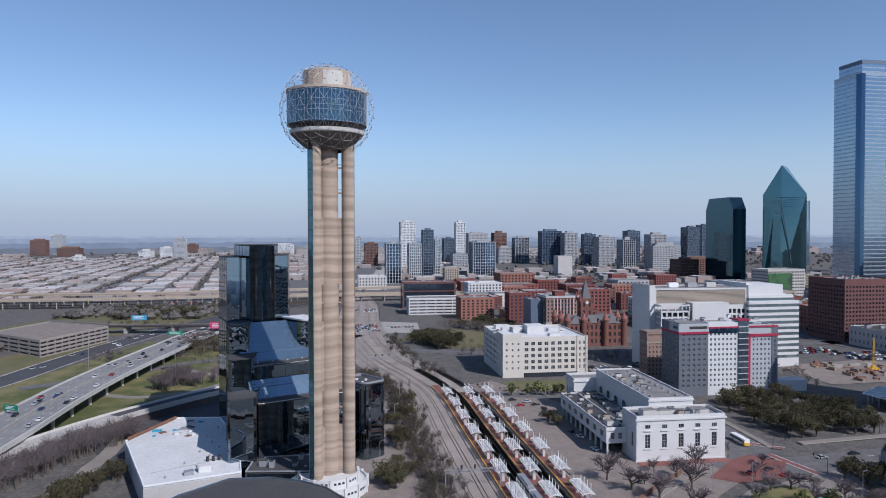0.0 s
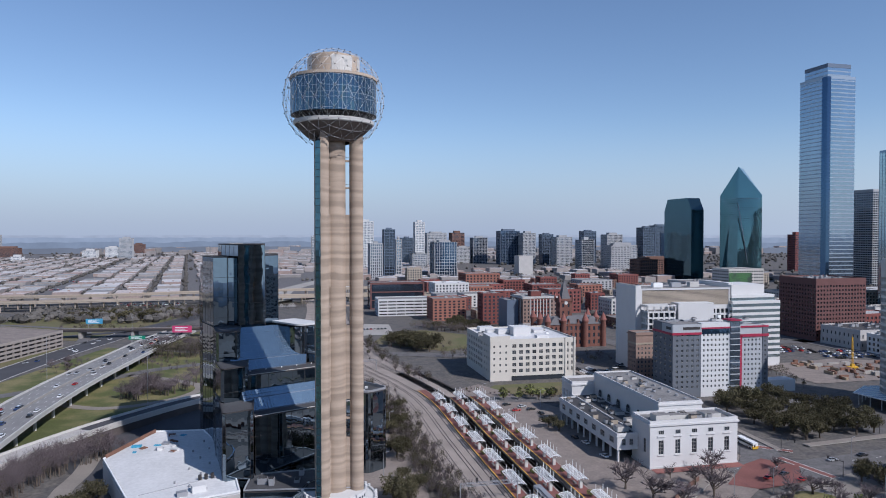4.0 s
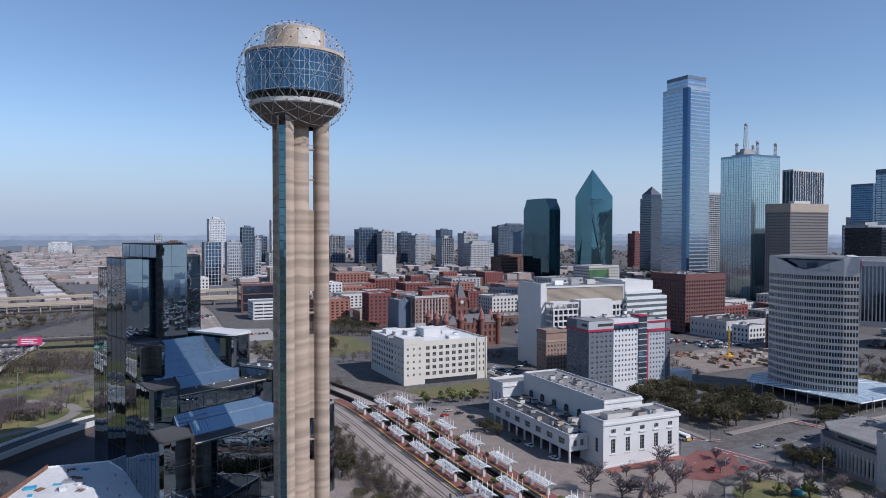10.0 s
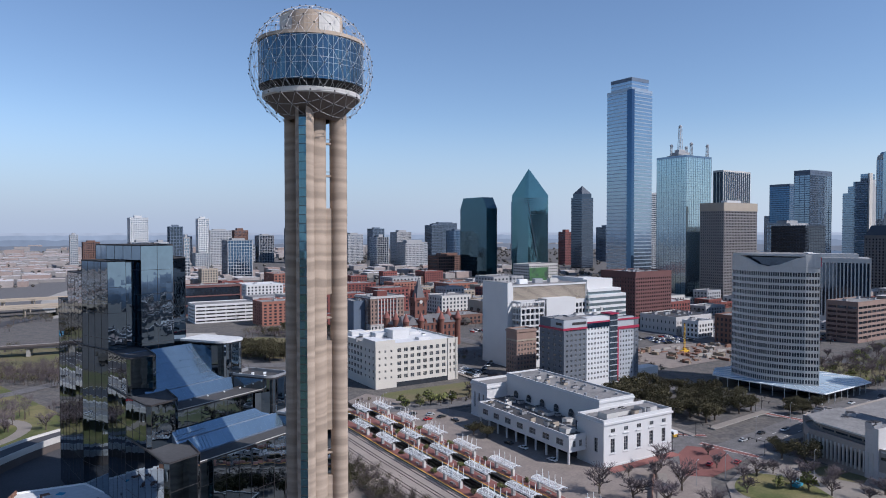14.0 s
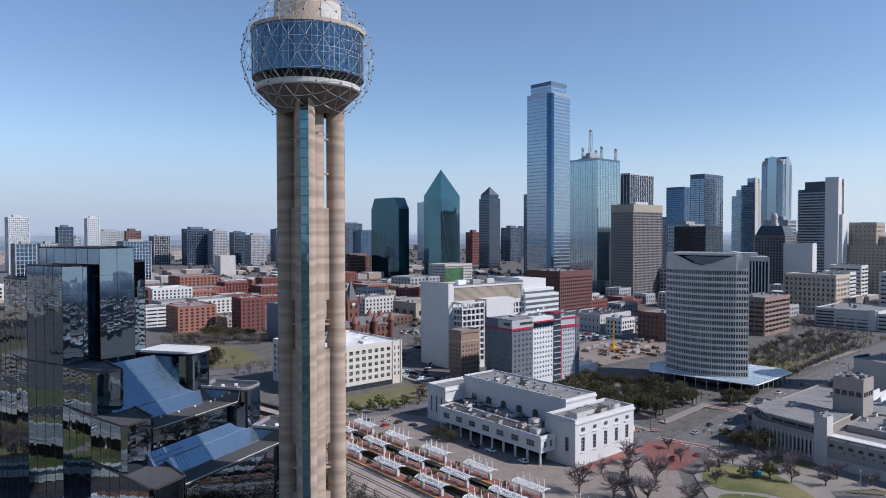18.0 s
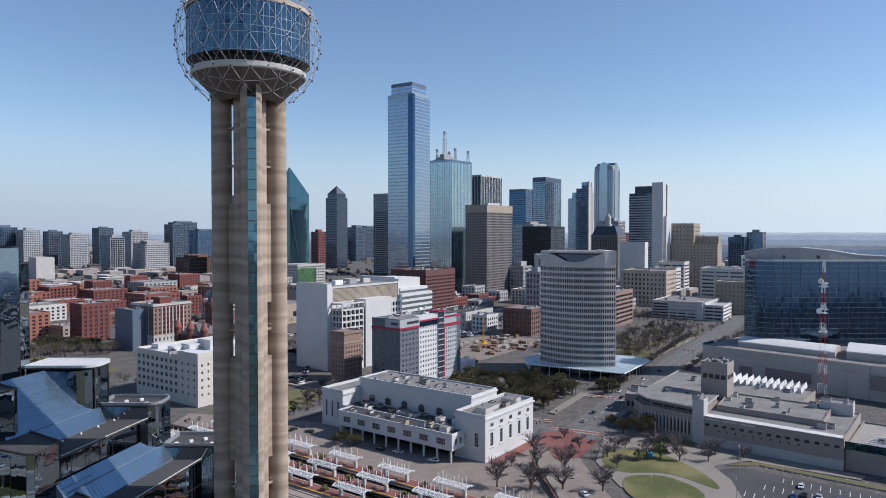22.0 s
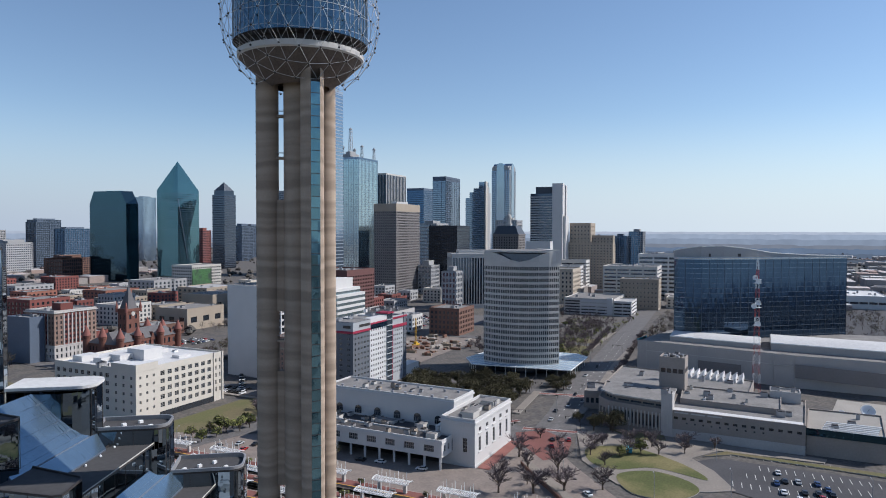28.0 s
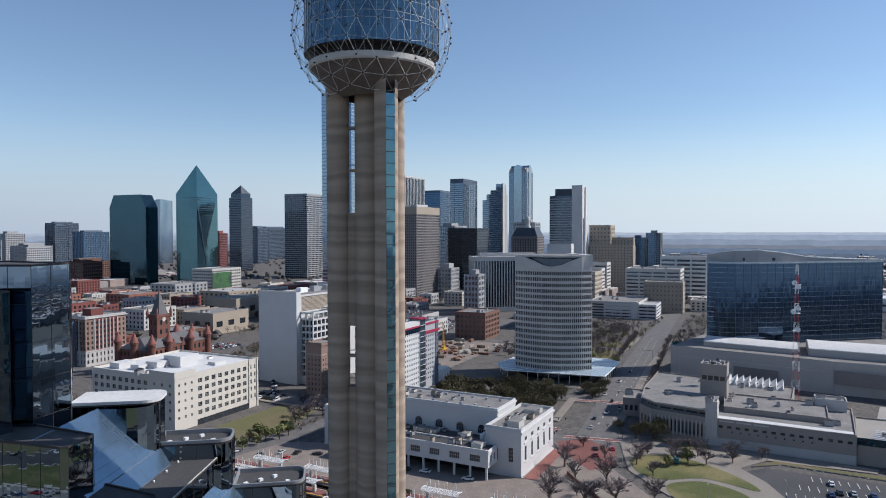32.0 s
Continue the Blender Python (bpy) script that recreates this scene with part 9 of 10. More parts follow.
scatter(OAKS, [(196, 72), (244, 86), (240, 120), (222, 150), (192, 148), (182, 120)], 40, 0.95, 1.3, 31, 6.0)
scatter(OAKS, [(252, 70), (276, 76), (272, 84), (250, 82)], 6, 0.8, 1.0, 32, 5.0)
scatter(OAKS, [(-12, 330), (30, 300), (42, 330), (6, 370)], 16, 1.2, 1.8, 33, 6)
scatter(OAKS, [(30, 420), (80, 425), (110, 445), (30, 470)], 12, 1.0, 1.5, 34, 6)
scatter(OAKS, [(-92, -30), (-82, -20), (-84, 10), (-94, 0)], 8, 0.8, 1.1, 36, 4)
scatter(OAKS, [(16, 4), (30, 4), (14, 140), (2, 140)], 12, 0.6, 0.95, 38, 4)
scatter(BARES, [(-142, 150), (-130, 150), (-128, 180), (-140, 182)], 9, 1.0, 1.35, 39, 5)
scatter(BARES, [(-127, 162), (-116, 160), (-114, 174), (-125, 176)], 5, 0.9, 1.2, 48, 4.5)
scatter(BARES, [(-236, 240), (-196, 226), (-190, 250), (-230, 270)], 5, 0.8, 1.1, 49, 8)
scatter(BARES, [(-100, 170), (-60, 150), (-30, 260), (-90, 300)], 30, 0.9, 1.3, 40, 6)
scatter(BUDS, [(66, 150), (100, 148), (104, 158), (70, 164)], 9, 0.9, 1.2, 41, 5)
scatter(BARES, [(112, 160), (150, 168), (150, 192), (112, 182)], 8, 0.9, 1.2, 42, 6)
scatter(BARES, [(345, 116), (530, 165), (525, 210), (350, 158)], 30, 0.8, 1.2, 43, 6)
scatter(BUDS, [(345, 116), (530, 165), (525, 210), (350, 158)], 18, 0.9, 1.2, 44, 6)
scatter(BARES, [(330, 165), (420, 180), (400, 215), (330, 200)], 20, 0.7, 1.0, 45, 6)
scatter(OAKS, [(-360, 470), (-230, 500), (-240, 580), (-380, 560)], 30, 0.9, 1.2, 47, 8)
for x, y, s in ((130, 20, 1.2), (123, 27, 0.7), (110, 6, 1.4), (116, 12, 0.6), (140, 30, 1.2), (103, 16, 1.3), (160, 22, 0.9), (170, -4, 0.9), (186, -8, 1.0), (194, -2, 0.8), (176, 10, 0.8), (196, 14, 0.9), (168, 36, 0.7)):
    plant(BARES, x, y, s)
for x, y, s in ((160, 8, 1.1), (168, 10, 1.2), (182, 0, 1.1), (178, -14, 1.1), (186, -22, 1.0), (152, -2, 0.9), (128, -12, 1.2), (118, -2, 1.3), (132, 8, 1.5), (196, -20, 0.9), (200, -30, 0.8)):
    plant(BARES, x, y, s, 3)
for x, y, s in ((174, -8, 1.3), (166, -2, 1.0)):
    plant(BUDS, x, y, s)
for x, y, s in ((193, 22, 1.0), (198, 16, 1.1), (20, 8, 0.9), (88, 96, 0.9), (92, 90, 0.8), (24, 2, 0.8), (202, 34, 0.8)):
    plant(OAKS, x, y, s)
for i, line in enumerate(PLAT):
    for k in range(5):
        p, a = along([tuple(q) for q in line], 34 + k * 26)
        plant(BUDS, p.x, p.y, 0.5, i)
for i in range(40):
    t = i / 40
    plant(BARES, 290 + 200 * t - 14 * -0.27, 88 + 60 * t + 0, 0.7)
    if i % 2:
        plant(BARES, 300 + 190 * t, 58 + 57 * t, 0.7)


# ---- thickets ----
def thicket(name, label, line, width, n, seed, h=(2.0, 4.5), green=0.35, leaf="leaf_oak"):
    """A belt of bare bushes and evergreen shrubs along a line of the plan: thin twigs and small leaves."""
    rnd = random.Random(seed)
    total = sum((Vector(a) - Vector(b)).length for a, b in zip(line, line[1:]))
    g = Geo()
    L3 = [(x, y, 0) for x, y in line]
    tall = h[1] >= 6
    for _ in range(int(n * 0.5) if tall else n):
        p, a = along(L3, rnd.uniform(0, total))
        o = rnd.uniform(-0.5, 0.5) * width if tall else rnd.gauss(0, width / 3.2)
        x, y = p.x - math.sin(a) * o, p.y + math.cos(a) * o
        s = rnd.uniform(*h) * (1.15 if tall else 1.0)
        ever = rnd.random() < green
        if tall:
            # a small tree: trunk, limbs fanning into a rounded crown, leaves on some
            top, c, r = Vector((x, y, s * 0.34)), Vector((x, y, s * 0.64)), s * 0.44
            g.rod((x, y, -0.3), top, s * 0.022, M["bark"], 3, s * 0.012)
            for _ in range(24 if ever else 62):
                u2 = Vector((rnd.gauss(0, 1), rnd.gauss(0, 1), rnd.gauss(0.1, 0.8))).normalized()
                q = c + u2 * r * rnd.uniform(0.45, 1.0)
                q0 = top.lerp(c, rnd.random()).lerp(q, rnd.uniform(0, 0.5))
                e = (q - q0).cross(Vector((rnd.gauss(0, 1), rnd.gauss(0, 1), 0.2))).normalized() * 0.06
                g.add([q0 - e, q0 + e, q], [(0, 1, 2)], M["twig"])
            for _ in range(120 if ever else 0):
                u2 = Vector((rnd.gauss(0, 1), rnd.gauss(0, 1), rnd.gauss(0.1, 0.8))).normalized()
                q = c + u2 * r * rnd.uniform(0.5, 1.05)
                v2 = u2.orthogonal().normalized() * rnd.uniform(0.18, 0.42)
                g.add([q + v2, q + u2.cross(v2), q - v2 * 0.8], [(0, 1, 2)], M[leaf])
            continue
        for _ in range(16 if ever else 46):
            w, t = rnd.uniform(0, 6.28), rnd.uniform(0.1, 0.75)
            d = Vector((math.cos(w) * t, math.sin(w) * t, 1)).normalized() * s * rnd.uniform(0.6, 1.05)
            q = Vector((x + rnd.uniform(-0.5, 0.5), y + rnd.uniform(-0.5, 0.5), -0.2)) + d * rnd.uniform(0, 0.35)
            e = d.cross(Vector((rnd.gauss(0, 1), rnd.gauss(0, 1), 0.2))).normalized() * 0.05
            g.add([q - e, q + e, q + d * 0.8], [(0, 1, 2)], M["twig"])
        if ever:
            for _ in range(110):
                u2 = Vector((rnd.gauss(0, 1), rnd.gauss(0, 1), rnd.gauss(0, 1))).normalized()
                q = Vector((x, y, s * 0.5)) + Vector((u2.x * s * 0.5, u2.y * s * 0.5, u2.z * s * 0.48)) * rnd.uniform(0.5, 1.05)
                v2 = u2.orthogonal().normalized() * rnd.uniform(0.12, 0.28)
                g.add([q + v2, q + u2.cross(v2), q - v2], [(0, 1, 2)], M[leaf])
    tagged(part(name, g), label=label, category="bushes", kind="stuff")


thicket("trackside_thicket", "belt of bare bushes and dark shrubs beside the tracks", [(50, -30), (38, 10), (26, 60), (14, 110), (0, 160), (-24, 210)], 14, 720, 61, (2.5, 5.9), green=0.62)
thicket("ramp_thicket", "grey brown bare bushes below the ramp", [(-124, -22), (-121, 14), (-116, 44), (-103, 62)], 17, 560, 62, (6.5, 10.5), 0.03)
thicket("drive_shrubs", "dark evergreen shrubs beside the loop road", [(-92, -30), (-88, -5), (-86, 12)], 7, 36, 63, (2, 4), 0.95)
thicket("lawn_thicket", "bare bushes on the freeway lawn", [(-225, 215), (-190, 240), (-165, 250)], 12, 40, 64, (3, 6.5), 0.1)
thicket("hotel_thicket", "bare trees and bushes behind the hotel", [(-95, 190), (-70, 230), (-60, 290), (-80, 340)], 34, 230, 65, (3, 7), 0.15)
thicket("plaza_thicket", "dark shrubs and bare trees on the plaza", [(-20, 340), (20, 320), (50, 335)], 20, 60, 66, (3, 6), 0.5)
thicket("park_thicket", "bare trees with first green in the small park", [(340, 125), (400, 145), (470, 168), (530, 185)], 36, 240, 67, (3, 6.5), 0.22, "leaf_green")
thicket("boulevard_trees", "bare street trees along the boulevard", [(335, 102), (420, 124), (520, 148), (620, 172)], 6, 110, 68, (3, 6), 0.2, "leaf_green")
thicket("station_bank", "rough grass bank with bare bushes below the cream building", [(52, 175), (80, 160), (115, 158), (150, 172)], 8, 50, 69, (1, 3), 0.2)
thicket("viaduct_thicket", "brown bare trees below the tan viaduct", [(-380, 520), (-320, 500), (-250, 520), (-200, 560)], 40, 260, 70, (4, 8), 0.3)
thicket("verge_thicket", "bare brown trees on the grass by the ramp", [(-240, 250), (-190, 255), (-150, 240), (-120, 215)], 24, 120, 73, (3, 7), 0.1)
thicket("street_thicket", "bare and dark trees along the street by the cream building", [(40, 290), (80, 270), (130, 262), (165, 275)], 26, 130, 74, (3, 6.5), 0.45)
thicket("quarter_trees", "bare street trees in the brick quarter", [(20, 440), (120, 420), (220, 430), (330, 460), (420, 500)], 20, 170, 75, (3, 7), 0.3)
thicket("quarter_trees_north", "bare street trees among brick lofts", [(0, 560), (120, 600), (260, 660), (400, 720)], 30, 190, 76, (4, 8), 0.25)
thicket("east_street_trees", "bare street trees among downtown blocks", [(450, 240), (560, 250), (680, 240), (800, 300)], 40, 210, 77, (4, 8), 0.25)
thicket("tower_foot_trees", "dark trees at the foot of downtown towers", [(400, 420), (480, 430), (560, 470), (660, 480)], 30, 170, 78, (4, 8), 0.4)
thicket("underpass_thicket", "dark bare trees beside the freeway underpass", [(-330, 440), (-270, 420), (-200, 430), (-120, 400)], 26, 150, 81, (3, 6.5), 0.45)
thicket("park_grove", "bare trees with first green along the park by the boulevard", [(352, 134), (420, 156), (480, 174), (570, 192)], 48, 420, 91, (4, 8), 0.12, "leaf_green")
thicket("boulevard_grove", "dark trees between the boulevard and the blue hotel", [(420, 82), (500, 102), (580, 122), (660, 140)], 22, 220, 92, (4, 8.5), 0.5)
thicket("crossing_trees", "dark trees at the downtown crossings", [(560, 250), (640, 235), (720, 250), (820, 270)], 34, 240, 93, (4, 8), 0.4)
thicket("square_trees", "dark trees on the courthouse square", [(182, 292), (215, 306), (250, 322), (262, 372)], 20, 190, 94, (3.5, 7.5), 0.55)
thicket("corridor_trees", "bare and dark trees along the rail corridor", [(28, 196), (4, 246), (-14, 300), (-30, 370)], 12, 170, 95, (3, 6.5), 0.4)
thicket("loop_trees", "grey bare trees inside the looping road", [(-138, 150), (-135, 166), (-137, 182)], 11, 80, 96, (9, 13), 0.0)
thicket("loop_trees_east", "grey bare trees beside the loop's bend", [(-124, 164), (-118, 170), (-114, 204)], 9, 60, 87, (8, 11), 0.0)
thicket("ramp_wood", "purple grey bare wood beyond the looping road", [(-200, 330), (-172, 318), (-140, 320), (-100, 300)], 42, 420, 88, (6, 10), 0.1)
thicket("street_evergreens", "dark evergreen trees by the underpass street", [(-184, 286), (-162, 284), (-146, 292)], 18, 150, 89, (7, 11), 0.85)
thicket("ramp_grove", "dark trees beside the far end of the ramp", [(-150, 300), (-110, 290), (-70, 250), (-60, 215)], 30, 300, 97, (4, 8.5), 0.35)
thicket("quarter_grove", "dark and bare trees before the brick warehouses", [(16, 446), (46, 428), (88, 402)], 26, 280, 86, (5, 9), 0.5)
thicket("yard_trees", "dark and bare trees on the yards behind the blue hotel", [(520, -20), (600, -40), (700, -20), (800, 10)], 70, 300, 85, (5, 9), 0.45)
thicket("loft_trees", "bare street trees between lofts and towers", [(250, 480), (330, 560), (430, 620), (540, 660)], 60, 320, 98, (4, 8), 0.35)
thicket("viaduct_evergreens", "dark evergreen belt before the tan viaduct", [(-400, 560), (-300, 585), (-220, 600), (-130, 640)], 22, 330, 99, (5, 9), 0.8)
thicket("lot_trees", "bare trees round downtown lots", [(255, 175), (262, 250), (250, 320), (240, 380)], 14, 90, 71, (3, 6), 0.3)
thicket("courthouse_trees", "dark trees beside the courthouse", [(190, 330), (215, 345), (240, 352), (262, 300)], 18, 90, 72, (3, 6.5), 0.6)


# ---- vehicles ----
def car(paint, label):
    c = thing("car", label, "car", "cars on the streets and lots")
    g = Geo()
    prof = [(-2.25, 0.35), (2.25, 0.35), (2.3, 0.75), (1.35, 0.92), (-1.9, 0.95), (-2.3, 0.8)]
    n = len(prof)
    vs = [(x, -0.9, z) for x, z in prof] + [(x, 0.9, z) for x, z in prof]
    g.add(vs, [(i, (i + 1) % n, n + (i + 1) % n, n + i) for i in range(n)] + [tuple(reversed(range(n))), tuple(range(n, 2 * n))], M[paint])
    part("body", g, c)
    part("cabin", Geo().add([(-1.7, -0.78, 0.93), (0.95, -0.78, 0.92), (0.95, 0.78, 0.92), (-1.7, 0.78, 0.93), (-1.15, -0.65, 1.42), (0.25, -0.65, 1.42), (0.25, 0.65, 1.42), (-1.15, 0.65, 1.42)], [(0, 1, 5, 4), (1, 2, 6, 5), (2, 3, 7, 6), (3, 0, 4, 7)], M["carglass"]), c, "dark glass cabin")
    part("roof_panel", Geo().box(-1.2, 0.3, -0.66, 0.66, 1.40, 1.46, M[paint]), c)
    for x in (-1.4, 1.4):
        for y in (-0.82, 0.82):
            part("wheel", Geo().rod((x, y - 0.1, 0.32), (x, y + 0.1, 0.32), 0.33, M["rubber"], 8), c)
    return c


CARS = [car("car_white", "white car on the road or in a bay"), car("car_black", "black car on the road or in a bay"), car("car_silver", "silver car on the road or in a bay"), car("car_red", "red car on the road or in a bay"), car("car_blue", "dark blue car on the road or in a bay"), car("car_yellow", "yellow truck-like car on the freeway")]
FARCARS = []
for _k in range(5):
    _c = thing("parked_car", CARS[_k]["label"].split(" car")[0] + " car parked in a far lot", "car", "cars in far lots")
    for _o in CARS[_k].children:
        if _o.name.split(".")[0] in ("body", "cabin"):
            part(_o.name.split(".")[0], _o.data, _c)
    FARCARS.append(_c)
carused = set()


def drive(x, y, a, k, z=-0.05):
    far = x * x + y * y > 230 ** 2 and k < 5
    c = FARCARS[k] if far else CARS[k]
    k = k + 10 if far else k
    m = Matrix.Translation((x, y, z)) @ Matrix.Rotation(a, 4, "Z")
    if k not in carused:
        carused.add(k)
        c.matrix_basis = m
    else:
        copy_thing(c, m)


rnd = random.Random(77)
mix = [0, 0, 0, 0, 1, 1, 1, 1, 1, 2, 2, 2, 3, 4]
for k in range(64):
    p, a = along(FW, rnd.uniform(60, 500))
    s = rnd.choice((-9, -5.5, -2, 2, 5.5, 9))
    drive(p.x - math.sin(a) * s, p.y + math.cos(a) * s, a if s < 0 else a + math.pi, rnd.choice(mix), p.z + 0.02)
drive(-196, 330, 1.5, 5, 4.7)
for k in range(14):
    drive(-254 + rnd.uniform(-7, 7), rnd.uniform(90, 420), 1.57, rnd.choice(mix), 0.0)
for x, y in ((176, -62), (178, -66), (172, -60), (164, -64), (168, -70), (170, -74), (166, -76), (172, -78), (176, -76), (180, -72), (160, -70), (158, -76), (184, -58)):
    drive(x, y, 0.3, rnd.choice(mix), -0.05)
for x, y, a, k in ((100, 70, 1.9, 0), (97, 78, 1.9, 1), (104, 52, 1.9, 0), (88, 120, 1.9, 1), (84, 128, 0.3, 1), (80, 134, 0.3, 2), (76, 126, 0.3, 3), (72, 138, 0.3, 1), (160, 26, 0.6, 3), (168, 30, 0.6, 1), (172, 24, 0.5, 3), (226, 52, 0.26, 0), (250, 60, 0.26, 1), (238, 50, 0.26, 2), (196, 46, 0.26, 2), (120, -10, 1.0, 0), (300, 78, 0.26, 0), (330, 84, 0.26, 1), (8, 70, 1.6, 3), (6, 80, 1.6, 4), (5, 88, 1.6, 3), (4, 96, 1.6, 1), (9, 62, 1.6, 3), (6, 108, 1.6, 0), (26, 48, 1.2, 1), (262, 70, 0.3, 0), (212, 52, 0.3, 1)):
    drive(x, y, a, k)
for r in range(6):
    for c2 in range(16):
        if rnd.random() < 0.55:
            drive(400 + c2 * 5.2 - r * 2, 300 + c2 * 1.3 + r * 9, 1.8, rnd.choice(mix))
for c2 in range(8):
    drive(-40 + c2 * 3.4, 430 + c2 * 0.8, 1.8, rnd.choice(mix))
for c2 in range(10):
    drive(140 + c2 * 2.9, 215 + c2 * 4, 0.3, rnd.choice(mix))

# rows of cars in far lots, too many and small to tell apart
g = Geo()
for x0, y0, nr, nc, a0 in ((330, 272, 4, 14, 14), (300, 300, 3, 12, 14), (440, 330, 5, 12, 14), (-66, 400, 6, 8, 14), (470, 236, 3, 14, 14), (-380, 640, 5, 30, 8), (-620, 900, 3, 40, 8), (-700, 1100, 3, 40, 8), (100, 560, 3, 8, 14), (560, 470, 4, 14, 14), (640, 300, 3, 12, 14), (-100, 560, 4, 10, 14), (128, 236, 2, 10, 284), (210, 380, 3, 10, 14)):
    c3, s3 = math.cos(radians(a0)), math.sin(radians(a0))
    for r in range(nr):
        for k in range(nc):
            if rnd.random() < 0.62:
                x, y = x0 + k * 2.9 * c3 - r * 8.5 * s3, y0 + k * 2.9 * s3 + r * 8.5 * c3
                m = M[rnd.choice(("car_white", "car_black", "car_silver", "car_black", "car_white", "car_red", "car_blue"))]
                F = rect(x, y, a0, 1.8, 4.4)
                g.prism(F, 0.1, 0.95, m, None)
                g.prism(inset(rect(x + 0.1 * c3 - 1.0 * s3, y + 0.1 * s3 + 1.0 * c3, a0, 1.6, 2.3), 0.1), 0.95, 1.45, M["carglass"], m)
tagged(part("far_parked_cars", g), label="rows of parked cars in far lots", category="cars", kind="stuff")

# light-rail train and bus
tr = thing("light_rail_train", "white light-rail train standing between platforms", "train")
line = offset_line(RAIL, -5.9)
for k in range(3):
    p, a = along([tuple(q) for q in line], 18 + k * 17.5)
    m = Matrix.Translation((p.x, p.y, 0.15)) @ Matrix.Rotation(a, 4, "Z")
    car_ = part("carriage", Geo().prism([(-8.4, -1.3), (8.4, -1.3), (8.4, 1.3), (-8.4, 1.3)], 0.5, 3.3, M["whitesteel"], M["greysteel"], True), tr, at=m)
    part("window_band", Geo().box(-8.0, 8.0, -1.33, 1.33, 1.6, 2.5, M["carglass"]), car_, "dark window band")
    part("yellow_band", Geo().box(-8.2, 8.2, -1.32, 1.32, 0.7, 1.0, M["yellow"]), car_, "yellow waist band")
    part("roof_box", Geo().box(-5, 5, -0.9, 0.9, 3.3, 3.7, M["greysteel"]), car_)
bus = thing("city_bus", "white and yellow city bus at the kerb", "bus")
bm_ = Matrix.Translation((170, 66, 0)) @ Matrix.Rotation(radians(100), 4, "Z")
part("body", Geo().box(-6, 6, -1.25, 1.25, 0.4, 3.0, M["whitesteel"]), bus, at=bm_)
part("window_band", Geo().box(-5.9, 6.02, -1.27, 1.27, 1.5, 2.4, M["carglass"]), bus, "dark windows", at=bm_)
part("nose", Geo().box(-6.05, -5.2, -1.28, 1.28, 0.4, 1.6, M["yellow"]), bus, "yellow nose", at=bm_)
for x in (-4, 4):
    for y in (-1.15, 1.15):
        part("wheel", Geo().rod((x, y - 0.15, 0.48), (x, y + 0.15, 0.48), 0.48, M["rubber"], 10), bus, at=bm_)

# overhead line gantries and street lamps
def gantry(d):
    p, a = along(RAIL, d)
    t = thing("signal_gantry", "grey steel signal gantry across the tracks", "gantry", "signal gantries")
    m = Matrix.Translation((p.x, p.y, 0)) @ Matrix.Rotation(a + math.pi / 2, 4, "Z")
    for x in (2.5, 23):
        part("post", Geo().rod((x, 0, -0.3), (x, 0, 7), 0.25, M["greysteel"], 5), t, at=m)
    for z in (6.2, 7.2):
        for y in (-0.5, 0.5):
            part("chord", Geo().rod((2.5, y, z), (23, y, z), 0.1, M["greysteel"], 4), t, at=m)
    for i in range(10):
        part("lacing", Geo().rod((2.5 + i * 2.05, -0.5, 6.2), (4.5 + i * 2.05, -0.5, 7.2), 0.07, M["greysteel"], 3), t, at=m)
    for x in (7, 12, 17):
        part("signal_head", Geo().box(x - 0.35, x + 0.35, -0.8, -0.5, 7.0, 8.6, M["darksteel"]), t, at=m)


gantry(58)
gantry(300)


def lamp(x, y, h=9.0, a=0.0):
    t = thing("street_lamp", "thin grey street lamp with a single arm", "street lamp", "street lamps")
    m = Matrix.Translation((x, y, -0.2)) @ Matrix.Rotation(a, 4, "Z")
    part("pole", Geo().rod((0, 0, 0), (0, 0, h), 0.13, M["greysteel"], 5, 0.08), t, at=m)
    part("arm", Geo().rod((0, 0, h), (1.6, 0, h + 0.3), 0.06, M["greysteel"], 4), t, at=m)
    part("head", Geo().box(1.4, 2.2, -0.18, 0.18, h + 0.22, h + 0.4, M["greysteel"]), t, at=m)


for x, y in ((150, -50), (170, -90), (185, -35), (200, -100), (155, 12), (190, 4), (205, 48), (240, 62), (290, 80), (340, 94), (140, 10), (90, 135), (110, 140), (60, 150), (14, 30), (12, 90), (8, 140), (130, -30), (165, -118)):
    lamp(x, y, 9.0, 0.5)
for x, y in ((-205, 190), (-215, 330), (-118, 130)):
    lamp(x, y, 30.0, 0.2)

skip = thing("waste_skip", "turquoise waste skip on the lawn edge", "skip")
sk = Matrix.Translation((174, -3, 0.0)) @ Matrix.Rotation(radians(20), 4, "Z")
part("body", Geo().add([(-2.2, -1.1, 0.1), (2.2, -1.1, 0.1), (2.2, 1.1, 0.1), (-2.2, 1.1, 0.1), (-2.7, -1.2, 1.7), (2.7, -1.2, 1.7), (2.7, 1.2, 1.7), (-2.7, 1.2, 1.7)], [(3, 2, 1, 0), (0, 1, 5, 4), (1, 2, 6, 5), (2, 3, 7, 6), (3, 0, 4, 7)], M["tarp"]), skip, at=sk)
part("lid", Geo().box(-2.7, 2.7, -1.25, 1.25, 1.7, 1.85, M["turquoise"]), skip, at=sk)


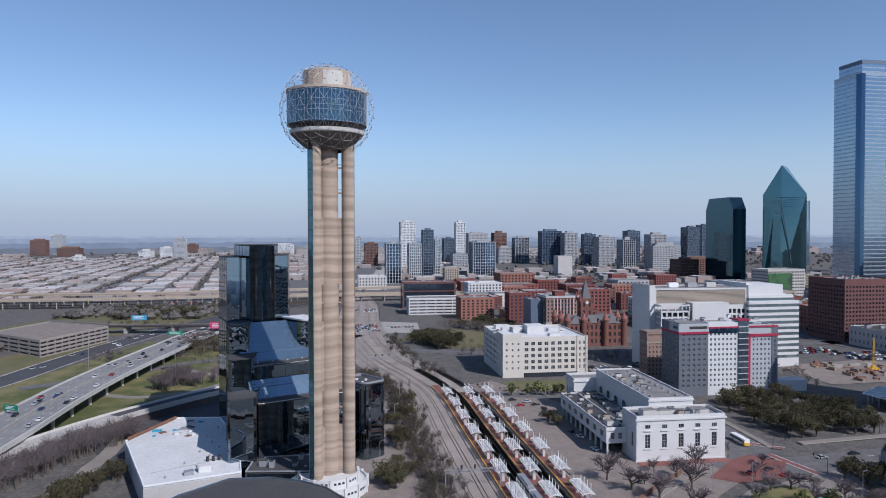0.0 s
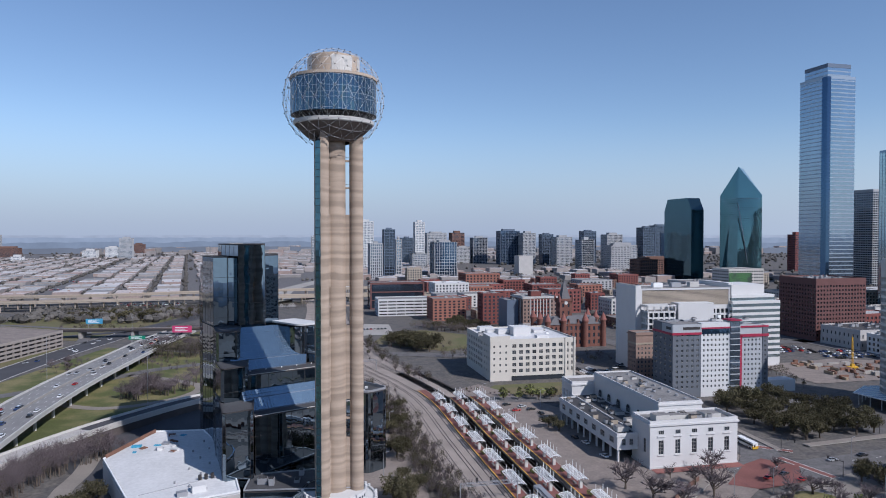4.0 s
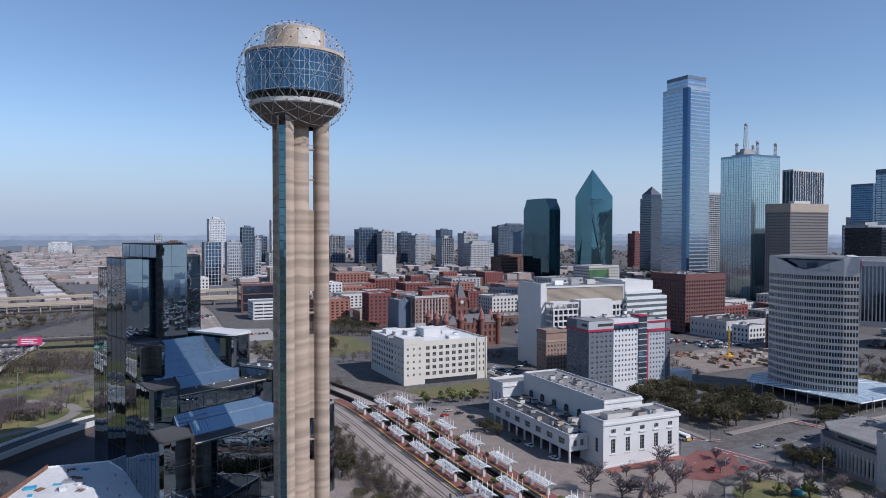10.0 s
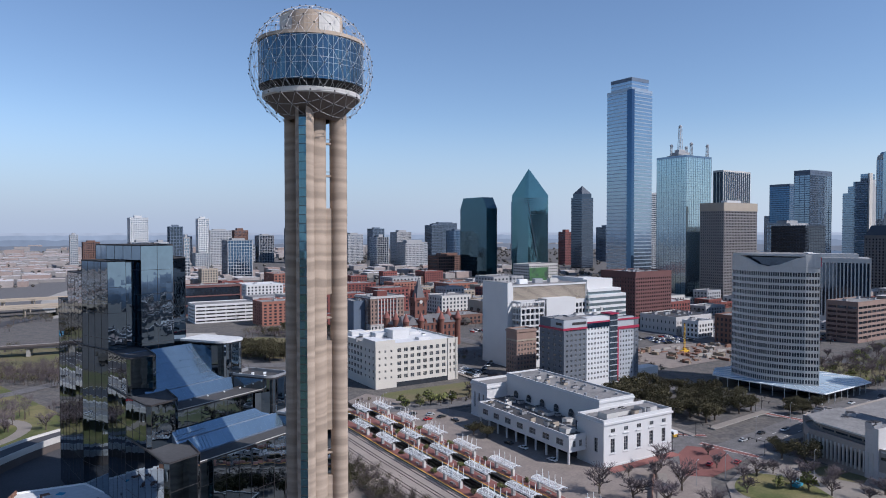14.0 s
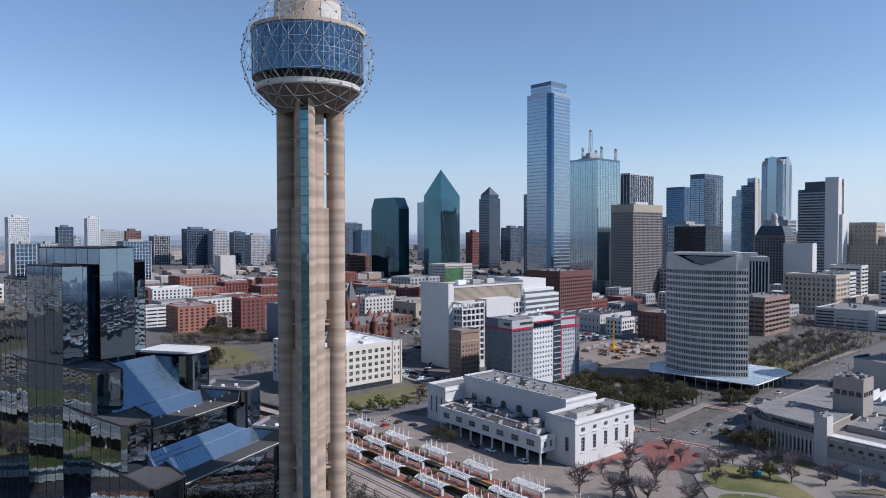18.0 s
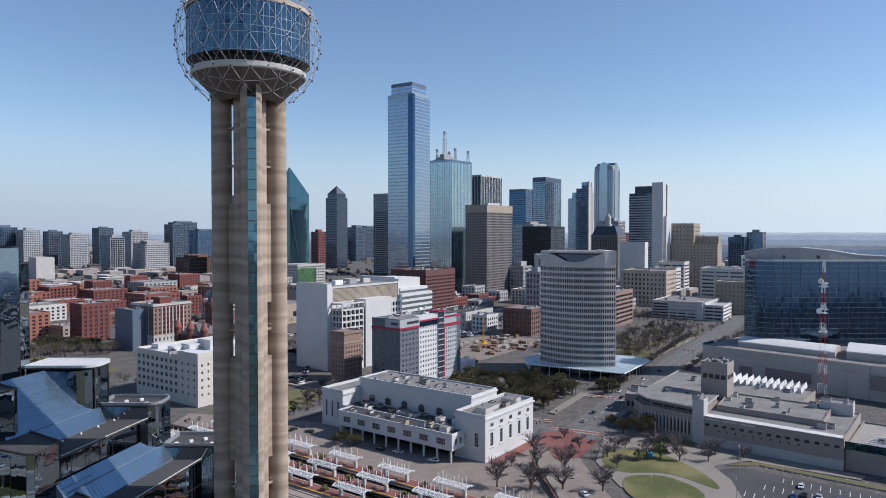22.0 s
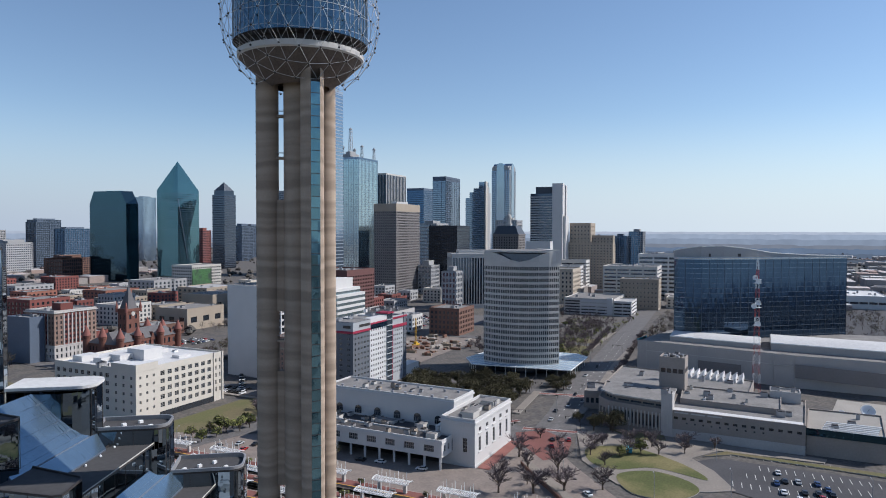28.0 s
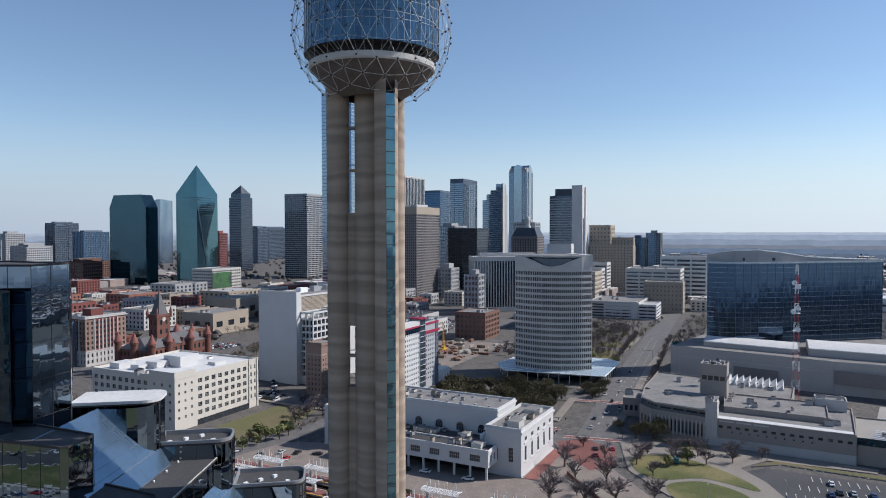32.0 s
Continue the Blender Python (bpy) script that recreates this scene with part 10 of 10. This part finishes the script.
# ---- traffic signals ----
def signal(x, y, a):
    t = thing("traffic_signal", "dark traffic signal pole with a long mast arm", "traffic signal", "signals at the crossings")
    m = Matrix.Translation((x, y, -0.1)) @ Matrix.Rotation(a, 4, "Z")
    part("pole", Geo().rod((0, 0, 0), (0, 0, 6.4), 0.14, M["darksteel"], 6, 0.1), t, at=m)
    part("arm", Geo().rod((0, 0, 6.0), (7.5, 0, 6.3), 0.09, M["darksteel"], 5), t, at=m)
    for d in (3.4, 6.8):
        part("head", Geo().box(d - 0.18, d + 0.18, -0.2, 0.2, 5.2, 6.2, M["darksteel"]), t, at=m)


for x, y, a in ((182, 60, -1.2), (189, 27, 1.9), (158, 46, 0.2), (240, 84, -1.2), (253, 50, 1.9), (246, 86, 0.3), (390, 92, 1.9)):
    signal(x, y, a)


# ---- rooftop clutter on the flat roofs around the station ----
def roof_clutter(poly, z, n, seed, name, label):
    rnd = random.Random(seed)
    xs, ys = [p[0] for p in poly], [p[1] for p in poly]
    k, done = len(poly), 0
    for _ in range(n * 20):
        if done >= n:
            break
        x, y = rnd.uniform(min(xs), max(xs)), rnd.uniform(min(ys), max(ys))
        if not all((poly[(i + 1) % k][0] - poly[i][0]) * (y - poly[i][1]) - (poly[(i + 1) % k][1] - poly[i][1]) * (x - poly[i][0]) > 0 for i in range(k)):
            continue
        t = thing(name, label, "roof unit", "units on flat roofs")
        w, d2, h = rnd.uniform(1.2, 3.4), rnd.uniform(1, 2.6), rnd.uniform(0.8, 1.9)
        m = Matrix.Translation((x, y, z)) @ Matrix.Rotation(radians(13), 4, "Z")
        part("casing", Geo().box(-w / 2, w / 2, -d2 / 2, d2 / 2, 0, h, M[rnd.choice(("greysteel", "palepanel", "whitesteel"))]), t, at=m)
        part("grille", Geo().box(-w / 2 + 0.15, w / 2 - 0.15, -d2 / 2 + 0.15, d2 / 2 - 0.15, h, h + 0.18, M["darksteel"]), t, at=m)
        done += 1


roof_clutter([(224, -10), (230, -48), (256, -43), (249, -2)], 13.4, 6, 81, "roof_unit", "grey air-conditioning unit on the newspaper roof")
roof_clutter([(72, 205), (120, 217), (112, 248), (62, 236)], 24.6, 12, 83, "roof_unit", "pale air-conditioning unit on the cream roof")
roof_clutter([(183, 158), (224, 168), (218, 186), (180, 178)], 42.3, 5, 84, "roof_unit", "grey unit on the hotel roof")
